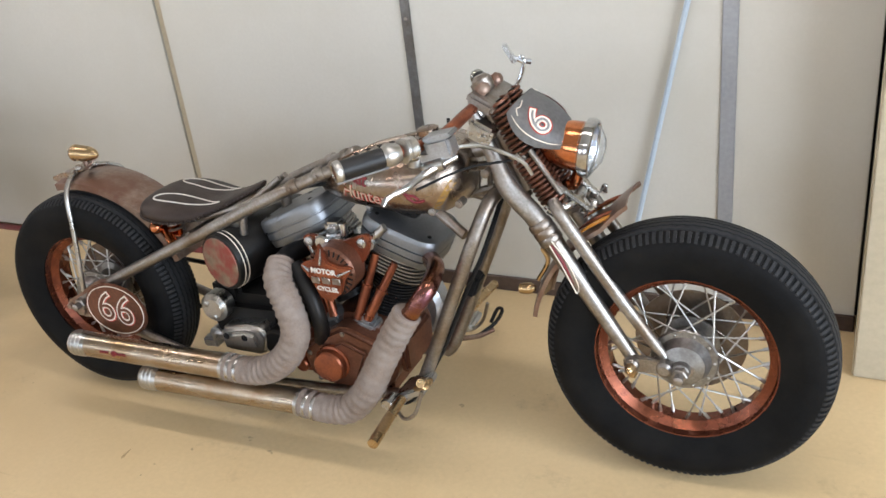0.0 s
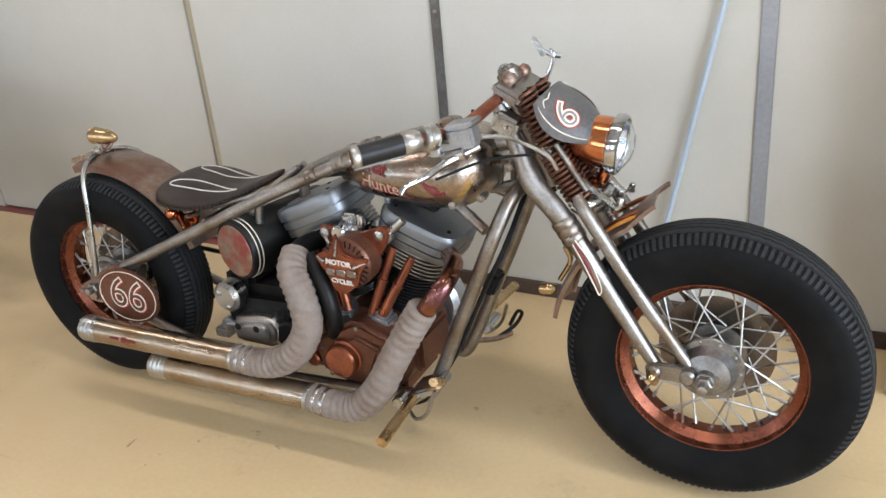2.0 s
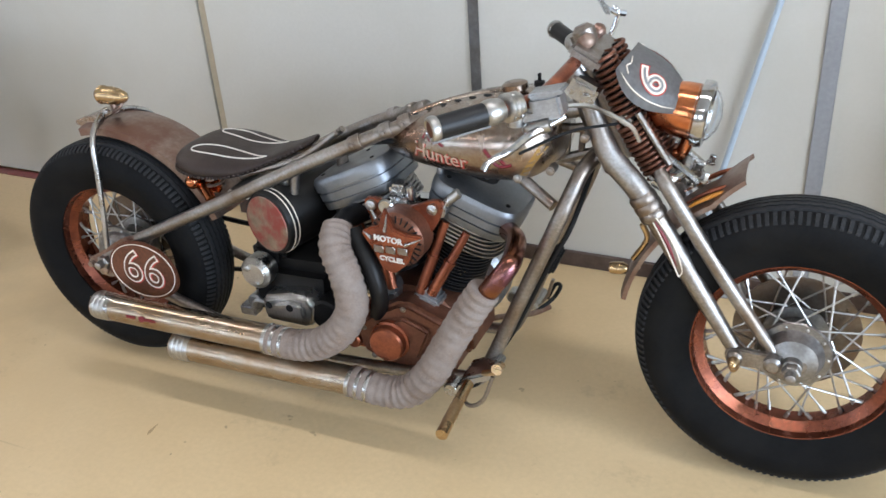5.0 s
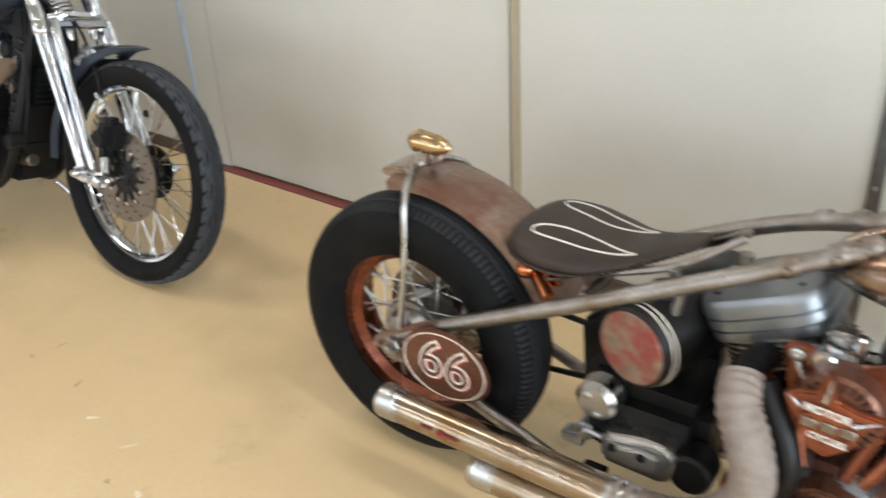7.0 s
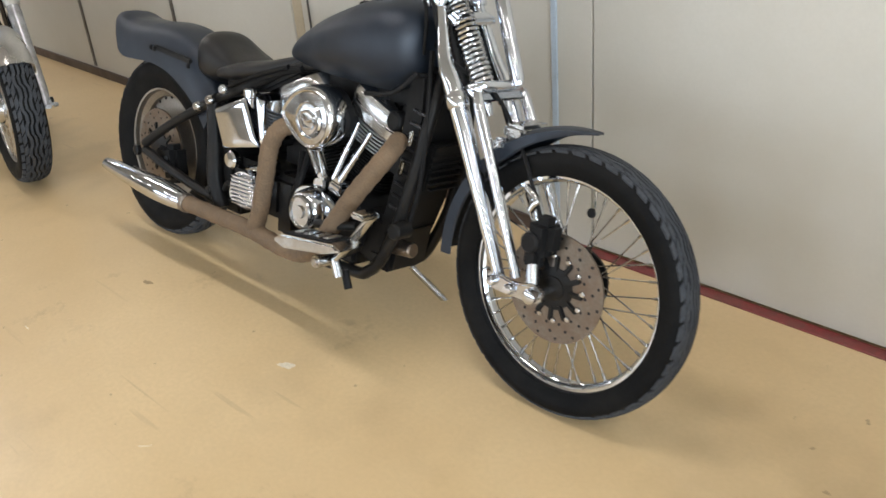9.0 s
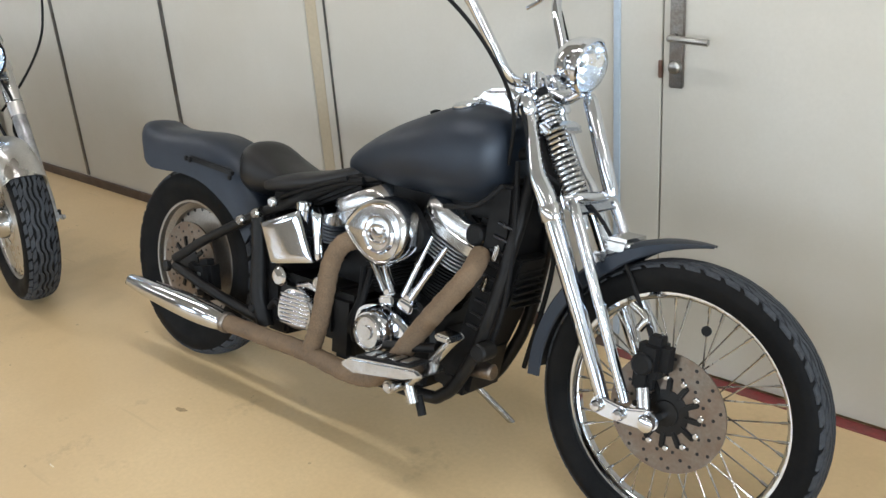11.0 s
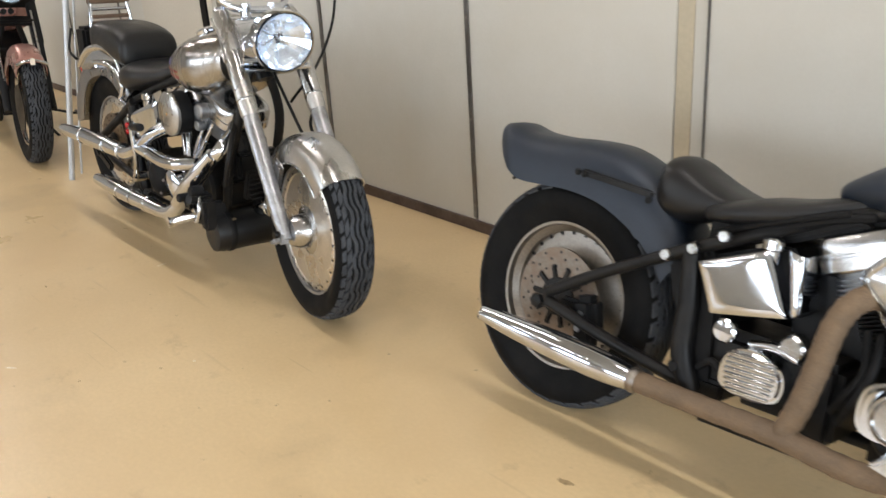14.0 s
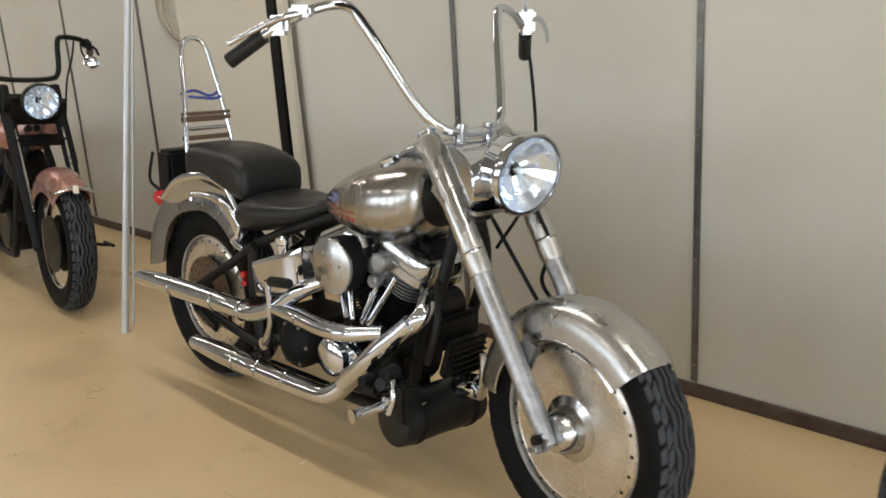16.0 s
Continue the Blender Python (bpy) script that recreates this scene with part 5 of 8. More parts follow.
for s in (-1, 1):
    part("yoke_clamp", merge(block(1.325, s * 0.085, 0.895, 0.06, 0.05, 0.045, 0.008, Matrix.Rotation(radians(28), 4, "Y")), bolt((1.318, s * 0.11, 0.905), (0, s, 0), 0.008, 0.004), bolt((1.335, s * 0.11, 0.888), (0, s, 0), 0.008, 0.004)), "steel_clean", fork)
    part("spring_cap", lathe([(0.014, 0), (0.02, 0.008), (0.02, 0.018), (0.012, 0.028)], (1.325, s * 0.042, 0.968), (-0.58, 0, 0.8), 14), "rusty", fork)
    part("shackle", merge(tube([(1.475, s * 0.05, 0.76), (1.55, s * 0.045, 0.70)], 0.009, 8, False), bolt((1.56, s * 0.05, 0.705), (0.3, 0, 1), 0.008, 0.02), bolt((1.535, s * 0.04, 0.69), (0.3, 0, 1), 0.008, 0.02)), "steel_clean", fork)

# front fender
ff = part("front_fender", mudguard(1.766, 0.345, 0.37, 168, 108, 0.15, 0.004, 0.14, 0.01, 30, flare=0.03), "rusty", bike, "short patina steel front fender with orange flames")
for z0, mname in ((0, "amber"), (0.014, "copper")):
    for s in (-1, 1):
        part("flame_stripe", tube([(1.766 + (0.383 + z0 * 0.5) * math.cos(radians(a)), s * (0.062 - z0), 0.345 + (0.383 + z0 * 0.35) * math.sin(radians(a))) for a in (112, 118, 124, 131)], [0.002, 0.005, 0.004, 0.001], 8), mname, ff)
part("fender_stay", merge(tube([(1.43, -0.085, 0.53), (1.46, -0.095, 0.585), (1.45, -0.1, 0.62)], 0.006, 8), lathe([(0.012, -0.018), (0.014, -0.01), (0.014, 0.01), (0.008, 0.02)], (1.40, -0.088, 0.505), (1, 0, 0.1), 12)), "brass", ff)

# headlamp and number nacelle
hl = part("headlamp", lathe([(0.01, -0.1), (0.032, -0.095), (0.05, -0.07), (0.057, -0.03), (0.058, 0.0), (0.056, 0.001), (0.045, -0.035), (0.012, -0.055)], (1.533, 0, 0.852), (0.985, 0, -0.17), 36), "copper_bright", bike, "copper headlamp bucket")
part("trim_ring", lathe([(0.058, -0.004), (0.067, 0.0), (0.069, 0.012), (0.066, 0.022), (0.06, 0.024), (0.0575, 0.018), (0.0575, -0.004), (0.058, -0.006)], (1.533, 0, 0.852), (0.985, 0, -0.17), 36), "chrome_worn", hl)
lamp_face(hl, (1.533, 0, 0.852), (0.985, 0, -0.17), 0.056, 0.018)
hl.matrix_basis = Matrix.Translation((0.002, 0, -0.02))
part("lamp_post", tube([(1.52, 0, 0.80), (1.505, 0, 0.765), (1.49, 0, 0.76)], 0.014, 10), "copper_bright", hl)


def shield(f, u, lift=0.0):
    """A point of the shield: f runs down the ridge towards the lamp, u from side to side."""
    ridge = Vector((1.405, 0, 0.962)).lerp(Vector((1.518, 0, 0.866)), f) + Vector((0.01, 0, 0.01)) * math.sin(math.pi * f)
    half = 0.072 + 0.042 * math.sin(math.pi * min(1, 0.12 + 0.72 * f)) - 0.044 * f * f
    deep = 0.034 + 0.04 * math.sin(math.pi * f ** 0.9)
    ang = u * 1.45
    p = ridge + Vector((0, half * math.sin(ang), 0)) + Vector((-0.62, 0, -0.78)) * deep * (1 - math.cos(ang))
    return p + Vector((0.5 * math.cos(ang), math.sin(ang), 0.7 * math.cos(ang))) * lift


nac = bmesh.new()
verts = [[nac.verts.new(shield(i / 12, -1 + k / 10)) for k in range(21)] for i in range(13)]
for i in range(12):
    for k in range(20):
        nac.faces.new((verts[i][k], verts[i][k + 1], verts[i + 1][k + 1], verts[i + 1][k]))
nac_tree = tree_of(nac)
bmesh.ops.solidify(nac, geom=nac.faces[:], thickness=0.004)
ncl = part("number_nacelle", nac, "grey_paint", bike, "grey painted headlamp shield with a cream racing number")
for s in (-1, 1):
    nrm = Vector((0.35, s * 0.8, 0.5)).normalized()
    mid = shield(0.46, s * 0.5)
    for sz, lift, m_, bold in ((0.088, 0.002, "red", 0.0055), (0.088, 0.0026, "cream", 0.0028), (0.088, 0.0032, "grey_paint", -0.0014)):
        part("racing_number", lay(letters("6", sz, mid + nrm * 0.1, nrm, (-0.75, 0, 1), 0.0, bold), nac_tree, -nrm, lift), m_, ncl)
    part("pinstripe", tube([shield(f, s * (0.83 - 0.25 * max(0, f - 0.8)), 0.001) for f in (0.08, 0.2, 0.32, 0.44, 0.56, 0.68, 0.8, 0.92)], [0.0006, 0.0016, 0.0018, 0.0018, 0.0016, 0.0015, 0.0012, 0.0005], 6), "cream", ncl)
    part("pinstripe", tube([shield(f, s * u, 0.001) for f, u in ((0.06, 0.35), (0.1, 0.5), (0.08, 0.62), (0.16, 0.7))], 0.0014, 6), "cream", ncl)

# handlebar and controls
hb = part("handlebar", tube([(1.156, -0.45, 0.926), (1.235, -0.365, 0.935), (1.28, -0.24, 0.925), (1.302, -0.08, 0.945), (1.302, 0.08, 0.945), (1.255, 0.24, 0.89), (1.185, 0.38, 0.862), (1.105, 0.455, 0.88)], 0.0135, 14), "copper", bike, "copper-painted handlebar with leather grips")
for (a, b) in (((1.156, -0.45, 0.926), (1.232, -0.37, 0.934)), ((1.105, 0.455, 0.88), (1.172, 0.39, 0.864))):
    a, b = Vector(a), Vector(b)
    g = part("grip", tube([a, a.lerp(b, 0.1), b], 0.021, 18, False), "vinyl", hb, "black stitched grip")
    part("grip_end", lathe([(0.0145, 0.012), (0.015, -0.006), (0.018, -0.008), (0.022, -0.006), (0.0235, 0.0), (0.023, 0.006), (0.021, 0.009)], a, b - a, 24), "steel_clean", hb, "bright steel end ring")
    part("bar_bore", lathe([(0.0142, -0.0055), (0.0142, 0.01), (0.001, 0.012)], a, b - a, 20), "copper_dark", hb)
    part("grip_end", lathe([(0.021, -0.012), (0.024, -0.006), (0.024, 0.006), (0.021, 0.02), (0.017, 0.026)], b, b - a, 20), "steel_clean", hb)
    part("stitching", tube([a + Vector((0.004, -0.012, -0.021)), b + Vector((0.004, -0.012, -0.021))], 0.0022, 6, False), "grey_paint", g)
part("throttle_collar", lathe([(0.02, -0.01), (0.027, -0.006), (0.027, 0.0), (0.023, 0.004), (0.027, 0.008), (0.027, 0.02), (0.02, 0.026)], (1.253, -0.335, 0.933), (0.5, 0.86, -0.06), 18), "steel_clean", hb)
part("brake_reservoir", merge(block(1.312, -0.285, 0.925, 0.06, 0.045, 0.045, 0.006, Matrix.Rotation(radians(-12), 4, "Y")), block(1.312, -0.285, 0.952, 0.064, 0.05, 0.01, 0.003, Matrix.Rotation(radians(-12), 4, "Y")), block(1.285, -0.29, 0.905, 0.05, 0.03, 0.03, 0.006)), "alu", hb)
part("brake_lever", tube([(1.335, -0.27, 0.90), (1.29, -0.33, 0.882), (1.27, -0.38, 0.87), (1.245, -0.42, 0.862), (1.238, -0.435, 0.85)], [0.009, 0.008, 0.007, 0.006, 0.007], 10), "chrome_worn", hb)
part("lever_perch", merge(tube([(1.30, -0.24, 0.90), (1.28, -0.30, 0.885), (1.32, -0.30, 0.895)], 0.014, 10), lathe([(0.016, -0.012), (0.016, 0.012)], (1.255, -0.3, 0.9), "z", 14)), "steel_clean", hb)
part("cable", tube([(1.32, -0.26, 0.915), (1.36, -0.2, 0.90), (1.39, -0.14, 0.865), (1.425, -0.115, 0.835), (1.44, -0.1, 0.8)], 0.0045, 8), "steel_clean", hb)
part("cable", tube([(1.28, -0.36, 0.858), (1.34, -0.24, 0.862), (1.4, -0.12, 0.84)], 0.003, 8), "black_matt", hb)
for s in (-1, 1):
    part("riser", tube([(1.312, s * 0.06, 0.925), (1.302, s * 0.06, 0.95)], 0.018, 14, False), "steel_clean", hb)
part("clutch_lever", tube([(1.23, 0.28, 0.90), (1.18, 0.37, 0.88), (1.13, 0.45, 0.885)], 0.007, 10), "chrome_worn", hb)
mi = part("mirror", merge(tube([(1.25, 0.28, 0.9), (1.278, 0.295, 0.945), (1.292, 0.3, 0.99), (1.28, 0.3, 1.004)], 0.006, 10), tube([(1.292, 0.3, 0.986), (1.262, 0.29, 1.006)], 0.006, 8, False), tube([(1.285, 0.3, 0.991), (1.307, 0.31, 0.986)], 0.008, 8, False)), "chrome", bike, "chrome bar mirror")
part("mirror_plate", block(1.257, 0.29, 1.014, 0.012, 0.085, 0.06, 0.005, Matrix.Rotation(radians(-30), 4, "Y") @ Matrix.Rotation(radians(20), 4, "Z")), "steel_clean", mi)
mi.matrix_basis = Matrix.Translation((0.01, 0, -0.03))

# foot controls and stand
for s in (-1, 1):
    fc = part("foot_bracket", merge(block(1.105, s * 0.165, 0.235, 0.09, 0.09, 0.022, 0.006, Matrix.Rotation(radians(-24), 4, "Y")), tube([(1.09, s * 0.13, 0.22), (1.08, s * 0.24, 0.222)], 0.013, 10, False), disc_y(0.018, s * 0.2, s * 0.24, 1.05, 0.215, 0.004, 16)), "steel_clean", bike)
    part("foot_peg", tube([(1.095, s * 0.235, 0.24), (1.1, s * 0.33, 0.238), (1.106, s * 0.42, 0.236)], [0.012, 0.0135, 0.0135], 14), "brass", fc, "worn brass foot peg")
    if s < 0:
        part("pedal", merge(tube([(1.12, s * 0.2, 0.25), (1.16, s * 0.22, 0.275), (1.17, s * 0.24, 0.29)], 0.008, 10), tube([(1.165, s * 0.21, 0.285), (1.19, s * 0.3, 0.34)], 0.011, 12, False)), "brass", fc)
    part("pedal_rod", tube([(1.05, s * 0.2, 0.19), (1.09, s * 0.23, 0.175), (1.13, s * 0.24, 0.205), (1.155, s * 0.235, 0.27)], 0.005, 8), "steel", fc)
part("kickstand", tube([(0.95, 0.12, 0.165), (1.0, 0.25, 0.12), (1.05, 0.36, 0.075), (1.085, 0.42, 0.07)], 0.0085, 10), "rusty", bike)
part("stand_foot", tube([(1.05, 0.37, 0.07), (1.09, 0.43, 0.09), (1.11, 0.45, 0.125), (1.095, 0.45, 0.13), (1.075, 0.43, 0.09)], 0.006, 8), "black", bike)
part("brake_hose", tube([(1.33, 0.04, 0.74), (1.30, -0.085, 0.6), (1.25, -0.095, 0.5), (1.17, -0.095, 0.33), (1.12, -0.1, 0.24)], 0.006, 8), "black_matt", bike)
part("regulator", block(1.235, -0.02, 0.47, 0.03, 0.05, 0.06, 0.006, Matrix.Rotation(radians(24), 4, "Y")), "black_matt", bike)
part("wiring", tube([(0.72, -0.06, 0.70), (0.8, -0.075, 0.735), (0.9, -0.06, 0.745), (1.0, -0.06, 0.735)], 0.006, 8), "black_matt", bike)
part("wiring", tube([(0.98, -0.09, 0.17), (1.03, -0.15, 0.16), (1.09, -0.16, 0.19), (1.1, -0.14, 0.24)], 0.004, 8), "black_matt", bike)


# the body sits a little lower and nose-up on its wheels
SIT = Matrix.Translation((-0.0204, 0.0552, -0.0503)) @ Matrix.Rotation(radians(-0.54), 4, "Z") @ Matrix.Rotation(radians(-1.17), 4, "Y")
for ob in bike.children:
    if "wheel" not in ob.name:
        ob.matrix_basis = SIT @ ob.matrix_basis


# ---- slate-blue springer motorcycle ----
bike = thing("motorcycle", stand(-5.2054, 2.0682, 2.08, 13.6) @ Matrix.Scale(0.978, 4), "slate-blue springer motorcycle with chrome fork and brown-wrapped exhaust", "motorcycle", "parked motorcycles")


def block_tread(R, w, rim, rows):
    """The tread of a road tyre: snaking ribs and stepped side blocks."""
    ty = wave_rib(R - 0.005, w, rim, 0, w * 0.035, 0.0045, rows // 2, w * 0.035)
    for s in (-1, 1):
        ty = merge(ty, wave_rib(R - 0.005, w, rim, s * w * 0.14, w * 0.05, 0.0045, rows // 2, w * 0.035))
        ty = merge(ty, lugs(R - 0.005, w, rim, s * w * 0.225, s * w * 0.33, rows, 2 * math.pi / rows * 0.8, 0.0045, s * 0.07))
        ty = merge(ty, lugs(R - 0.005, w, rim, s * w * 0.35, s * w * 0.43, rows, 2 * math.pi / rows * 0.7, 0.004, s * 0.03))
    return ty


def drilled_disc(r0, r1, y, thick, holes, wheel, name="brake_disc", material="disc"):
    d = part(name, lathe([(r0, y - thick / 2), (r1, y - thick / 2), (r1, y + thick / 2), (r0, y + thick / 2)], axis=Vector((0, 1, 0)), segs=56), material, wheel, "worn drilled steel brake disc")
    hs = bmesh.new()
    for k in range(holes):
        for j, rr in enumerate((0.25, 0.55, 0.82)):
            a = 2 * math.pi * (k + 0.33 * j) / holes
            r = r0 + (r1 - r0) * rr
            hs = merge(hs, lathe([(0.0042, -thick / 2 - 0.0008), (0.0042, thick / 2 + 0.0008)], (r * math.cos(a), y, r * math.sin(a)), Vector((0, 1, 0)), 8))
    part("disc_hole", hs, "dark", d, kind="stuff")
    return d


# front wheel: laced chrome rim
FW = part("front_wheel", rim_bm(0.278, 0.054, 80, 0.5), "chrome", bike, "narrow laced chrome wheel")
FW.matrix_basis = Matrix.Translation((1.77, 0, 0.346))
part("tyre", tyre_bm(0.345, 0.098, 0.284, 80), "rubber", FW, "narrow black tyre with blocky tread", angle=30)
part("tread", block_tread(0.35, 0.098, 0.284, 44), "tread", FW, angle=30)
part("hub", lathe([(0.012, -0.07), (0.03, -0.066), (0.036, -0.04), (0.05, -0.036), (0.05, -0.03), (0.032, -0.02), (0.03, 0.02), (0.05, 0.03), (0.056, 0.04), (0.05, 0.06), (0.02, 0.07)], axis=Vector((0, 1, 0)), segs=28), "black", FW)
drilled_disc(0.075, 0.142, -0.055, 0.005, 15, FW)
for k in range(12):
    a = 2 * math.pi * k / 12
    part("carrier_arm", block(0.064 * math.cos(a), -0.058, 0.064 * math.sin(a), 0.042, 0.01, 0.014, 0.003, Matrix.Rotation(-a, 4, "Y")), "black", FW)
    part("rivet", disc_y(0.0075, -0.052, -0.063, 0.083 * math.cos(a + 0.12), 0.083 * math.sin(a + 0.12), 0.002, 10), "chrome_worn", FW)
part("disc_carrier", lathe([(0.02, -0.062), (0.055, -0.06), (0.055, -0.05), (0.02, -0.048)], axis=Vector((0, 1, 0)), segs=24), "black", FW)
part("left_disc", lathe([(0.06, 0.05), (0.085, 0.05), (0.085, 0.058), (0.06, 0.058)], axis=Vector((0, 1, 0)), segs=32), "black", FW)
spokes(FW, 0.264, 0.046, 0.034, 40, "chrome_worn", 0.002)
part("axle", merge(lathe([(0.011, -0.15), (0.011, 0.15)], axis=Vector((0, 1, 0)), segs=14), lathe([(0.018, -0.15), (0.018, -0.165), (0.013, -0.168)], axis=Vector((0, 1, 0)), segs=18)), "chrome", FW)
part("reflector", disc_y(0.012, -0.012, -0.02, 0.05, 0.2, 0.002, 16), "black_matt", FW)

# rear wheel: drilled disc wheel
RW = part("rear_wheel", merge(rim_bm(0.218, 0.1, 64), lathe([(0.2, 0.0), (0.1, -0.005), (0.05, -0.03), (0.05, 0.03), (0.1, 0.02), (0.2, 0.03)], axis=Vector((0, 1, 0)), segs=48)), "wheel_grey", bike, "solid grey aluminium disc wheel")
RW.matrix_basis = Matrix.Translation((-0.022, 0, 0.332))
part("tyre", tyre_bm(0.331, 0.135, 0.224, 64), "rubber", RW, "black road tyre", angle=30)
part("tread", block_tread(0.336, 0.135, 0.224, 36), "tread", RW, angle=30)
for k in range(26):
    a = 2 * math.pi * k / 26
    part("rim_hole", disc_y(0.006, 0.004, -0.0035, 0.18 * math.cos(a), 0.18 * math.sin(a), 0.001, 10), "dark", RW)
drilled_disc(0.07, 0.142, -0.062, 0.006, 14, RW)
part("disc_carrier", lathe([(0.03, -0.075), (0.055, -0.07), (0.06, -0.055), (0.03, -0.05)], axis=Vector((0, 1, 0)), segs=24), "black", RW)
for k in range(10):
    part("carrier_arm", block(0.07 * math.cos(2 * math.pi * k / 10), -0.066, 0.07 * math.sin(2 * math.pi * k / 10), 0.045, 0.008, 0.018, 0.004, Matrix.Rotation(-2 * math.pi * k / 10, 4, "Y")), "black", RW)
part("axle_nut", lathe([(0.02, -0.15), (0.02, -0.165), (0.012, -0.168)], axis=Vector((0, 1, 0)), segs=6), "black", RW)
part("rear_caliper", merge(block(0.105, -0.08, 0.30, 0.08, 0.07, 0.14, 0.02, Matrix.Rotation(radians(-10), 4, "Y")), block(0.06, -0.09, 0.33, 0.09, 0.03, 0.04, 0.01)), "black_matt", bike)
part("caliper_badge", block(0.1, -0.118, 0.30, 0.018, 0.004, 0.06, 0.004, Matrix.Rotation(radians(8), 4, "Y")), "alu", bike)

# frame
fr = bmesh.new()
for s in (-1, 1):
    fr = merge(fr, tube([(0.43, s * 0.13, 0.595), (0.35, s * 0.132, 0.552), (0.16, s * 0.135, 0.455), (0.0, s * 0.138, 0.36)], 0.016, 12))
    fr = merge(fr, tube([(0.0, s * 0.138, 0.335), (0.2, s * 0.135, 0.29), (0.44, s * 0.13, 0.25)], 0.017, 12))
    fr = merge(fr, tube([(0.408, s * 0.125, 0.59), (0.425, s * 0.13, 0.45), (0.43, s * 0.13, 0.33), (0.47, s * 0.13, 0.235)], [0.024, 0.026, 0.03, 0.026], 12))
    fr = merge(fr, tube([(0.40, s * 0.12, 0.58), (0.57, s * 0.1, 0.655), (0.75, s * 0.07, 0.735), (0.95, s * 0.04, 0.78), (1.3, s * 0.02, 0.88)], 0.017, 12))
    fr = merge(fr, tube([(1.325, s * 0.03, 0.82), (1.33, s * 0.075, 0.70), (1.28, s * 0.1, 0.44), (1.225, s * 0.1, 0.3), (1.16, s * 0.1, 0.215), (1.05, s * 0.1, 0.19), (0.5, s * 0.11, 0.18)], 0.018, 12))
fr = merge(fr, tube([(1.39, 0, 0.78), (1.315, 0, 0.96)], 0.032, 16, False), block(0.5, 0, 0.25, 0.1, 0.24, 0.05, 0.01))
fm = part("frame", fr, "black", bike, "black tubular frame")
for x, z in ((0.355, 0.556), (0.425, 0.588), (0.43, 0.29), (0.5, 0.635)):
    part("bolt", merge(lathe([(0.017, 0), (0.017, -0.01), (0.012, -0.018)], (x, -0.145, z), Vector((0, 1, 0)), 14)), "chrome_worn" if z > 0.5 else "black_matt", fm)
part("belt_guard", merge(tube([(0.06, 0.1, 0.46), (0.55, 0.12, 0.40)], 0.012, 8, False), disc_y(0.1, 0.07, 0.09, 0, 0.332, 0.004, 32)), "black", bike)

# engine
v_twin(bike, 1.0, 0.335, "chrome_worn", "rocker", "black_matt", "black", "chrome", "chrome", layers=False, shift=((-0.066, 0.0), (-0.006, 0.0)), big=0.85, lid=(0.12, 0.1, 0.0))
cc = part("cam_cover", merge(slab(rounded([(0.87, 0.335), (0.885, 0.40), (0.96, 0.425), (1.05, 0.40), (1.085, 0.36), (1.04, 0.315), (0.96, 0.29), (0.89, 0.295)], 5), -0.17, -0.11, 0.014, 3),
                             lathe([(0.068, 0), (0.062, -0.035), (0.055, -0.045)], (0.965, -0.155, 0.358), Vector((0, 1, 0)), 32)), "chrome", bike, "chrome cam cover")
part("points_cover", lathe([(0.05, 0), (0.05, -0.008), (0.044, -0.012), (0.042, -0.006), (0.02, -0.006), (0.018, -0.012), (0.001, -0.012)], (0.965, -0.2, 0.358), Vector((0, 1, 0)), 32), "chrome_worn", cc)
drop = rounded([(0.828, 0.625), (0.845, 0.657), (0.885, 0.695), (0.94, 0.718), (0.995, 0.718), (1.035, 0.692), (1.054, 0.64), (1.045, 0.588), (1.008, 0.55), (0.96, 0.537), (0.91, 0.552), (0.86, 0.587)], 5)


def drop_shell(levels, cx=0.962, cz=0.63):
    """A teardrop shell: its outline scaled and set forward, levels of (scale, y)."""
    return rings(bmesh.new(), [[Vector((cx + (x - cx) * s, y, cz + (z - cz) * s)) for x, z in drop] for s, y in levels])


ac = part("air_cleaner", drop_shell([(0.92, -0.115), (1.0, -0.12), (1.03, -0.13), (1.03, -0.155), (1.0, -0.172), (0.94, -0.184), (0.88, -0.189), (0.85, -0.188), (0.82, -0.185), (0.78, -0.186), (0.5, -0.193), (0.2, -0.196), (0.05, -0.1965)]), "chrome_worn", bike, "teardrop chrome air cleaner with an embossed mark")
part("emblem_ring", lathe([(0.046, -0.003), (0.05, -0.008), (0.054, -0.002)], (0.97, -0.19, 0.628), Vector((0, 1, 0)), 36), "chrome", ac)
part("emblem", merge(tube([(0.97 + 0.03 * math.cos(q), -0.1965, 0.628 + 0.024 * math.sin(q)) for q in (0.6, 1.3, 2.2, 3.2, 4.2, 5.2, 6.1)], 0.0045, 8), tube([(0.947, -0.1975, 0.64), (0.97, -0.198, 0.626), (0.995, -0.1975, 0.632)], 0.005, 8)), "chrome_worn", ac)
part("backing_plate", drop_shell([(0.9, -0.09), (0.97, -0.095), (0.97, -0.118)]), "black_matt", ac)
part("intake", merge(block(0.99, -0.06, 0.62, 0.1, 0.1, 0.08, 0.015), disc_y(0.05, -0.06, -0.13, 1.02, 0.63, 0.006)), "black_matt", bike)
part("battery_cover", bulged([(0.495, 0.446), (0.678, 0.485), (0.612, 0.628), (0.443, 0.56)], -0.148, -0.09, 0.004), "chrome", bike, "chrome battery cover")
part("oil_tank", bulged([(0.682, 0.484), (0.708, 0.506), (0.692, 0.628), (0.65, 0.64)], -0.132, 0.13, 0.012), "chrome", bike, "upright chrome oil tank")
part("battery_box", slab([(0.44, 0.44), (0.44, 0.57), (0.62, 0.64), (0.69, 0.62), (0.69, 0.48)], -0.1, 0.12, 0.01), "black_matt", bike)
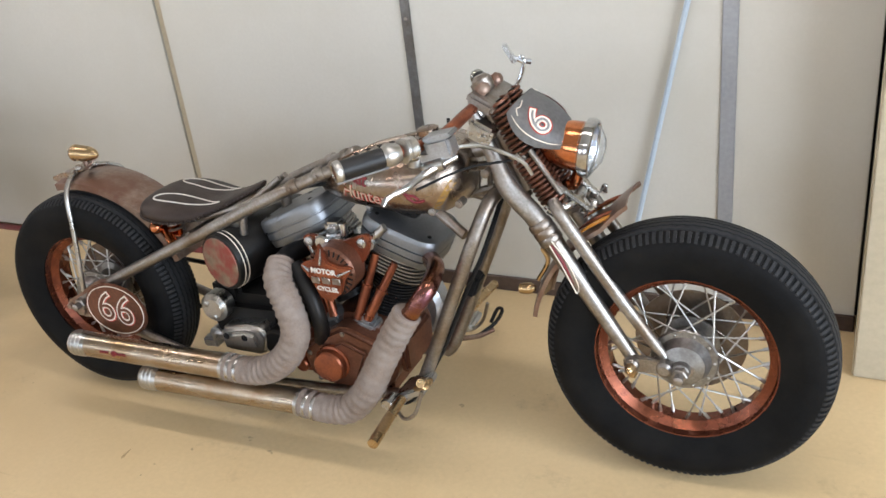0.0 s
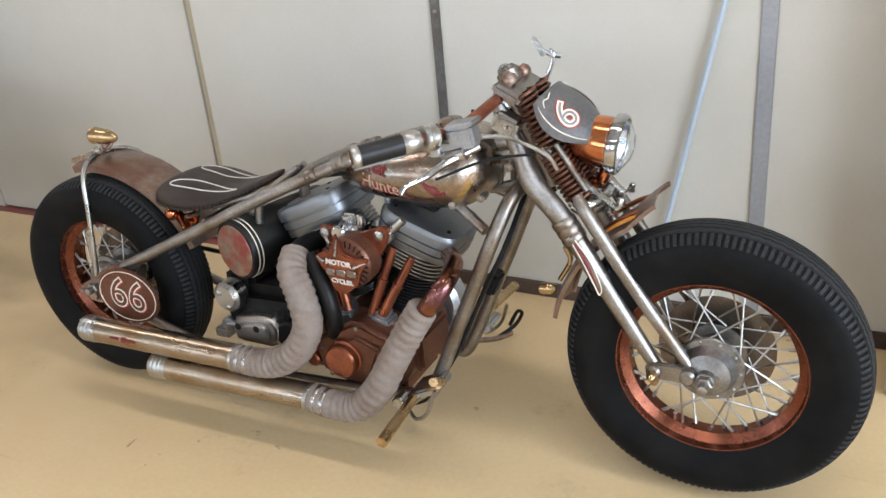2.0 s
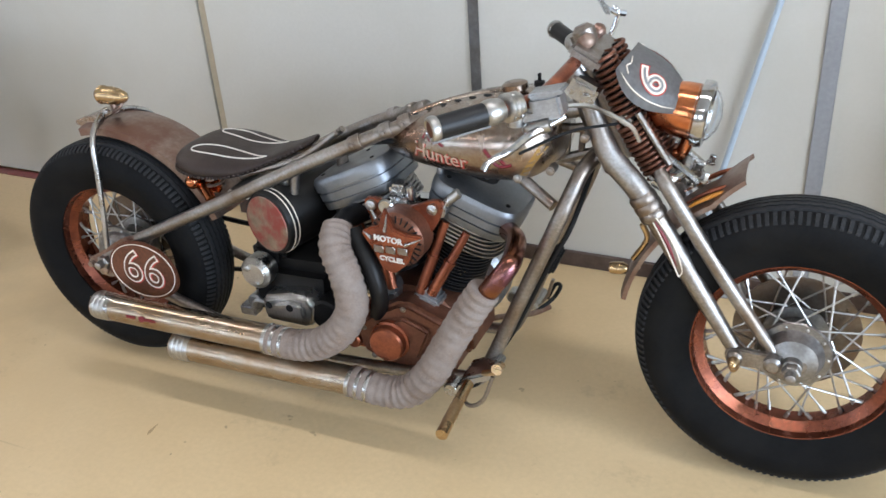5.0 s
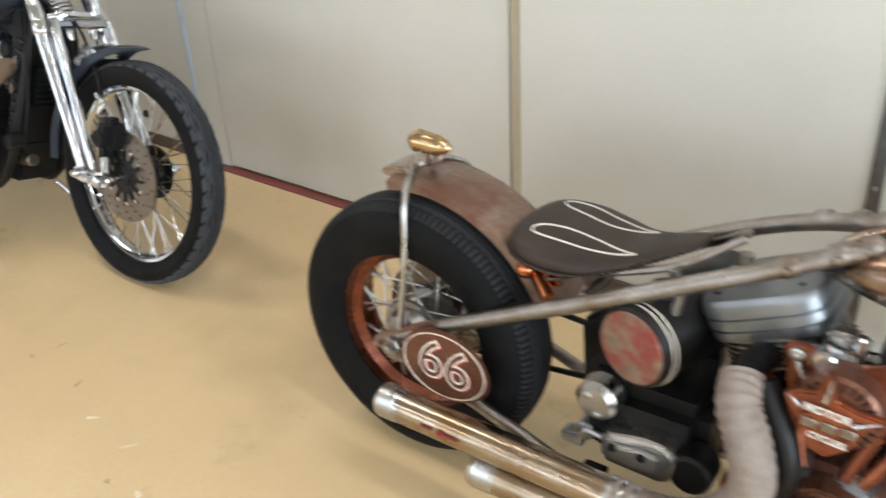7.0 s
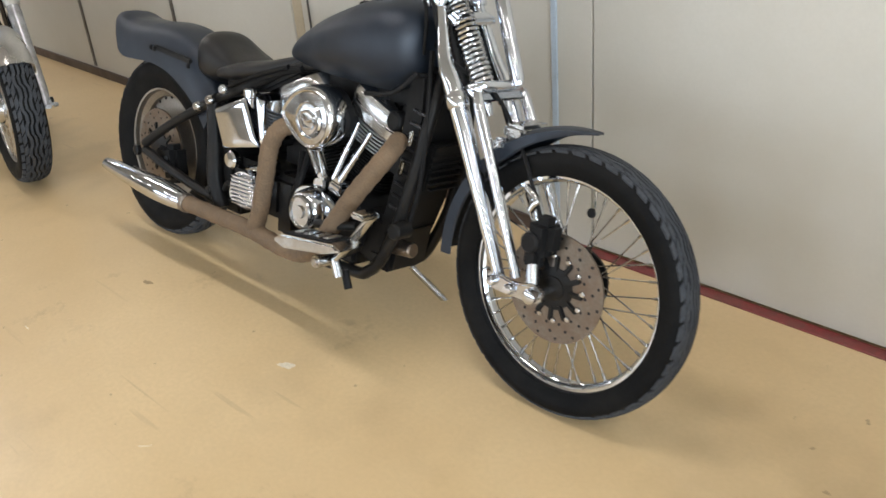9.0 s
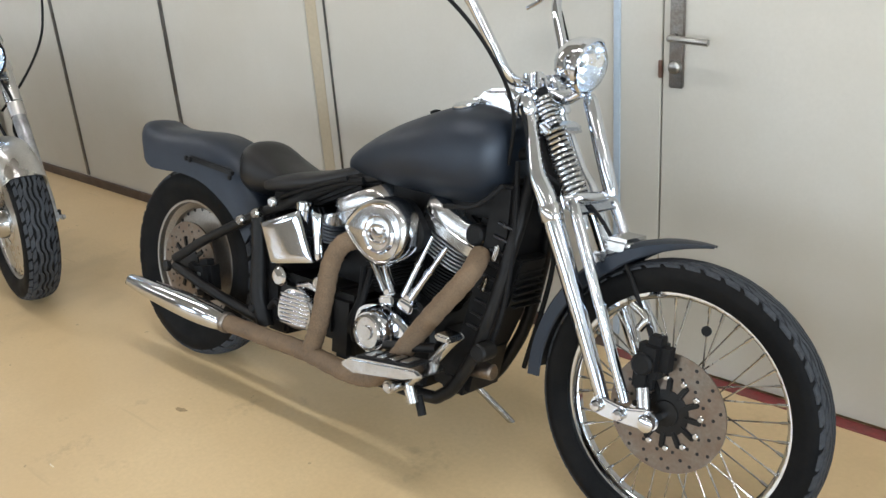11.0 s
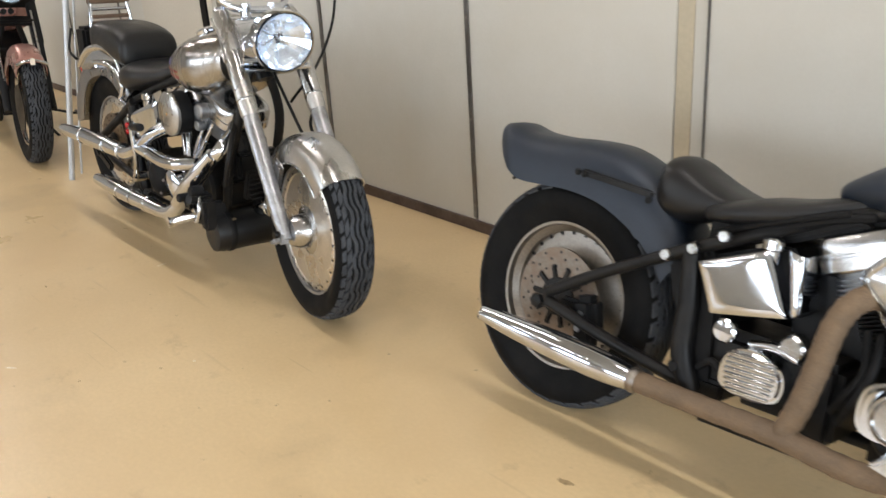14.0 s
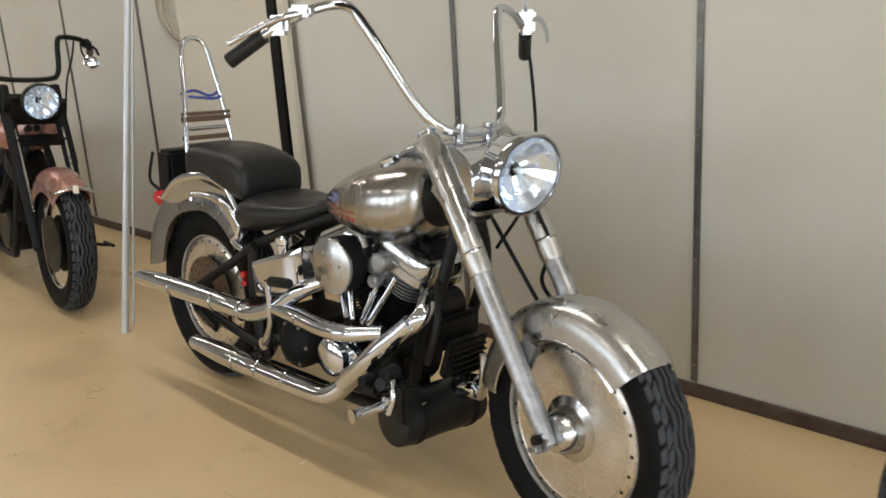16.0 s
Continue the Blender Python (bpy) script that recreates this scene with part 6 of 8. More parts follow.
part("inner_fender", slab([(0.335, 0.53), (0.45, 0.6), (0.50, 0.44), (0.52, 0.24), (0.405, 0.24), (0.385, 0.4)], -0.115, 0.12, 0.012), "black_matt", bike, "black inner fender and frame cover")
part("primary_case", merge(disc_y(0.135, 0.12, 0.2, 0.62, 0.33, 0.015, 36), disc_y(0.115, 0.12, 0.2, 1.02, 0.33, 0.015, 36), block(0.82, 0.16, 0.33, 0.4, 0.078, 0.22, 0.012), block(0.78, 0.05, 0.5, 0.3, 0.12, 0.2, 0.02)), "black", bike, "black primary case")
part("seat_pan", slab([(0.42, 0.6), (0.42, 0.665), (0.6, 0.71), (0.76, 0.755), (0.8, 0.72), (0.62, 0.64)], -0.085, 0.085, 0.01), "black_matt", bike)
part("tank_tunnel", slab([(0.74, 0.73), (1.28, 0.84), (1.29, 0.72), (1.16, 0.69), (0.84, 0.66)], -0.055, 0.055, 0.01), "black_matt", bike)
cooler = part("oil_cooler", slab([(1.255, 0.80), (1.315, 0.80), (1.315, 0.68), (1.27, 0.44), (1.21, 0.29), (1.16, 0.29), (1.21, 0.5)], -0.088, 0.088, 0.008), "black_matt", bike, "black oil cooler between the frame tubes")
for k in range(9):
    part("fin", block(1.236 + 0.0085 * k, -0.09, 0.42 + 0.035 * k, 0.05, 0.012, 0.008, 0.002, Matrix.Rotation(radians(14), 4, "Y"), 1), "fin_black", cooler)
for x, z in ((1.292, 0.63), (1.265, 0.545)):
    part("clip", block(x, -0.107, z, 0.014, 0.012, 0.045, 0.004, Matrix.Rotation(radians(15), 4, "Y")), "chrome_worn", cooler)
part("oil_filler", lathe([(0.021, 0), (0.021, 0.05), (0.026, 0.054), (0.026, 0.075), (0.02, 0.08)], (0.608, -0.122, 0.575), "z", 22), "chrome", bike)
part("chrome_cap", lathe([(0.026, 0), (0.03, -0.006), (0.03, -0.02), (0.024, -0.026), (0.001, -0.028)], (0.54, -0.13, 0.415), Vector((0, 1, 0)), 26), "chrome", bike)
gb = part("gearbox", merge(block(0.62, 0, 0.33, 0.28, 0.22, 0.16, 0.03), block(0.76, 0, 0.3, 0.1, 0.2, 0.2, 0.02)), "black", bike)
gc = part("ribbed_cover", slab(rounded([(0.55, 0.30), (0.558, 0.36), (0.6, 0.39), (0.665, 0.385), (0.705, 0.35), (0.70, 0.295), (0.65, 0.275), (0.585, 0.277)], 5), -0.165, -0.1, 0.01, 3), "chrome", gb, "ribbed chrome gearbox cover")
for k in range(8):
    z = 0.29 + k * 0.0125
    part("rib", block(0.628, -0.167, z, 0.125 - 0.004 * abs(k - 4), 0.009, 0.006, 0.002, Matrix.Rotation(radians(-2), 4, "Y"), 1), "chrome_worn", gc)
part("starter", merge(disc_y(0.03, -0.09, -0.14, 0.70, 0.42, 0.006), tube([(0.6, -0.12, 0.395), (0.66, -0.13, 0.408), (0.72, -0.13, 0.395)], 0.012, 10)), "chrome_worn", gb)
for p in ([(0.84, -0.1, 0.5), (0.86, -0.13, 0.42), (0.83, -0.13, 0.35), (0.8, -0.1, 0.3)], [(0.87, -0.1, 0.5), (0.88, -0.14, 0.42), (0.85, -0.14, 0.34), (0.82, -0.1, 0.28)], [(0.48, -0.13, 0.3), (0.52, -0.14, 0.33), (0.55, -0.13, 0.29)]):
    part("oil_hose", tube(p, 0.01, 8), "black_matt", bike)

# exhaust
def wrapped(name, pts, r=0.027):
    line = spline(pts, 12)
    return part(name, tube(line, [r + (0.0009 if (i // 2) % 2 else -0.0004) for i in range(len(line))], 18, False), "wrap_brown", bike, "exhaust pipe in brown heat wrap")


wrapped("exhaust_pipe", [(0.34, -0.19, 0.229), (0.55, -0.195, 0.233), (0.726, -0.2, 0.237), (0.896, -0.205, 0.226), (0.99, -0.205, 0.238), (1.05, -0.2, 0.282), (1.105, -0.195, 0.362), (1.185, -0.19, 0.47), (1.255, -0.165, 0.572), (1.235, -0.09, 0.615)])
wrapped("exhaust_branch", [(0.745, -0.2, 0.245), (0.77, -0.2, 0.32), (0.79, -0.2, 0.42), (0.808, -0.198, 0.52), (0.84, -0.18, 0.58), (0.885, -0.12, 0.59)])
mf = part("muffler", tube([(-0.19, -0.185, 0.246), (-0.175, -0.185, 0.246), (-0.05, -0.187, 0.242), (0.15, -0.19, 0.236), (0.27, -0.19, 0.232), (0.35, -0.19, 0.229)], [0.021, 0.024, 0.034, 0.042, 0.039, 0.029], 28, True, 6, bore=0.03), "chrome", bike, "slim tapered chrome muffler")
part("muffler_clamp", lathe([(0.03, -0.012), (0.033, -0.008), (0.033, 0.008), (0.03, 0.012)], (0.35, -0.19, 0.229), (1, 0, 0), 22), "steel", mf)

# body: tank, seat, fenders
tk = hull_body([(0.69, 0.758, 0.788, 0.02), (0.715, 0.75, 0.808, 0.055), (0.79, 0.742, 0.855, 0.1), (0.9, 0.735, 0.912, 0.14), (1.02, 0.73, 0.958, 0.165), (1.105, 0.728, 0.983, 0.173), (1.175, 0.732, 0.99, 0.17), (1.235, 0.75, 0.978, 0.145), (1.273, 0.785, 0.945, 0.095), (1.286, 0.83, 0.9, 0.025)], 44, 2.25, 6)
tree = tree_of(tk)
ft = part("fuel_tank", tk, "slate", bike, "satin slate-blue teardrop fuel tank")
part("fuel_cap", lathe([(0.03, -0.006), (0.036, 0.002), (0.036, 0.012), (0.028, 0.017), (0.001, 0.018)], (1.125, -0.06, 0.975), (-0.2, -0.25, 1), 28), "chrome", ft)
part("fuel_cap", lathe([(0.012, -0.006), (0.015, 0.008), (0.001, 0.012)], (1.0, -0.03, 0.948), (-0.3, 0, 1), 16), "black_matt", ft)
part("dash_console", merge(slab([(1.12, 0.965), (1.13, 1.0), (1.16, 1.03), (1.225, 1.035), (1.28, 0.98), (1.25, 0.95)], -0.035, 0.035, 0.012, 3), disc_y(0.012, -0.035, -0.045, 1.14, 0.995)), "chrome_worn", ft, "chrome dash console")
part("pillion_pad", hull_body([(0.245, 0.66, 0.72, 0.05), (0.258, 0.63, 0.775, 0.085), (0.282, 0.62, 0.789, 0.1), (0.32, 0.62, 0.784, 0.104), (0.375, 0.63, 0.757, 0.104), (0.43, 0.65, 0.732, 0.1), (0.48, 0.67, 0.715, 0.085), (0.505, 0.68, 0.705, 0.03)], 32, 2.6, 5), "vinyl", bike, "black vinyl seat hump")
part("seat", hull_body([(0.40, 0.66, 0.685, 0.06), (0.43, 0.65, 0.70, 0.13), (0.52, 0.66, 0.725, 0.145), (0.62, 0.682, 0.742, 0.125), (0.72, 0.715, 0.768, 0.09), (0.80, 0.752, 0.79, 0.06), (0.83, 0.772, 0.792, 0.02)], 32, 2.8, 5), "vinyl", bike, "low black vinyl solo seat")
part("seat_strap", block(0.275, -0.088, 0.735, 0.02, 0.006, 0.035, 0.003, Matrix.Rotation(radians(20), 4, "Y")), "vinyl", bike)


def tail_fender(stations, thick=0.006):
    """A deep fender swept along its ridge: stations of (x, z of the ridge, x, z of the lower edge, half width)."""
    cols = [[v.x for v in spline([(q, 0, 0) for q in c], 6)] for c in zip(*stations)]
    loops = []
    for x, z, xl, zl, w in zip(*cols):
        ring = []
        for inner in (0, 1):
            row = []
            for k in range(15):
                a = radians(-90 + 180 * k / 14)
                sa = math.copysign(abs(math.sin(a)) ** 0.62, math.sin(a))
                ca = abs(math.cos(a)) ** 0.75
                row.append(Vector((xl + (x - xl) * ca, sa * (w - inner * thick), zl + (z - zl) * ca - inner * thick * (ca > 0.05))))
            ring += row if not inner else row[::-1]
        loops.append(ring)
    return rings(bmesh.new(), loops)


rf = tail_fender([(-0.312, 0.793, -0.282, 0.70, 0.085), (-0.27, 0.798, -0.235, 0.664, 0.108), (-0.2, 0.782, -0.182, 0.645, 0.115), (-0.1, 0.78, -0.11, 0.645, 0.117), (0.0, 0.787, 0.0, 0.648, 0.117),
                  (0.1, 0.783, 0.10, 0.634, 0.117), (0.19, 0.755, 0.18, 0.602, 0.116), (0.26, 0.712, 0.245, 0.562, 0.114), (0.33, 0.63, 0.29, 0.52, 0.112), (0.375, 0.55, 0.325, 0.47, 0.108)])
rfo = part("rear_fender", rf, "slate", bike, "wide satin slate rear fender with a ducktail")
part("fender_strut", block(0.158, -0.121, 0.698, 0.23, 0.012, 0.02, 0.005, Matrix.Rotation(radians(5), 4, "Y")), "black", rfo, "black fender strut")
for x, z in ((0.035, 0.706), (0.055, 0.703), (0.265, 0.674)):
    part("bolt", bolt((x, -0.129, z), (0, -1, 0), 0.008, 0.006), "black_matt", rfo)
part("plate_bracket", merge(tube([(-0.2, -0.05, 0.69), (-0.235, -0.06, 0.65), (-0.25, -0.06, 0.635)], 0.006, 8), block(-0.22, -0.05, 0.675, 0.02, 0.05, 0.02, 0.004)), "black", rfo)
part("wiring", tube([(0.45, -0.11, 0.60), (0.6, -0.105, 0.675), (0.72, -0.09, 0.72), (0.8, -0.08, 0.74)], 0.011, 8), "black_matt", bike)
part("wiring", tube([(0.45, -0.1, 0.63), (0.6, -0.115, 0.69), (0.75, -0.095, 0.74)], 0.008, 8), "black_matt", bike)

# springer fork in chrome
fork = part("steering_stem", tube([(1.3, 0, 1.05), (1.42, 0, 0.76)], 0.022, 14, False), "chrome", bike, "chrome springer fork")
for s in (-1, 1):
    part("rear_leg", tube([(1.305, s * 0.07, 1.03), (1.34, s * 0.078, 0.95), (1.365, s * 0.09, 0.89), (1.385, s * 0.098, 0.84), (1.43, s * 0.102, 0.77), (1.53, s * 0.105, 0.565), (1.635, s * 0.108, 0.345)], [0.017, 0.018, 0.018, 0.022, 0.026, 0.022, 0.016], 18), "chrome", fork)
for s in (-1, 1):
    part("front_leg", tube([(1.49, s * 0.09, 0.785), (1.515, s * 0.098, 0.735), (1.6, s * 0.104, 0.555), (1.69, s * 0.11, 0.36)], [0.012, 0.0145, 0.0145, 0.012], 14), "chrome", fork)
    part("leg_collar", lathe([(0.028, -0.02), (0.03, -0.016), (0.03, 0.016), (0.028, 0.02)], (1.437, s * 0.102, 0.757), Vector((0.43, 0, -0.9)), 20), "chrome_worn", fork)
    part("rocker", slab(rounded([(1.615, 0.35), (1.64, 0.362), (1.70, 0.355), (1.76, 0.366), (1.785, 0.345), (1.77, 0.322), (1.7, 0.318), (1.63, 0.322)], 4), s * 0.125 - 0.009, s * 0.125 + 0.009, 0.004), "chrome", fork)
    for x, z in ((1.635, 0.342), (1.693, 0.338), (1.757, 0.345)):
        part("rocker_bolt", lathe([(0.014, 0), (0.014, s * 0.012), (0.01, s * 0.018), (0.001, s * 0.019)], (x, s * 0.132, z), Vector((0, 1, 0)), 16), "chrome", fork)
    part("yoke_clamp", lathe([(0.024, -0.025), (0.027, -0.02), (0.027, 0.02), (0.024, 0.025)], (1.318, s * 0.073, 1.0), Vector((0.42, 0, -0.9)), 18), "chrome", fork)
    part("spring_stud", lathe([(0.01, 0), (0.01, 0.035), (0.006, 0.04)], (1.33, s * 0.04, 1.035), (-0.45, 0, 0.9), 10), "chrome", fork)
    part("spring_nut", lathe([(0.012, 0), (0.012, -0.02), (0.008, -0.045)], (1.48, s * 0.04, 0.765), (-0.45, 0, 0.9), 10), "chrome", fork)
part("spring", coil((1.338, -0.04, 1.025), (1.375, -0.04, 0.955), 0.022, 0.0046, 7, 16, 8), "chrome_worn", fork, "bright coil spring")
part("spring", coil((1.378, -0.04, 0.95), (1.468, -0.04, 0.79), 0.0285, 0.005, 14, 16, 8), "chrome_worn", fork, "bright coil spring")
part("spring_rod", tube([(1.33, -0.04, 1.04), (1.475, -0.04, 0.775)], 0.018, 12, False), "black_matt", fork)
part("damper", tube([(1.418, 0.045, 1.035), (1.425, 0.045, 1.02), (1.505, 0.045, 0.82), (1.512, 0.045, 0.80)], [0.014, 0.019, 0.019, 0.016], 16, False), "chrome", fork, "chrome damper tube")
part("lower_yoke", merge(block(1.482, 0, 0.78, 0.06, 0.2, 0.03, 0.012, Matrix.Rotation(radians(27), 4, "Y")), tube([(1.46, -0.09, 0.79), (1.49, -0.06, 0.80), (1.5, 0, 0.80), (1.49, 0.06, 0.80), (1.46, 0.09, 0.79)], 0.013, 10)), "chrome", fork)
part("mid_yoke", block(1.376, 0, 0.952, 0.04, 0.16, 0.022, 0.008, Matrix.Rotation(radians(27), 4, "Y")), "chrome", fork)
part("upper_yoke", merge(block(1.315, 0, 1.035, 0.07, 0.18, 0.028, 0.01, Matrix.Rotation(radians(25), 4, "Y")), lathe([(0.022, 0), (0.026, 0.015), (0.016, 0.035)], (1.30, 0, 1.045), (-0.4, 0, 1), 18)), "chrome", fork)


def pointed_fender():
    """A narrow fender that runs out into a flat point."""
    bm = bmesh.new()
    loops = []
    for i in range(41):
        f = i / 40
        a = radians(182 - 98 * f)
        r = 0.374 + 0.018 * (max(0, f - 0.5) / 0.5) ** 1.5
        w = 0.064 * min(1, (1.02 - f) * 3.2) ** 0.7
        drop = 0.03 * min(1, (1.02 - f) * 2.5)
        sec = [(-1, r - drop)] + [(u, r + 0.016 * min(1, (1.02 - f) * 3) * (1 - abs(u) ** 2.4)) for u in (-1, -0.7, -0.35, 0, 0.35, 0.7, 1)] + [(1, r - drop)]
        sec += [(u * 0.94, q - 0.004) for u, q in sec[::-1]]
        loops.append([Vector((1.767 + q * math.cos(a), u * w, 0.347 + q * math.sin(a))) for u, q in sec])
    return rings(bm, loops)


ff = part("front_fender", pointed_fender(), "slate", bike, "satin slate front fender with a pointed tip")
part("fender_bracket", merge(block(1.555, -0.05, 0.665, 0.05, 0.03, 0.03, 0.008), block(1.59, 0, 0.70, 0.07, 0.12, 0.04, 0.01)), "chrome_worn", ff)
part("brake_caliper", merge(block(1.735, -0.075, 0.475, 0.075, 0.075, 0.1, 0.022), disc_y(0.026, -0.1, -0.125, 1.722, 0.462, 0.006), block(1.715, -0.08, 0.415, 0.05, 0.04, 0.06, 0.012)), "black_matt", bike, "black brake caliper")
part("caliper_link", tube([(1.72, -0.09, 0.40), (1.735, -0.1, 0.35)], 0.016, 10, False), "chrome_worn", bike)
part("caliper_fitting", tube([(1.69, -0.085, 0.53), (1.7, -0.08, 0.56), (1.66, -0.07, 0.58)], 0.01, 10), "chrome_worn", bike)
part("brake_hose", tube([(1.72, -0.08, 0.52), (1.68, -0.07, 0.58), (1.62, -0.05, 0.66), (1.5, -0.03, 0.78), (1.38, -0.09, 0.86), (1.32, -0.1, 1.0)], 0.005, 8), "black_matt", bike)
hl = part("headlamp", lathe([(0.01, -0.075), (0.03, -0.07), (0.05, -0.055), (0.063, -0.03), (0.066, 0.0), (0.07, 0.004), (0.07, 0.016), (0.064, 0.02), (0.062, 0.004), (0.048, -0.025), (0.015, -0.045)], (1.425, 0, 1.105), (0.98, 0, -0.18), 40), "chrome", bike, "round chrome headlamp")
lamp_face(hl, (1.425, 0, 1.105), (0.98, 0, -0.18), 0.061, 0.016)
part("lamp_mount", tube([(1.42, 0, 1.04), (1.38, 0, 1.02), (1.34, 0, 1.03)], 0.014, 10), "chrome", hl)
hb = part("handlebar", tube([(0.93, -0.40, 1.31), (1.05, -0.38, 1.34), (1.14, -0.30, 1.34), (1.2, -0.2, 1.25), (1.26, -0.16, 1.14), (1.30, -0.12, 1.06), (1.305, 0, 1.055), (1.30, 0.12, 1.06), (1.26, 0.16, 1.14), (1.2, 0.2, 1.25), (1.14, 0.30, 1.34), (1.05, 0.38, 1.34), (0.93, 0.40, 1.31)], 0.0135, 14), "chrome", bike, "tall chrome handlebar")
for s in (-1, 1):
    part("riser", tube([(1.312, s * 0.05, 1.03), (1.305, s * 0.05, 1.075)], 0.019, 14, False), "chrome", hb)
    part("grip", tube([(0.92, s * 0.402, 1.308), (1.03, s * 0.385, 1.336)], 0.019, 14, False), "vinyl", hb)
    part("lever", tube([(1.05, s * 0.36, 1.325), (1.02, s * 0.40, 1.29), (0.95, s * 0.43, 1.265)], 0.007, 8), "chrome", hb)
    part("cable", tube([(1.08, s * 0.35, 1.33), (1.2, s * 0.24, 1.22), (1.28, s * 0.17, 1.1), (1.3, s * 0.1, 0.98), (1.28, s * 0.07, 0.85)], 0.005, 8), "black_matt", hb)

# foot controls
fb = part("footboard", slab([(0.90, 0.262), (0.94, 0.29), (1.16, 0.318), (1.19, 0.305), (1.12, 0.28), (0.95, 0.25)], -0.30, -0.2, 0.006), "chrome_worn", bike, "chrome footboard with dark inlay")
fb.matrix_basis = Matrix.Translation((0.055, 0, 0.026))
part("footboard_inlay", block(1.045, -0.25, 0.3055, 0.19, 0.075, 0.006, 0.002, Matrix.Rotation(radians(-7), 4, "Y"), 1), "black_matt", fb)
for k in range(4):
    part("inlay_bar", block(0.985 + 0.04 * k, -0.25, 0.3022 + 0.005 * k, 0.024, 0.05, 0.004, 0.001, Matrix.Rotation(radians(-7), 4, "Y"), 1), "steel_clean", fb)
part("foot_peg", merge(disc_y(0.02, -0.17, -0.25, 1.09, 0.25, 0.004, 20), disc_y(0.013, -0.24, -0.255, 1.09, 0.25, 0.003, 16)), "chrome_worn", bike)
part("brake_pedal", merge(tube([(1.12, -0.2, 0.255), (1.19, -0.205, 0.33), (1.25, -0.205, 0.405), (1.28, -0.205, 0.43)], [0.012, 0.014, 0.014, 0.01], 10), block(1.265, -0.235, 0.43, 0.05, 0.06, 0.018, 0.006), tube([(1.12, -0.2, 0.255), (1.14, -0.2, 0.21)], 0.016, 10, False)), "chrome_worn", bike)
part("pedal_linkage", merge(tube([(1.02, -0.19, 0.335), (1.12, -0.195, 0.355), (1.2, -0.195, 0.375)], 0.013, 10), ball((1.24, -0.2, 0.40), 0.018), disc_y(0.024, -0.1, -0.16, 1.3, 0.38, 0.005, 18)), "black", bike)
part("rubber_stop", tube([(1.13, -0.17, 0.22), (1.15, -0.17, 0.17)], 0.012, 10, False), "black_matt", bike)
part("oil_filter", merge(disc_y(0.035, -0.06, 0.06, 1.19, 0.28, 0.006, 24), block(1.17, 0, 0.25, 0.07, 0.18, 0.06, 0.012)), "black", bike)
part("chrome_filter", lathe([(0.02, -0.04), (0.022, -0.036), (0.022, 0.04), (0.018, 0.045)], (1.245, -0.06, 0.3), (1, 0, 0.1), 24), "steel", bike)
rg = part("regulator", block(1.31, 0, 0.55, 0.03, 0.12, 0.14, 0.005, Matrix.Rotation(radians(14), 4, "Y")), "black_matt", bike)
for k in range(7):
    part("fin", block(1.328, 0, 0.49 + 0.018 * k, 0.016, 0.12, 0.005, 0.001, Matrix.Rotation(radians(14), 4, "Y"), 1), "black_matt", rg)
for p in ([(1.3, -0.06, 0.86), (1.33, -0.09, 0.7), (1.32, -0.09, 0.5), (1.28, -0.09, 0.35)], [(1.33, 0.05, 0.85), (1.36, 0.06, 0.6), (1.31, 0.05, 0.3)], [(1.29, -0.1, 0.80), (1.24, -0.14, 0.745), (1.15, -0.15, 0.73)]):
    part("cable", tube(p, 0.007, 8), "black_matt", bike)
part("kickstand", tube([(1.1, 0.14, 0.16), (1.2, 0.25, 0.02), (1.24, 0.3, -0.045), (1.3, 0.31, -0.05)], 0.01, 10), "chrome_worn", bike)
part("coil_cover", merge(block(1.2, 0, 0.6, 0.09, 0.14, 0.2, 0.02, Matrix.Rotation(radians(14), 4, "Y")), disc_y(0.028, -0.06, -0.1, 1.21, 0.66, 0.006, 20)), "black_matt", bike)
part("engine_mount", block(1.16, 0, 0.3, 0.14, 0.17, 0.16, 0.02, Matrix.Rotation(radians(10), 4, "Y")), "black", bike)


# ---- brushed-metal cruiser ----
bike = thing("motorcycle", stand(-7.963, 1.975, 0.4, 4.5) @ Matrix.Scale(1.02, 4), "brushed bare-metal cruiser motorcycle with tall handlebar and chrome exhausts", "motorcycle", "parked motorcycles")
STEER = Matrix.Translation((1.35, 0, 0)) @ Matrix.Rotation(radians(-9.8), 4, "Z") @ Matrix.Translation((-1.35, 0, 0))


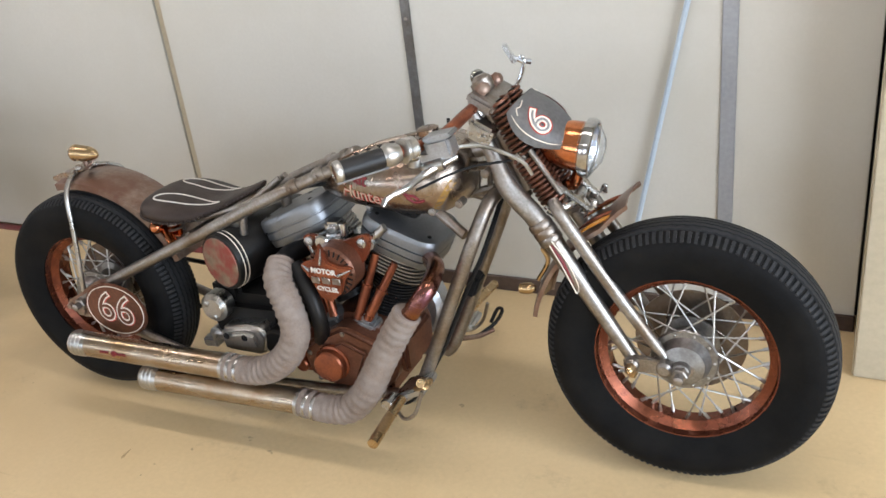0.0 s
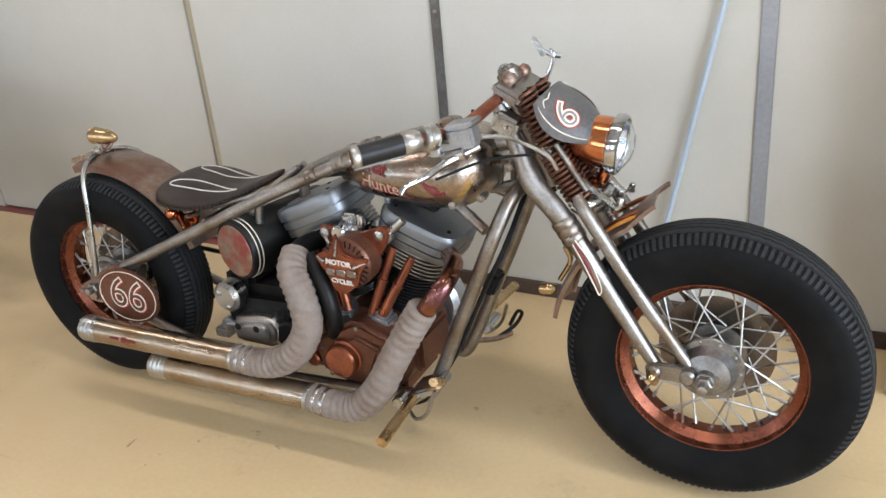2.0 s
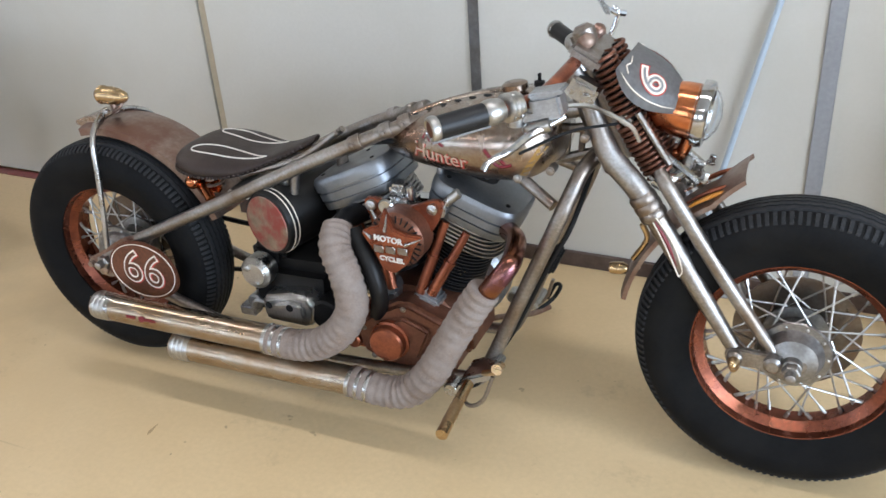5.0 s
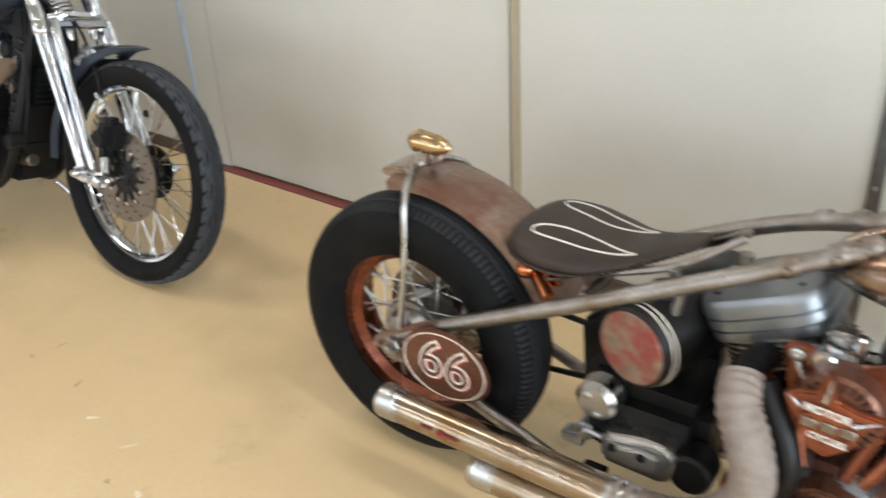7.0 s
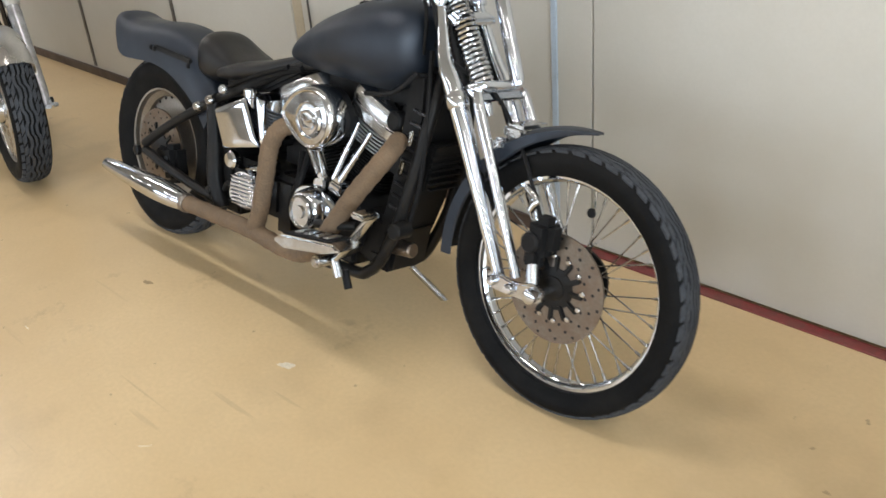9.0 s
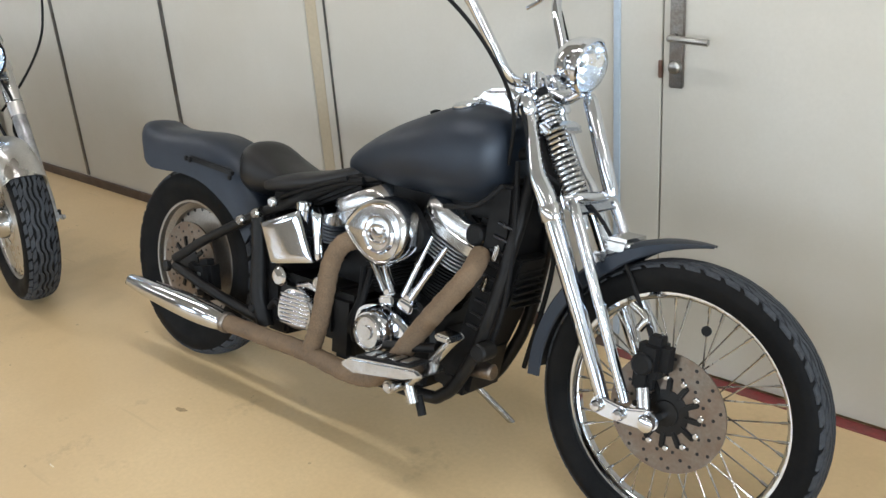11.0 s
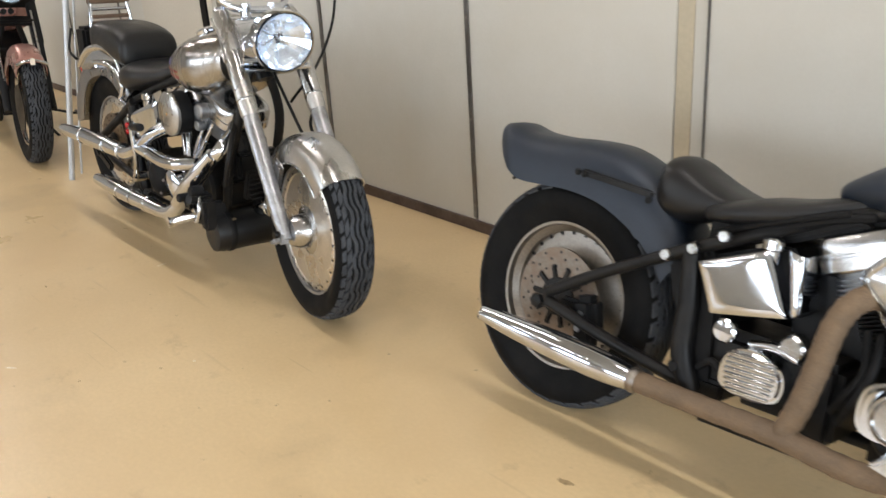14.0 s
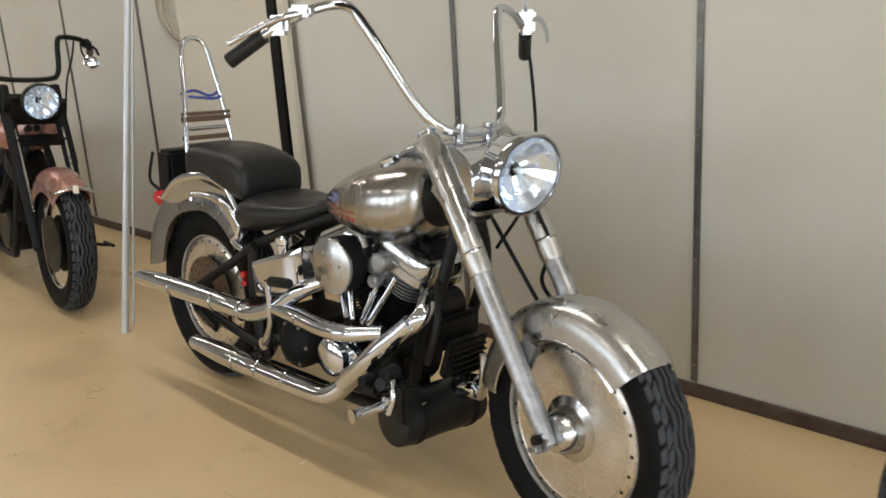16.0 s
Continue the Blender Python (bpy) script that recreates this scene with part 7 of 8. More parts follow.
def solid_wheel(name, x, z, m, front, R=0.338, rim=0.222):
    q = rim / 0.222
    wl = part(name, merge(rim_bm(rim, 0.095, 64), lathe([(0.205 * q, -0.036), (0.19 * q, -0.042), (0.186 * q, -0.034), (0.1, -0.03), (0.06, -0.028), (0.06, 0.028), (0.1, 0.03), (0.19 * q, 0.042), (0.205 * q, 0.036)], axis=Vector((0, 1, 0)), segs=64)), "alu", bike, "solid brushed aluminium wheel")
    wl.matrix_basis = m @ Matrix.Translation((x, 0, z))
    part("tyre", tyre_bm(R - 0.005, 0.132, rim + 0.006, 72), "rubber", wl, "black road tyre with wavy tread blocks", angle=30)
    part("tread", block_tread(R, 0.132, rim + 0.006, 40), "tread", wl, angle=30)
    part("rim_face", lathe([(0.208 * q, -0.0375), (0.2 * q, -0.042), (0.189 * q, -0.0445), (0.186 * q, -0.042)], axis=Vector((0, 1, 0)), segs=64), "rim_bright", wl, "bright machined rim band")
    for k in range(24):
        a = 2 * math.pi * k / 24
        part("rim_hole", disc_y(0.0048, -0.041, -0.0446, 0.196 * q * math.cos(a), 0.196 * q * math.sin(a), 0.001, 10), "dark", wl)
    if front:
        part("hub", lathe([(0.088, -0.028), (0.085, -0.042), (0.062, -0.05), (0.055, -0.085), (0.044, -0.105), (0.02, -0.11)], axis=Vector((0, 1, 0)), segs=36), "chrome_worn", wl, "conical polished hub")
        part("axle", lathe([(0.013, -0.165), (0.013, 0.16)], axis=Vector((0, 1, 0)), segs=14), "black", wl)
    else:
        drilled_disc(0.07, 0.14, -0.06, 0.006, 14, wl)
        part("hub", lathe([(0.055, -0.03), (0.05, -0.07), (0.03, -0.08)], axis=Vector((0, 1, 0)), segs=24), "black", wl)
    return wl


M["rim_bright"] = mat("machined_rim", (0.62, 0.58, 0.52), 0.3, 0.9, vary=0.15, scale=9, fine=150)
solid_wheel("rear_wheel", 0, 0.342, Matrix.Identity(4), False)
solid_wheel("front_wheel", 1.705, 0.32, STEER, True, 0.32, 0.229)

# frame
fr = bmesh.new()
for s in (-1, 1):
    fr = merge(fr, tube([(0.42, s * 0.13, 0.6), (0.3, s * 0.13, 0.53), (0.1, s * 0.135, 0.42), (0.0, s * 0.138, 0.36)], 0.017, 12), tube([(0, s * 0.138, 0.335), (0.2, s * 0.135, 0.29), (0.42, s * 0.13, 0.25)], 0.017, 12),
               tube([(0.4, s * 0.12, 0.6), (0.41, s * 0.13, 0.4), (0.46, s * 0.13, 0.22)], 0.024, 12), tube([(0.4, s * 0.11, 0.6), (0.6, s * 0.09, 0.68), (0.85, s * 0.05, 0.76), (1.2, s * 0.02, 0.88)], 0.017, 12),
               tube([(1.26, s * 0.03, 0.83), (1.25, s * 0.085, 0.64), (1.17, s * 0.1, 0.43), (1.12, s * 0.1, 0.26), (1.05, s * 0.1, 0.18), (0.45, s * 0.11, 0.18)], 0.018, 12))
fr = merge(fr, tube([(1.31, 0, 0.78), (1.23, 0, 0.97)], 0.032, 16, False))
part("frame", fr, "black", bike, "black tubular frame")

# engine
v_twin(bike, 0.93, 0.318, "chrome_worn", "rocker", "black_matt", "black", "chrome", "black", layers=False)
part("cam_cover", merge(slab(rounded([(0.81, 0.33), (0.83, 0.385), (0.9, 0.405), (0.99, 0.37), (1.0, 0.335), (0.93, 0.29), (0.85, 0.285)], 5), -0.18, -0.11, 0.014, 3), lathe([(0.064, 0), (0.06, -0.03), (0.05, -0.038), (0.001, -0.04)], (0.882, -0.172, 0.336), Vector((0, 1, 0)), 30)), "chrome", bike, "chrome cam cover")
ac = part("air_cleaner", lathe([(0.065, 0), (0.084, -0.004), (0.084, -0.06), (0.065, -0.062)], (0.885, -0.12, 0.618), Vector((0, 1, 0)), 44), "black_matt", bike, "round air cleaner with a brushed cover")
part("air_cleaner_cover", lathe([(0.085, 0.004), (0.086, 0.0), (0.086, -0.008), (0.08, -0.012), (0.001, -0.013)], (0.885, -0.182, 0.618), Vector((0, 1, 0)), 44), "alu_brushed", ac)
part("cover_screw", lathe([(0.007, 0), (0.007, -0.003), (0.004, -0.005)], (0.885, -0.195, 0.618), Vector((0, 1, 0)), 12), "brass", ac)
for k in range(3):
    a = 2.2 + k * 2 * math.pi / 3
    part("cover_screw", lathe([(0.005, 0), (0.005, -0.003)], (0.885 + 0.045 * math.cos(a), -0.194, 0.618 + 0.045 * math.sin(a)), Vector((0, 1, 0)), 10), "steel_clean", ac)
part("cover_mark", block(0.885, -0.1965, 0.572, 0.022, 0.002, 0.006, 0.0005, None, 1), "steel_clean", ac)
part("carburettor", merge(block(1.0, -0.08, 0.62, 0.08, 0.08, 0.07, 0.015), disc_y(0.03, -0.09, -0.14, 1.03, 0.64, 0.005), disc_y(0.02, -0.1, -0.135, 1.0, 0.58, 0.004)), "alu", bike)
part("battery_cover", bulged([(0.425, 0.428), (0.695, 0.485), (0.685, 0.635), (0.41, 0.542)], -0.145, 0.14, 0.014), "chrome", bike, "chrome oil tank cover")
part("oil_filler", lathe([(0.02, 0), (0.02, 0.045), (0.026, 0.05), (0.026, 0.07), (0.02, 0.075)], (0.575, -0.13, 0.58), "z", 22), "chrome", bike)
gb = part("gearbox", merge(block(0.6, 0, 0.31, 0.28, 0.22, 0.16, 0.03), lathe([(0.085, 0), (0.085, -0.04), (0.07, -0.06), (0.04, -0.07), (0.001, -0.072)], (0.64, -0.1, 0.312), Vector((0, 1, 0)), 34)), "black_matt", bike, "black kick-start gearbox")
for k in range(6):
    a = k * math.pi / 3
    part("bolt", bolt((0.64 + 0.07 * math.cos(a), -0.158, 0.312 + 0.07 * math.sin(a)), (0, -1, 0), 0.006, 0.006), "steel", gb)
ks = part("kick_starter", merge(tube([(0.552, -0.2, 0.305), (0.575, -0.215, 0.325), (0.63, -0.235, 0.39), (0.638, -0.24, 0.46), (0.637, -0.243, 0.54)], [0.015, 0.013, 0.0095, 0.0085, 0.01], 10), lathe([(0.021, -0.024), (0.021, 0.024)], (0.552, -0.19, 0.305), Vector((0, 1, 0)), 14)), "chrome_worn", bike, "chrome kick-start crank")
part("kick_pedal", tube([(0.652, -0.243, 0.54), (0.66, -0.244, 0.541), (0.765, -0.258, 0.556), (0.772, -0.259, 0.557)], [0.013, 0.0165, 0.0165, 0.014], 14, False), "black_matt", ks, "ribbed black pedal rubber")
part("kick_shaft", disc_y(0.016, -0.1, -0.2, 0.555, 0.305, 0.003, 14), "steel", ks)
part("red_terminal", merge(disc_y(0.012, -0.12, -0.15, 0.36, 0.49, 0.002, 14), disc_y(0.012, -0.12, -0.15, 0.362, 0.462, 0.002, 14)), "redlens", bike)

# exhausts: two chrome systems
ex = part("upper_exhaust", tube([(-0.24, -0.215, 0.396), (-0.225, -0.215, 0.396), (-0.15, -0.215, 0.399), (0.0, -0.215, 0.402), (0.25, -0.215, 0.402), (0.42, -0.218, 0.402), (0.52, -0.218, 0.405), (0.65, -0.215, 0.452), (0.75, -0.2, 0.52), (0.83, -0.15, 0.56)], [0.02, 0.024, 0.03, 0.035, 0.035, 0.032, 0.028, 0.026, 0.026, 0.026], 24, True, 8, bore=0.03), "chrome", bike, "upper chrome exhaust pipe and muffler")
part("heat_shield", tube([(0.62, -0.222, 0.446), (0.75, -0.23, 0.448), (0.89, -0.235, 0.438), (1.0, -0.232, 0.445), (1.12, -0.2, 0.465)], [0.02, 0.026, 0.026, 0.025, 0.02], 20, True, 8), "chrome", ex)
for x, z in ((0.03, 0.402), (0.3, 0.402), (0.46, 0.402), (0.78, 0.447), (0.92, 0.438)):
    part("clamp", lathe([(0.036, -0.005), (0.0375, -0.003), (0.0375, 0.003), (0.036, 0.005)], (x, -0.217 - 0.016 * (x > 0.6), z), (1, 0, 0), 22) if x < 0.5 else lathe([(0.027, -0.004), (0.0285, 0), (0.027, 0.004)], (x, -0.2315, z), (1, 0, 0), 22), "chrome_worn", ex)
lx = part("lower_exhaust", tube([(0.14, -0.22, 0.222), (0.155, -0.22, 0.222), (0.22, -0.22, 0.222), (0.32, -0.22, 0.22), (0.45, -0.222, 0.218), (0.6, -0.225, 0.217), (0.79, -0.23, 0.22), (0.88, -0.23, 0.225), (0.94, -0.225, 0.252), (1.0, -0.215, 0.305), (1.087, -0.2, 0.385), (1.17, -0.185, 0.468), (1.235, -0.165, 0.53), (1.2, -0.1, 0.57)], [0.022, 0.026, 0.031, 0.036, 0.036, 0.033, 0.031, 0.03, 0.029, 0.028, 0.028, 0.027, 0.026, 0.026], 24, True, 8, bore=0.03), "chrome", bike, "lower chrome exhaust pipe and muffler")
for x in (0.42, 0.55, 0.7):
    part("clamp", lathe([(0.036, -0.005), (0.038, 0), (0.036, 0.005)], (x, -0.223, 0.2185), (1, 0, 0), 22), "chrome_worn", lx)
part("header_shield", tube([(0.975, -0.235, 0.285), (1.1, -0.22, 0.4), (1.215, -0.185, 0.512)], [0.024, 0.032, 0.026], 18, True, 8), "chrome", lx)
part("exhaust_bracket", merge(block(0.12, -0.19, 0.36, 0.03, 0.03, 0.09, 0.008, Matrix.Rotation(radians(-30), 4, "Y")), block(0.2, -0.19, 0.31, 0.12, 0.02, 0.04, 0.008, Matrix.Rotation(radians(25), 4, "Y"))), "black", bike)

# body
tk = hull_body([(0.70, 0.765, 0.79, 0.02), (0.735, 0.742, 0.818, 0.075), (0.81, 0.714, 0.86, 0.132), (0.9, 0.694, 0.902, 0.168), (0.99, 0.684, 0.93, 0.188), (1.07, 0.686, 0.944, 0.192), (1.135, 0.704, 0.944, 0.178), (1.18, 0.748, 0.928, 0.135), (1.205, 0.80, 0.89, 0.07), (1.21, 0.83, 0.87, 0.02)], 44, 2.3, 6)
tree = tree_of(tk)
ft = part("fuel_tank", tk, "alu_tank", bike, "brushed bare-metal fuel tank with faded red and blue lettering")
# added black cap: stands in for the dark reflection on the tank's front
part("tank_collar", hull_body([(1.165, 0.74, 0.93, 0.13), (1.195, 0.76, 0.92, 0.11), (1.225, 0.79, 0.90, 0.07), (1.24, 0.82, 0.88, 0.03)], 36, 2.3, 4), "black", bike, "dark reflection on the tank's front, built as a black cap")
# unreadable maker's lettering as plain bars
for k in range(7):
    part("logo_bar", lay(slab([(0.815 + 0.026 * k, 0.768 - 0.001 * k), (0.835 + 0.026 * k, 0.768 - 0.001 * k), (0.835 + 0.026 * k, 0.798 - 0.001 * k), (0.815 + 0.026 * k, 0.798 - 0.001 * k)], -0.31, -0.305, 0), tree, (0, 1, 0), 0.0012), "red_worn", ft)
for k in range(4):
    part("logo_bar", lay(slab([(0.81 + 0.024 * k, 0.806), (0.828 + 0.024 * k, 0.806), (0.828 + 0.024 * k, 0.83), (0.81 + 0.024 * k, 0.83)], -0.31, -0.305, 0), tree, (0, 1, 0), 0.0012), "logo_blue", ft)
part("dash_console", hull_body([(0.97, 0.905, 0.918, 0.02), (1.0, 0.905, 0.945, 0.035), (1.08, 0.93, 0.985, 0.045), (1.15, 0.94, 0.99, 0.05), (1.19, 0.94, 0.965, 0.03)], 24, 2.6, 5), "chrome", ft, "chrome dash console")
part("fuel_cap", lathe([(0.026, 0), (0.032, 0.006), (0.032, 0.018), (0.02, 0.024)], (1.03, -0.075, 0.925), (-0.2, -0.3, 1), 24), "chrome", ft)
part("seat", hull_body([(0.28, 0.65, 0.69, 0.06), (0.31, 0.63, 0.74, 0.13), (0.38, 0.632, 0.768, 0.16), (0.46, 0.65, 0.768, 0.165), (0.54, 0.67, 0.762, 0.15), (0.62, 0.69, 0.764, 0.12), (0.69, 0.715, 0.776, 0.085), (0.74, 0.745, 0.785, 0.05), (0.755, 0.76, 0.778, 0.02)], 36, 2.7, 5), "vinyl", bike, "black vinyl rider seat")
part("pillion_seat", hull_body([(-0.035, 0.8, 0.85, 0.06), (-0.025, 0.785, 0.885, 0.105), (0.02, 0.772, 0.908, 0.125), (0.12, 0.76, 0.912, 0.132), (0.22, 0.745, 0.905, 0.136), (0.315, 0.73, 0.882, 0.135), (0.352, 0.735, 0.85, 0.125), (0.365, 0.755, 0.81, 0.07)], 36, 3.8, 5), "vinyl", bike, "black vinyl pillion seat")
rf = part("rear_fender", tail_fender([(-0.425, 0.39, -0.24, 0.43, 0.108), (-0.405, 0.5, -0.225, 0.50, 0.105), (-0.352, 0.6, -0.195, 0.567, 0.102), (-0.26, 0.695, -0.14, 0.62, 0.1), (-0.13, 0.76, -0.06, 0.652, 0.1), (0.02, 0.785, 0.05, 0.667, 0.1),
                                      (0.15, 0.77, 0.14, 0.645, 0.1), (0.25, 0.72, 0.205, 0.6, 0.1), (0.32, 0.65, 0.25, 0.55, 0.1)], 0.005), "alu_dark", bike, "grey brushed-metal rear fender with a flared tail")
for s in (-1, 1):
    cover = part("fender_cover", slab(rounded([(-0.19, 0.69), (-0.09, 0.755), (0.0, 0.788), (0.14, 0.802), (0.255, 0.768), (0.32, 0.695), (0.29, 0.61), (0.25, 0.655), (0.19, 0.705), (0.05, 0.722), (-0.1, 0.68)], 4), s * 0.112 - 0.005, s * 0.112 + 0.005, 0.003), "chrome", bike, "chrome side cover of the rear fender")
    part("fender_rail", tube([(-0.185, s * 0.118, 0.692), (-0.09, s * 0.12, 0.757), (0.004, s * 0.12, 0.79), (0.14, s * 0.12, 0.803), (0.255, s * 0.12, 0.77), (0.322, s * 0.12, 0.695)], [0.01, 0.014, 0.015, 0.015, 0.014, 0.012], 14), "chrome", cover, "chrome fender rail")
    part("fender_rail", tube([(0.03, s * 0.125, 0.728), (0.13, s * 0.128, 0.735), (0.24, s * 0.13, 0.725), (0.325, s * 0.13, 0.67), (0.318, s * 0.13, 0.62), (0.29, s * 0.13, 0.595), (0.35, s * 0.13, 0.572)], 0.0115, 12), "chrome", cover)
    for x, z in ((0.1, 0.7), (0.2, 0.68), (0.03, 0.728)):
        part("bolt", bolt((x, s * 0.12, z), (0, s, 0), 0.008, 0.006), "chrome_worn", cover)
sb = part("sissy_bar", tube([(-0.005, -0.125, 0.70), (-0.02, -0.115, 0.9), (-0.055, -0.09, 1.1), (-0.09, -0.07, 1.235), (-0.105, -0.045, 1.285), (-0.11, 0, 1.30), (-0.105, 0.04, 1.285), (-0.09, 0.06, 1.235), (-0.055, 0.08, 1.1), (-0.02, 0.105, 0.9), (-0.005, 0.12, 0.70)], 0.0105, 12), "chrome", bike, "tall chrome backrest bar with straps")
sb.matrix_basis = Matrix.Translation((0, 0, 0.7)) @ Matrix.Diagonal((0.9, 0.86, 0.965, 1)) @ Matrix.Translation((0, 0, -0.7))
for z, w in ((0.905, 0.11), (0.965, 0.103)):
    part("cross_bar", tube([(-0.042, -w, z), (-0.042, w, z)], 0.008, 10, False), "chrome", sb)
for z, h, mname in ((0.93, 0.018, "brown"), (1.0, 0.022, "brown"), (1.02, 0.014, "brown"), (0.9, 0.016, "brown")):
    part("strap", merge(block(-0.05, -0.005, z, 0.008, 0.225, h, 0.003), block(-0.02, -0.005, z + 0.004, 0.008, 0.22, h * 0.8, 0.003)), mname, sb, "brown leather strap")
part("cord", tube([(-0.065, -0.1, 1.095), (-0.075, -0.03, 1.105), (-0.055, 0.03, 1.085), (-0.065, 0.09, 1.1), (-0.035, 0.05, 1.075), (-0.04, -0.08, 1.085)], 0.0055, 8), "blue", sb, "knotted blue cord")
part("luggage_box", merge(block(-0.235, 0.02, 0.78, 0.1, 0.2, 0.17, 0.014), block(-0.29, 0.02, 0.79, 0.02, 0.16, 0.12, 0.006), tube([(-0.25, -0.11, 0.86), (-0.25, -0.13, 0.76), (-0.2, -0.12, 0.72)], 0.006, 8)), "black_matt", bike, "black box behind the backrest")
part("tail_light", hull_body([(-0.43, 0.645, 0.665, 0.02), (-0.42, 0.63, 0.68, 0.032), (-0.39, 0.62, 0.69, 0.036), (-0.36, 0.63, 0.68, 0.03)], 20, 2.6, 4), "redlens", bike, "red tail lamp")

# front end, turned a little
def steered(ob):
    ob.matrix_basis = STEER
    return ob


A, Bm = Vector((1.228, 0, 1.012)), Vector((1.708, 0, 0.318))
dirn = (Bm - A).normalized()
fk = steered(part("fork_yoke", merge(block(1.24, 0, 0.978, 0.08, 0.33, 0.03, 0.012, Matrix.Rotation(radians(33), 4, "Y")), block(1.318, 0, 0.87, 0.08, 0.33, 0.035, 0.012, Matrix.Rotation(radians(33), 4, "Y"))), "alu_brushed", bike, "polished telescopic fork"))
for s in (-1, 1):
    off = Vector((0, s * 0.127, 0))
    p0, p1, p2, p3 = A + off, A + off + dirn * 0.405, A + off + dirn * 0.415, Bm + off + dirn * 0.0
    part("fork_cover", tube([p0, p0 + dirn * 0.01, p1 - dirn * 0.01, p1], [0.028, 0.033, 0.033, 0.03], 24, False), "alu_brushed", fk)
    part("fork_slider", tube([p1, p1 + dirn * 0.03, p3 - dirn * 0.05, p3 + dirn * 0.02], [0.027, 0.029, 0.026, 0.018], 24, False), "alu", fk)
    part("cover_ring", lathe([(0.033, -0.004), (0.0345, 0), (0.033, 0.004)], p1 - dirn * 0.06, dirn, 24), "chrome_worn", fk)
    part("axle_clamp", merge(block(1.702, s * 0.134, 0.312, 0.05, 0.05, 0.05, 0.012), bolt((1.717, s * 0.162, 0.302), (0, s, 0), 0.009, 0.012), bolt((1.69, s * 0.162, 0.292), (0, s, 0), 0.006, 0.01)), "alu", fk)
    part("fork_cap", lathe([(0.026, 0), (0.026, 0.012), (0.016, 0.018)], p0, -dirn, 18), "chrome", fk)
nac = steered(part("headlamp_nacelle", merge(slab(rounded([(1.21, 0.985), (1.25, 1.0), (1.33, 0.995), (1.395, 0.96), (1.415, 0.9), (1.40, 0.845), (1.34, 0.832), (1.28, 0.87)], 5), -0.122, 0.122, 0.03, 3), block(1.365, 0, 0.838, 0.13, 0.25, 0.012, 0.004, Matrix.Rotation(radians(8), 4, "Y"))), "chrome", bike, "chrome headlamp nacelle"))
hl = steered(part("headlamp", lathe([(0.03, -0.1), (0.07, -0.085), (0.093, -0.05), (0.098, -0.01), (0.102, -0.004), (0.104, 0.01), (0.1, 0.02), (0.095, 0.02), (0.092, 0.0), (0.07, -0.035), (0.02, -0.055)], (1.44, 0, 0.95), (0.985, 0, -0.17), 44), "chrome", bike, "large chrome headlamp"))
lamp_face(hl, (1.44, 0, 0.95), (0.985, 0, -0.17), 0.091, 0.018)
hl.matrix_basis = STEER @ Matrix.Translation((1.475, 0, 0.93)) @ Matrix.Scale(1.08, 4) @ Matrix.Translation((-1.44, 0, -0.95))
ff = steered(part("front_fender", mudguard(1.7, 0.31, 0.322, 44, 172, 0.165, 0.004, 0.2, 0.08, 44, soft=True), "alu_brushed", bike, "full brushed-metal front fender"))
part("fender_lip", tube([(1.7 + 0.243 * math.cos(radians(a)), -0.083, 0.31 + 0.243 * math.sin(radians(a))) for a in range(44, 172, 6)], 0.004, 8), "chrome_worn", ff)
for s in (-1, 1):
    part("fender_bracket", block(1.605, s * 0.098, 0.5, 0.06, 0.016, 0.1, 0.008, Matrix.Rotation(radians(25), 4, "Y")), "alu_dark", ff)
bar = [(0.896, 0.492, 1.25), (0.95, 0.445, 1.30), (0.995, 0.385, 1.345), (1.022, 0.325, 1.376), (1.04, 0.27, 1.388), (1.055, 0.24, 1.378), (1.075, 0.222, 1.34), (1.12, 0.19, 1.26), (1.185, 0.145, 1.14), (1.225, 0.11, 1.08), (1.25, 0.06, 1.055)]
hb = steered(part("handlebar", tube([(x, -1.09 * y, z) for x, y, z in bar] + bar[::-1], 0.0135, 14), "chrome", bike, "tall chrome ape-hanger handlebar"))
hb.matrix_basis = STEER @ Matrix.Translation((0.022, 0, -0.03))
for s in (-1, 1):
    part("riser", merge(tube([(1.25, s * 0.05, 1.02), (1.25, s * 0.05, 1.075)], 0.019, 14, False), block(1.25, s * 0.05, 1.055, 0.045, 0.03, 0.035, 0.008)), "chrome", hb)
    part("grip", tube([(0.89, s * 0.497 * (1.09 if s < 0 else 1), 1.244), (0.962, s * 0.434 * (1.09 if s < 0 else 1), 1.31)], 0.021, 16, False), "vinyl", hb, "black rubber grip")
    part("switch_housing", block(0.985, s * (0.42 if s > 0 else 0.44), 1.335, 0.06, 0.05, 0.05, 0.012, Matrix.Rotation(radians(-s * 40), 4, "Z")), "chrome_worn", hb)
    part("lever_perch", block(1.02, s * 0.39, 1.37, 0.06, 0.05, 0.03, 0.008, Matrix.Rotation(radians(-s * 40), 4, "Z")), "chrome_worn", hb)
    part("lever", tube([(1.03, s * 0.40, 1.365), (1.01, s * 0.46, 1.35), (0.97, s * 0.52, 1.315), (0.93, s * 0.56, 1.29)], [0.01, 0.009, 0.007, 0.008], 10), "chrome", hb)
    part("cable", tube([(1.03, s * 0.33, 1.39), (1.07, s * 0.27, 1.38), (1.1, s * 0.23, 1.32), (1.16, s * 0.18, 1.2), (1.22, s * 0.12, 1.07)] if s < 0 else [(0.99, 0.41, 1.31), (1.02, 0.41, 1.2), (1.1, 0.36, 1.0), (1.2, 0.24, 0.84), (1.2, 0.12, 0.7)], 0.0055, 8), "black_matt", hb)
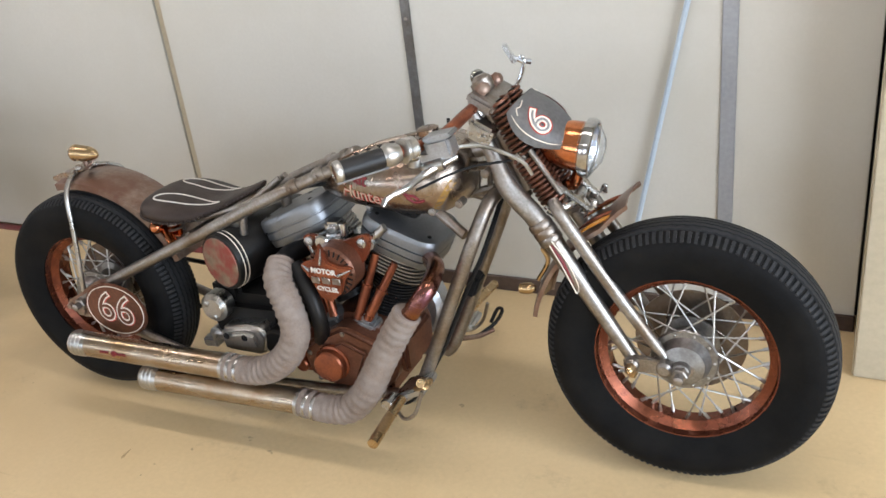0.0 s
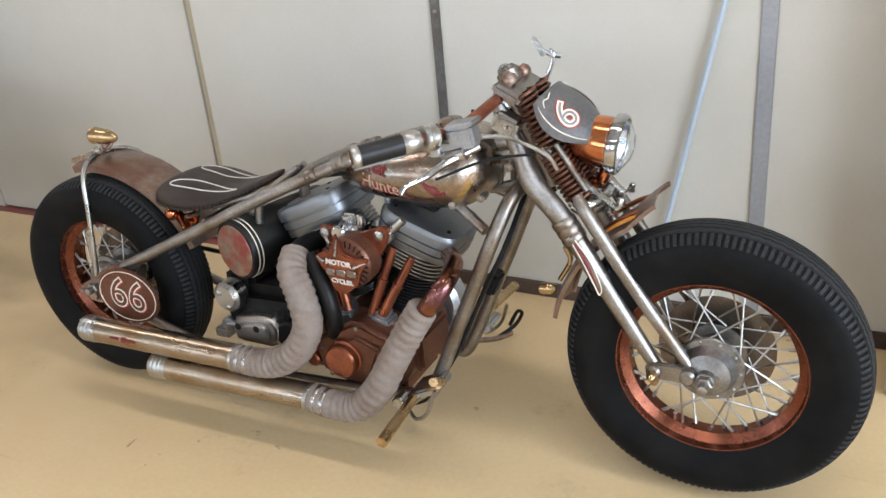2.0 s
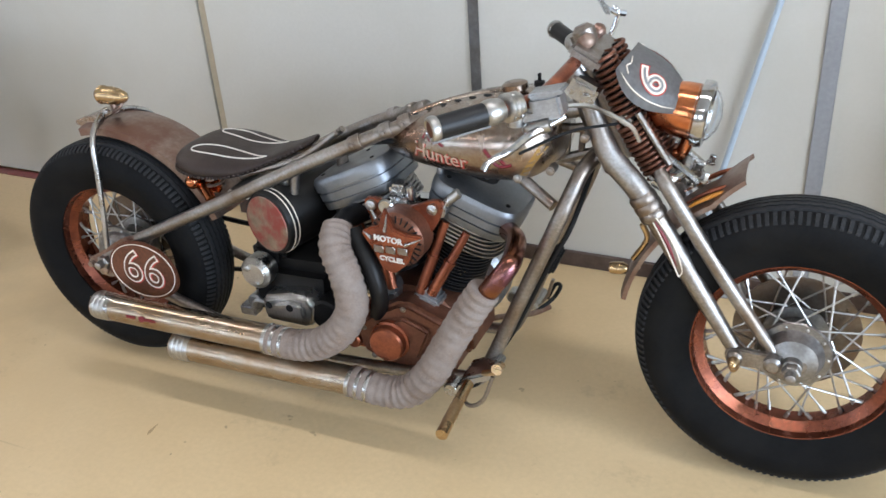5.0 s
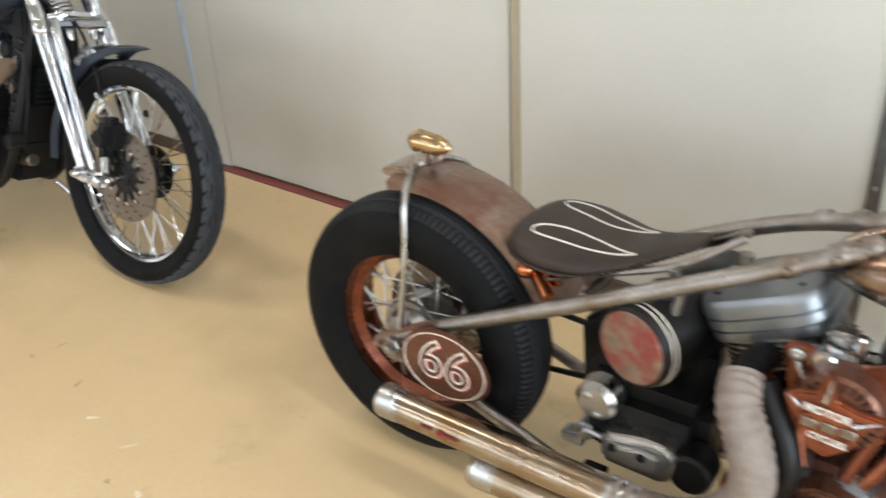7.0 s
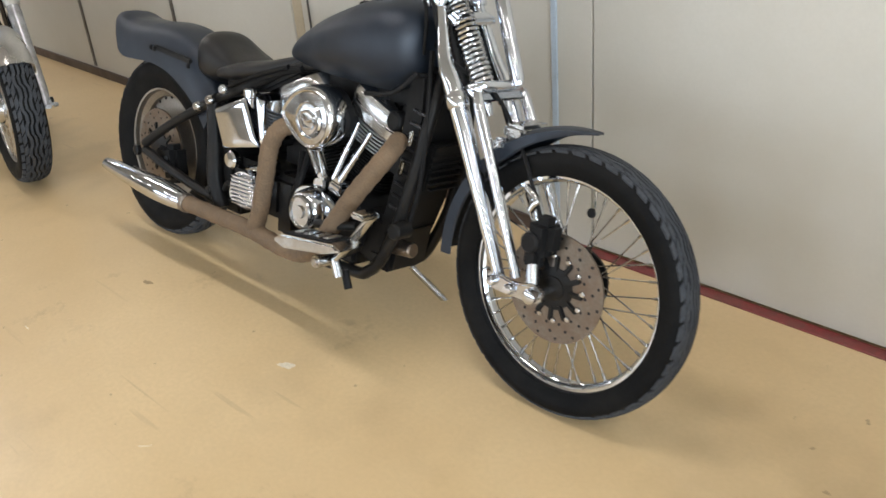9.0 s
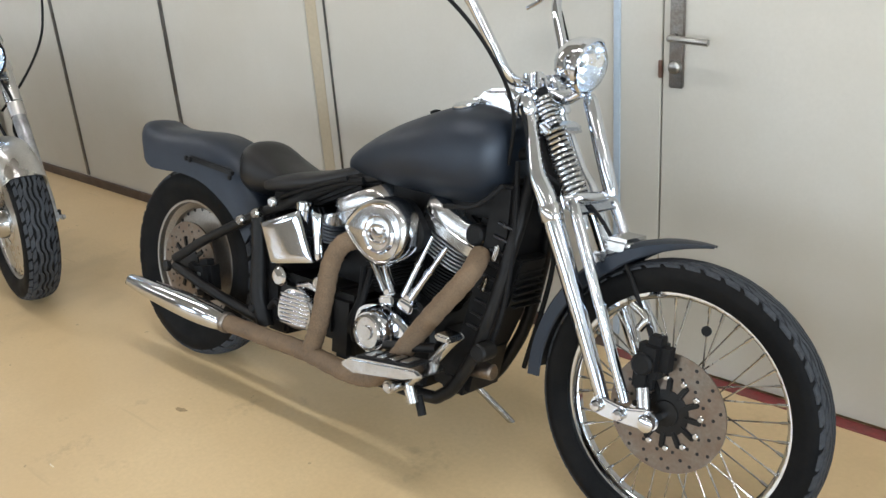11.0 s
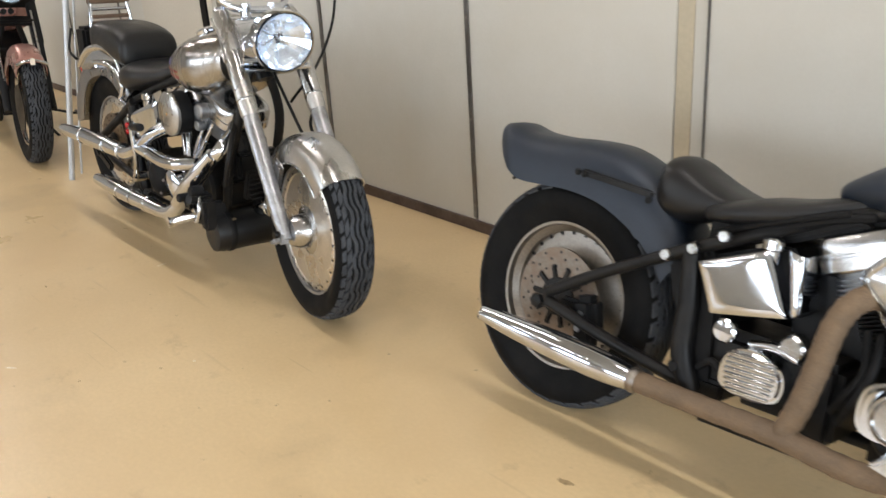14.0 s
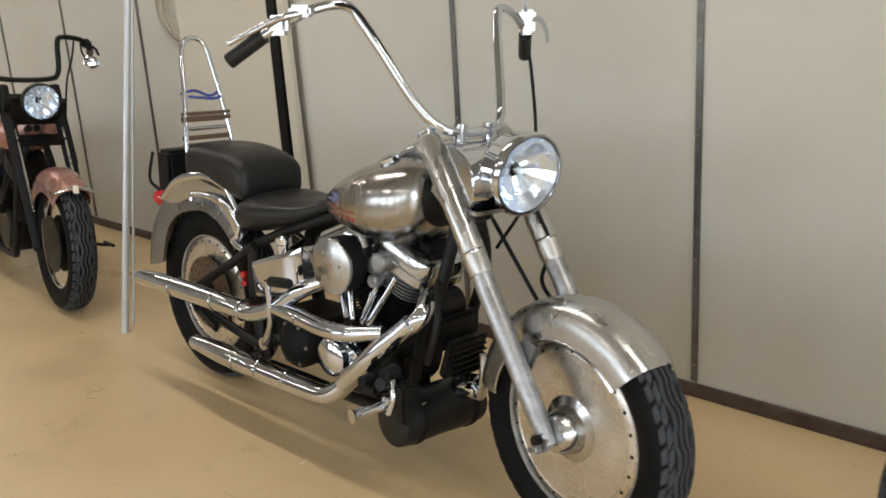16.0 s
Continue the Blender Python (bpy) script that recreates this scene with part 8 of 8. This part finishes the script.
mi = part("mirror", block(1.03, 0.37, 1.465, 0.016, 0.1, 0.065, 0.008), "chrome", hb, "rectangular chrome mirror")
part("mirror_stem", tube([(1.035, 0.37, 1.375), (1.03, 0.37, 1.44)], 0.006, 8, False), "chrome", mi)
part("brake_line", tube([(1.42, 0.08, 0.84), (1.47, 0.1, 0.72), (1.45, 0.09, 0.62), (1.5, 0.1, 0.55)], 0.006, 8), "black_matt", bike)
part("brake_line", tube([(1.3, 0.04, 0.8), (1.4, 0.05, 0.66), (1.46, 0.06, 0.57)], 0.006, 8), "black_matt", bike)

# forward controls and the tool roll
fc = part("forward_control", merge(block(1.19, -0.2, 0.3, 0.09, 0.09, 0.06, 0.012, Matrix.Rotation(radians(-15), 4, "Y")), tube([(1.19, -0.24, 0.345), (1.2, -0.29, 0.36)], 0.018, 14, False), block(1.24, -0.235, 0.30, 0.04, 0.05, 0.12, 0.01)), "black", bike, "black and chrome forward foot control")
part("foot_peg", tube([(1.19, -0.25, 0.29), (1.165, -0.34, 0.278), (1.16, -0.36, 0.277)], [0.014, 0.016, 0.021], 16), "chrome", fc)
part("peg_body", merge(block(1.12, -0.235, 0.325, 0.06, 0.05, 0.07, 0.012), bolt((1.12, -0.262, 0.33), (0, -1, 0), 0.01, 0.008)), "black", fc)
part("master_cylinder", merge(block(1.15, -0.22, 0.345, 0.08, 0.06, 0.05, 0.01), disc_y(0.02, -0.24, -0.29, 1.215, 0.39, 0.004, 18), disc_y(0.016, -0.25, -0.3, 1.13, 0.35, 0.004, 16)), "black_matt", fc)
part("pedal_arm", merge(tube([(1.2, -0.25, 0.37), (1.22, -0.26, 0.32), (1.21, -0.27, 0.27)], 0.01, 10), disc_y(0.014, -0.25, -0.28, 1.205, 0.31, 0.003, 12)), "chrome_worn", fc)
tr = part("tool_roll", lathe([(0.062, -0.16), (0.075, -0.155), (0.08, -0.12), (0.078, 0.0), (0.08, 0.12), (0.075, 0.15), (0.062, 0.155)], (1.125, -0.005, 0.18), Vector((0.12, 1, 0)), 28), "vinyl", bike, "black leather tool roll under the frame")
for y in (-0.1, 0.1):
    part("roll_strap", lathe([(0.081, -0.012), (0.0835, -0.008), (0.0835, 0.008), (0.081, 0.012)], (1.125 + 0.12 * y, y, 0.18), Vector((0.12, 1, 0)), 28), "black_matt", tr)
    part("buckle", block(1.182 + 0.12 * y, y, 0.24, 0.02, 0.02, 0.006, 0.002), "chrome_worn", tr)
rg = part("regulator", block(1.24, 0, 0.38, 0.03, 0.15, 0.12, 0.006, Matrix.Rotation(radians(18), 4, "Y")), "black", bike)
for k in range(6):
    part("fin", block(1.262, 0, 0.335 + 0.018 * k, 0.02, 0.14, 0.005, 0.001, Matrix.Rotation(radians(18), 4, "Y"), 1), "black", rg)
part("oil_filter", lathe([(0.034, -0.04), (0.037, -0.035), (0.037, 0.04), (0.03, 0.045)], (1.285, -0.02, 0.3), (1, 0, 0.15), 24), "chrome", bike)
part("horn_cover", merge(disc_y(0.045, -0.05, 0.05, 1.17, 0.52, 0.01, 24), block(1.2, 0, 0.45, 0.06, 0.18, 0.1, 0.012)), "black", bike)
part("fender_stay", tube([(1.33, -0.03, 0.28), (1.36, -0.05, 0.35), (1.36, -0.05, 0.42)], 0.012, 10), "chrome_worn", bike)
part("kickstand", tube([(0.95, 0.14, 0.17), (1.02, 0.26, 0.02), (1.05, 0.3, -0.035), (1.1, 0.31, -0.035)], 0.01, 10), "chrome_worn", bike)
part("crash_bar", tube([(1.24, -0.1, 0.62), (1.29, -0.16, 0.52), (1.26, -0.17, 0.4)], 0.01, 10), "black", bike)


part("coil_cover", block(1.12, 0, 0.62, 0.08, 0.14, 0.16, 0.02, Matrix.Rotation(radians(14), 4, "Y")), "black_matt", bike)


# ---- black motorcycle with rose fender, at the far end ----
bike = thing("motorcycle", stand(-10.95, 2.17, -7.8, 6.0), "black motorcycle with rose-copper front fender and black handlebar", "motorcycle", "parked motorcycles")
for nm, x in (("rear_wheel", 0.0), ("front_wheel", 1.62)):
    wl = part(nm, merge(rim_bm(0.222, 0.095, 56), lathe([(0.205, -0.036), (0.1, -0.03), (0.05, -0.03), (0.05, 0.03), (0.1, 0.03), (0.205, 0.036)], axis=Vector((0, 1, 0)), segs=48)), "chrome", bike, "chrome disc wheel")
    wl.matrix_basis = Matrix.Translation((x, 0, 0.332))
    part("tyre", tyre_bm(0.329, 0.13, 0.228, 64), "rubber", wl, "black road tyre with wavy tread blocks", angle=30)
    part("tread", block_tread(0.334, 0.13, 0.228, 40), "tread", wl, angle=30)
    part("brake_disc", lathe([(0.05, -0.06), (0.14, -0.06), (0.14, -0.054), (0.05, -0.054)], axis=Vector((0, 1, 0)), segs=40), "black", wl)
fr = bmesh.new()
for s in (-1, 1):
    fr = merge(fr, tube([(0.0, s * 0.138, 0.34), (0.4, s * 0.13, 0.58), (0.85, s * 0.06, 0.75), (1.2, s * 0.02, 0.86)], 0.018, 10), tube([(1.24, s * 0.03, 0.83), (1.2, s * 0.09, 0.6), (1.1, s * 0.1, 0.25), (1.0, s * 0.1, 0.17), (0.4, s * 0.11, 0.18), (0.0, s * 0.138, 0.33)], 0.018, 10))
part("frame", fr, "black", bike, "black tubular frame")
v_twin(bike, 0.92, 0.315, "black", "black", "black_matt", "black", "black", "black", layers=False)
part("gearbox", block(0.58, 0, 0.31, 0.3, 0.22, 0.18, 0.03), "black", bike)
part("fuel_tank", hull_body([(0.72, 0.75, 0.78, 0.02), (0.78, 0.73, 0.83, 0.09), (0.9, 0.72, 0.89, 0.15), (1.02, 0.72, 0.93, 0.17), (1.12, 0.74, 0.94, 0.15), (1.17, 0.79, 0.91, 0.08), (1.18, 0.83, 0.88, 0.02)], 32, 2.3, 5), "rose", bike, "rose-copper fuel tank")
part("seat", hull_body([(0.1, 0.70, 0.75, 0.06), (0.2, 0.68, 0.80, 0.13), (0.4, 0.66, 0.77, 0.15), (0.6, 0.69, 0.77, 0.12), (0.76, 0.74, 0.79, 0.05)], 28, 2.7, 5), "vinyl", bike, "black seat")
part("rear_fender", mudguard(0, 0.332, 0.39, 35, 165, 0.18, 0.004, 0.2, 0.08, 30), "rose", bike, "rose-copper rear fender")
A, Bm = Vector((1.157, 0, 1.066)), Vector((1.62, 0, 0.332))
dirn = (Bm - A).normalized()
for s in (-1, 1):
    off = Vector((0, s * 0.125, 0))
    lg = part("fork_leg", tube([A + off, A + off + dirn * 0.45, A + off + dirn * 0.46, Bm + off + dirn * 0.02], [0.031, 0.031, 0.026, 0.022], 18, False), "black_matt", bike, "black fork leg")
    part("fork_stripe", tube([A + off + dirn * 0.25 + Vector((0.024, s * -0.012, 0.014)), A + off + dirn * 0.7 + Vector((0.022, s * -0.012, 0.012))], 0.006, 8, False), "steel_clean", lg)
part("fork_shroud", merge(block(1.25, 0, 0.96, 0.1, 0.3, 0.16, 0.03, Matrix.Rotation(radians(30), 4, "Y")), block(1.33, 0, 0.81, 0.07, 0.28, 0.04, 0.012, Matrix.Rotation(radians(30), 4, "Y"))), "black", bike)
hl = part("headlamp", lathe([(0.03, -0.08), (0.075, -0.06), (0.09, -0.02), (0.092, 0.01), (0.087, 0.016), (0.084, 0.0), (0.065, -0.03), (0.018, -0.05)], (1.39, 0, 0.945), (0.985, 0, -0.17), 36), "black", bike, "round headlamp in a black shell")
lamp_face(hl, (1.39, 0, 0.945), (0.985, 0, -0.17), 0.083, 0.014)
hl.matrix_basis = Matrix.Translation((-0.01, 0, 0.06))
ff = part("front_fender", mudguard(1.62, 0.332, 0.356, 52, 165, 0.17, 0.004, 0.2, 0.1, 36, soft=True), "rose", bike, "rose-copper front fender with a bright lower trim")
part("fender_trim", tube([(1.62 + 0.352 * math.cos(radians(52)), y, 0.332 + 0.352 * math.sin(radians(52)) + 0.022 * (1 - (y / 0.085) ** 2)) for y in (-0.086, -0.06, -0.03, 0, 0.03, 0.06, 0.086)], 0.01, 8), "chrome_worn", ff)
part("fender_ornament", slab([(1.845, 0.615), (1.86, 0.65), (1.872, 0.612)], -0.012, 0.012, 0.002), "cream", ff)
part("fender_badge", block(1.76, -0.088, 0.6, 0.06, 0.003, 0.012, 0.001, Matrix.Rotation(radians(30), 4, "Y")), "chrome_worn", ff)
hb = part("handlebar", tube([(0.86, -0.42, 1.2), (0.98, -0.38, 1.235), (1.06, -0.31, 1.27), (1.1, -0.2, 1.28), (1.13, -0.17, 1.24), (1.15, -0.16, 1.1), (1.16, -0.1, 1.065), (1.16, 0.1, 1.065), (1.15, 0.16, 1.1), (1.13, 0.17, 1.24), (1.1, 0.2, 1.28), (1.06, 0.31, 1.27), (0.98, 0.38, 1.235), (0.86, 0.42, 1.2)], 0.0135, 12), "black", bike, "black handlebar")
hb.matrix_basis = Matrix.Translation((-0.01, 0, 0.04))
for s in (-1, 1):
    part("grip", tube([(0.85, s * 0.425, 1.197), (0.97, s * 0.385, 1.232)], 0.019, 12, False), "vinyl", hb)
    part("lever", tube([(1.03, s * 0.34, 1.25), (0.98, s * 0.41, 1.225), (0.88, s * 0.46, 1.19)], 0.008, 8), "black", hb)
    part("switch_housing", block(1.02, s * 0.35, 1.25, 0.07, 0.05, 0.05, 0.012), "black_matt", hb)
    part("cable", tube([(1.08, s * 0.27, 1.26), (1.2, s * 0.22, 1.18), (1.22, s * 0.18, 1.05), (1.26, s * 0.15, 0.85)], 0.005, 8), "black_matt", hb)
mi = part("mirror", lathe([(0.001, -0.012), (0.03, -0.01), (0.044, 0.0), (0.046, 0.008), (0.04, 0.01)], (1.07, 0.36, 1.15), (1, -0.2, 0.1), 24, (1.0, 0.75)), "chrome", hb, "round chrome mirror hung below the bar")
part("mirror_stem", tube([(1.06, 0.31, 1.25), (1.08, 0.31, 1.2), (1.07, 0.34, 1.16)], 0.005, 8), "black", mi)
part("oil_cooler", block(1.17, 0, 0.45, 0.05, 0.2, 0.16, 0.01), "black", bike)
part("foot_peg", merge(tube([(1.12, 0.12, 0.25), (1.15, 0.32, 0.2), (1.18, 0.36, 0.2)], 0.009, 8), tube([(1.1, 0.36, 0.2), (1.24, 0.36, 0.205)], 0.01, 8, False)), "black", bike)
part("kickstand", tube([(0.95, 0.14, 0.17), (1.02, 0.26, 0.02), (1.06, 0.3, -0.03)], 0.01, 8), "black", bike)


# ---- by the wall ----
for x, y, yt, r in ((-8.765, 1.95, 2.52, 0.0165), (-8.845, 2.035, 2.56, 0.006)):
    tagged(part("metal_pole", tube([(x, y, 0.0), (x + 0.02, yt, 3.29)], r, 12, False), "pole", None), "slim pale grey metal pole leaning up to the ceiling", "pole")
tagged(part("wall_post", block(-8.58, WALL_Y - 0.03, TOP / 2, 0.075, 0.06, TOP, 0.006), "black", None), "black vertical wall post between panels", "post", kind="structure")
tagged(part("leaning_board", slab([(-8.52, 0.0), (-8.44, 0.0), (-8.50, 2.2), (-8.54, 2.2)], WALL_Y - 0.06, WALL_Y - 0.03, 0.004), "wall_soft", None), "narrow pale board standing against the wall", "board")
part("panel_return", block(-9.02, WALL_Y - 0.03, TOP / 2, 0.8, 0.056, TOP, 0.003, segs=1), "wall_soft", wall_north)
hs = bmesh.new()
for k, (rx, rz, cz) in enumerate(((0.27, 0.205, 1.405), (0.18, 0.19, 1.42), (0.13, 0.17, 1.44))):
    hs = merge(hs, tube([(-9.42 + rx * math.cos(a), WALL_Y - 0.018 - 0.012 * k, cz + rz * math.sin(a)) for a in (2 * math.pi * j / 28 for j in range(28))], 0.008, 8, False, closed=True))
tagged(part("hose", hs, "hose", None), "coiled pale hose hanging behind the panel edge", "hose")
dh = thing("door_handle", Matrix.Translation((-3.848, WALL_Y, 0.99)), "worn metal lever handle on a dark door plate", "door handle")
part("plate", block(0, -0.005, 0.03, 0.045, 0.01, 0.26, 0.004), "steel", dh, "dark worn metal plate")
part("lever", tube([(0.0, -0.008, 0.045), (0.0, -0.05, 0.045), (0.02, -0.055, 0.045), (0.115, -0.055, 0.04)], 0.009, 12), "steel_clean", dh)
part("lock_cylinder", lathe([(0.018, 0), (0.018, -0.012), (0.012, -0.016)], (0, -0.01, -0.04), Vector((0, 1, 0)), 18), "steel_clean", dh)
part("latch_plate", block(-0.05, -0.004, -0.05, 0.012, 0.008, 0.05, 0.002), "rusty", dh)
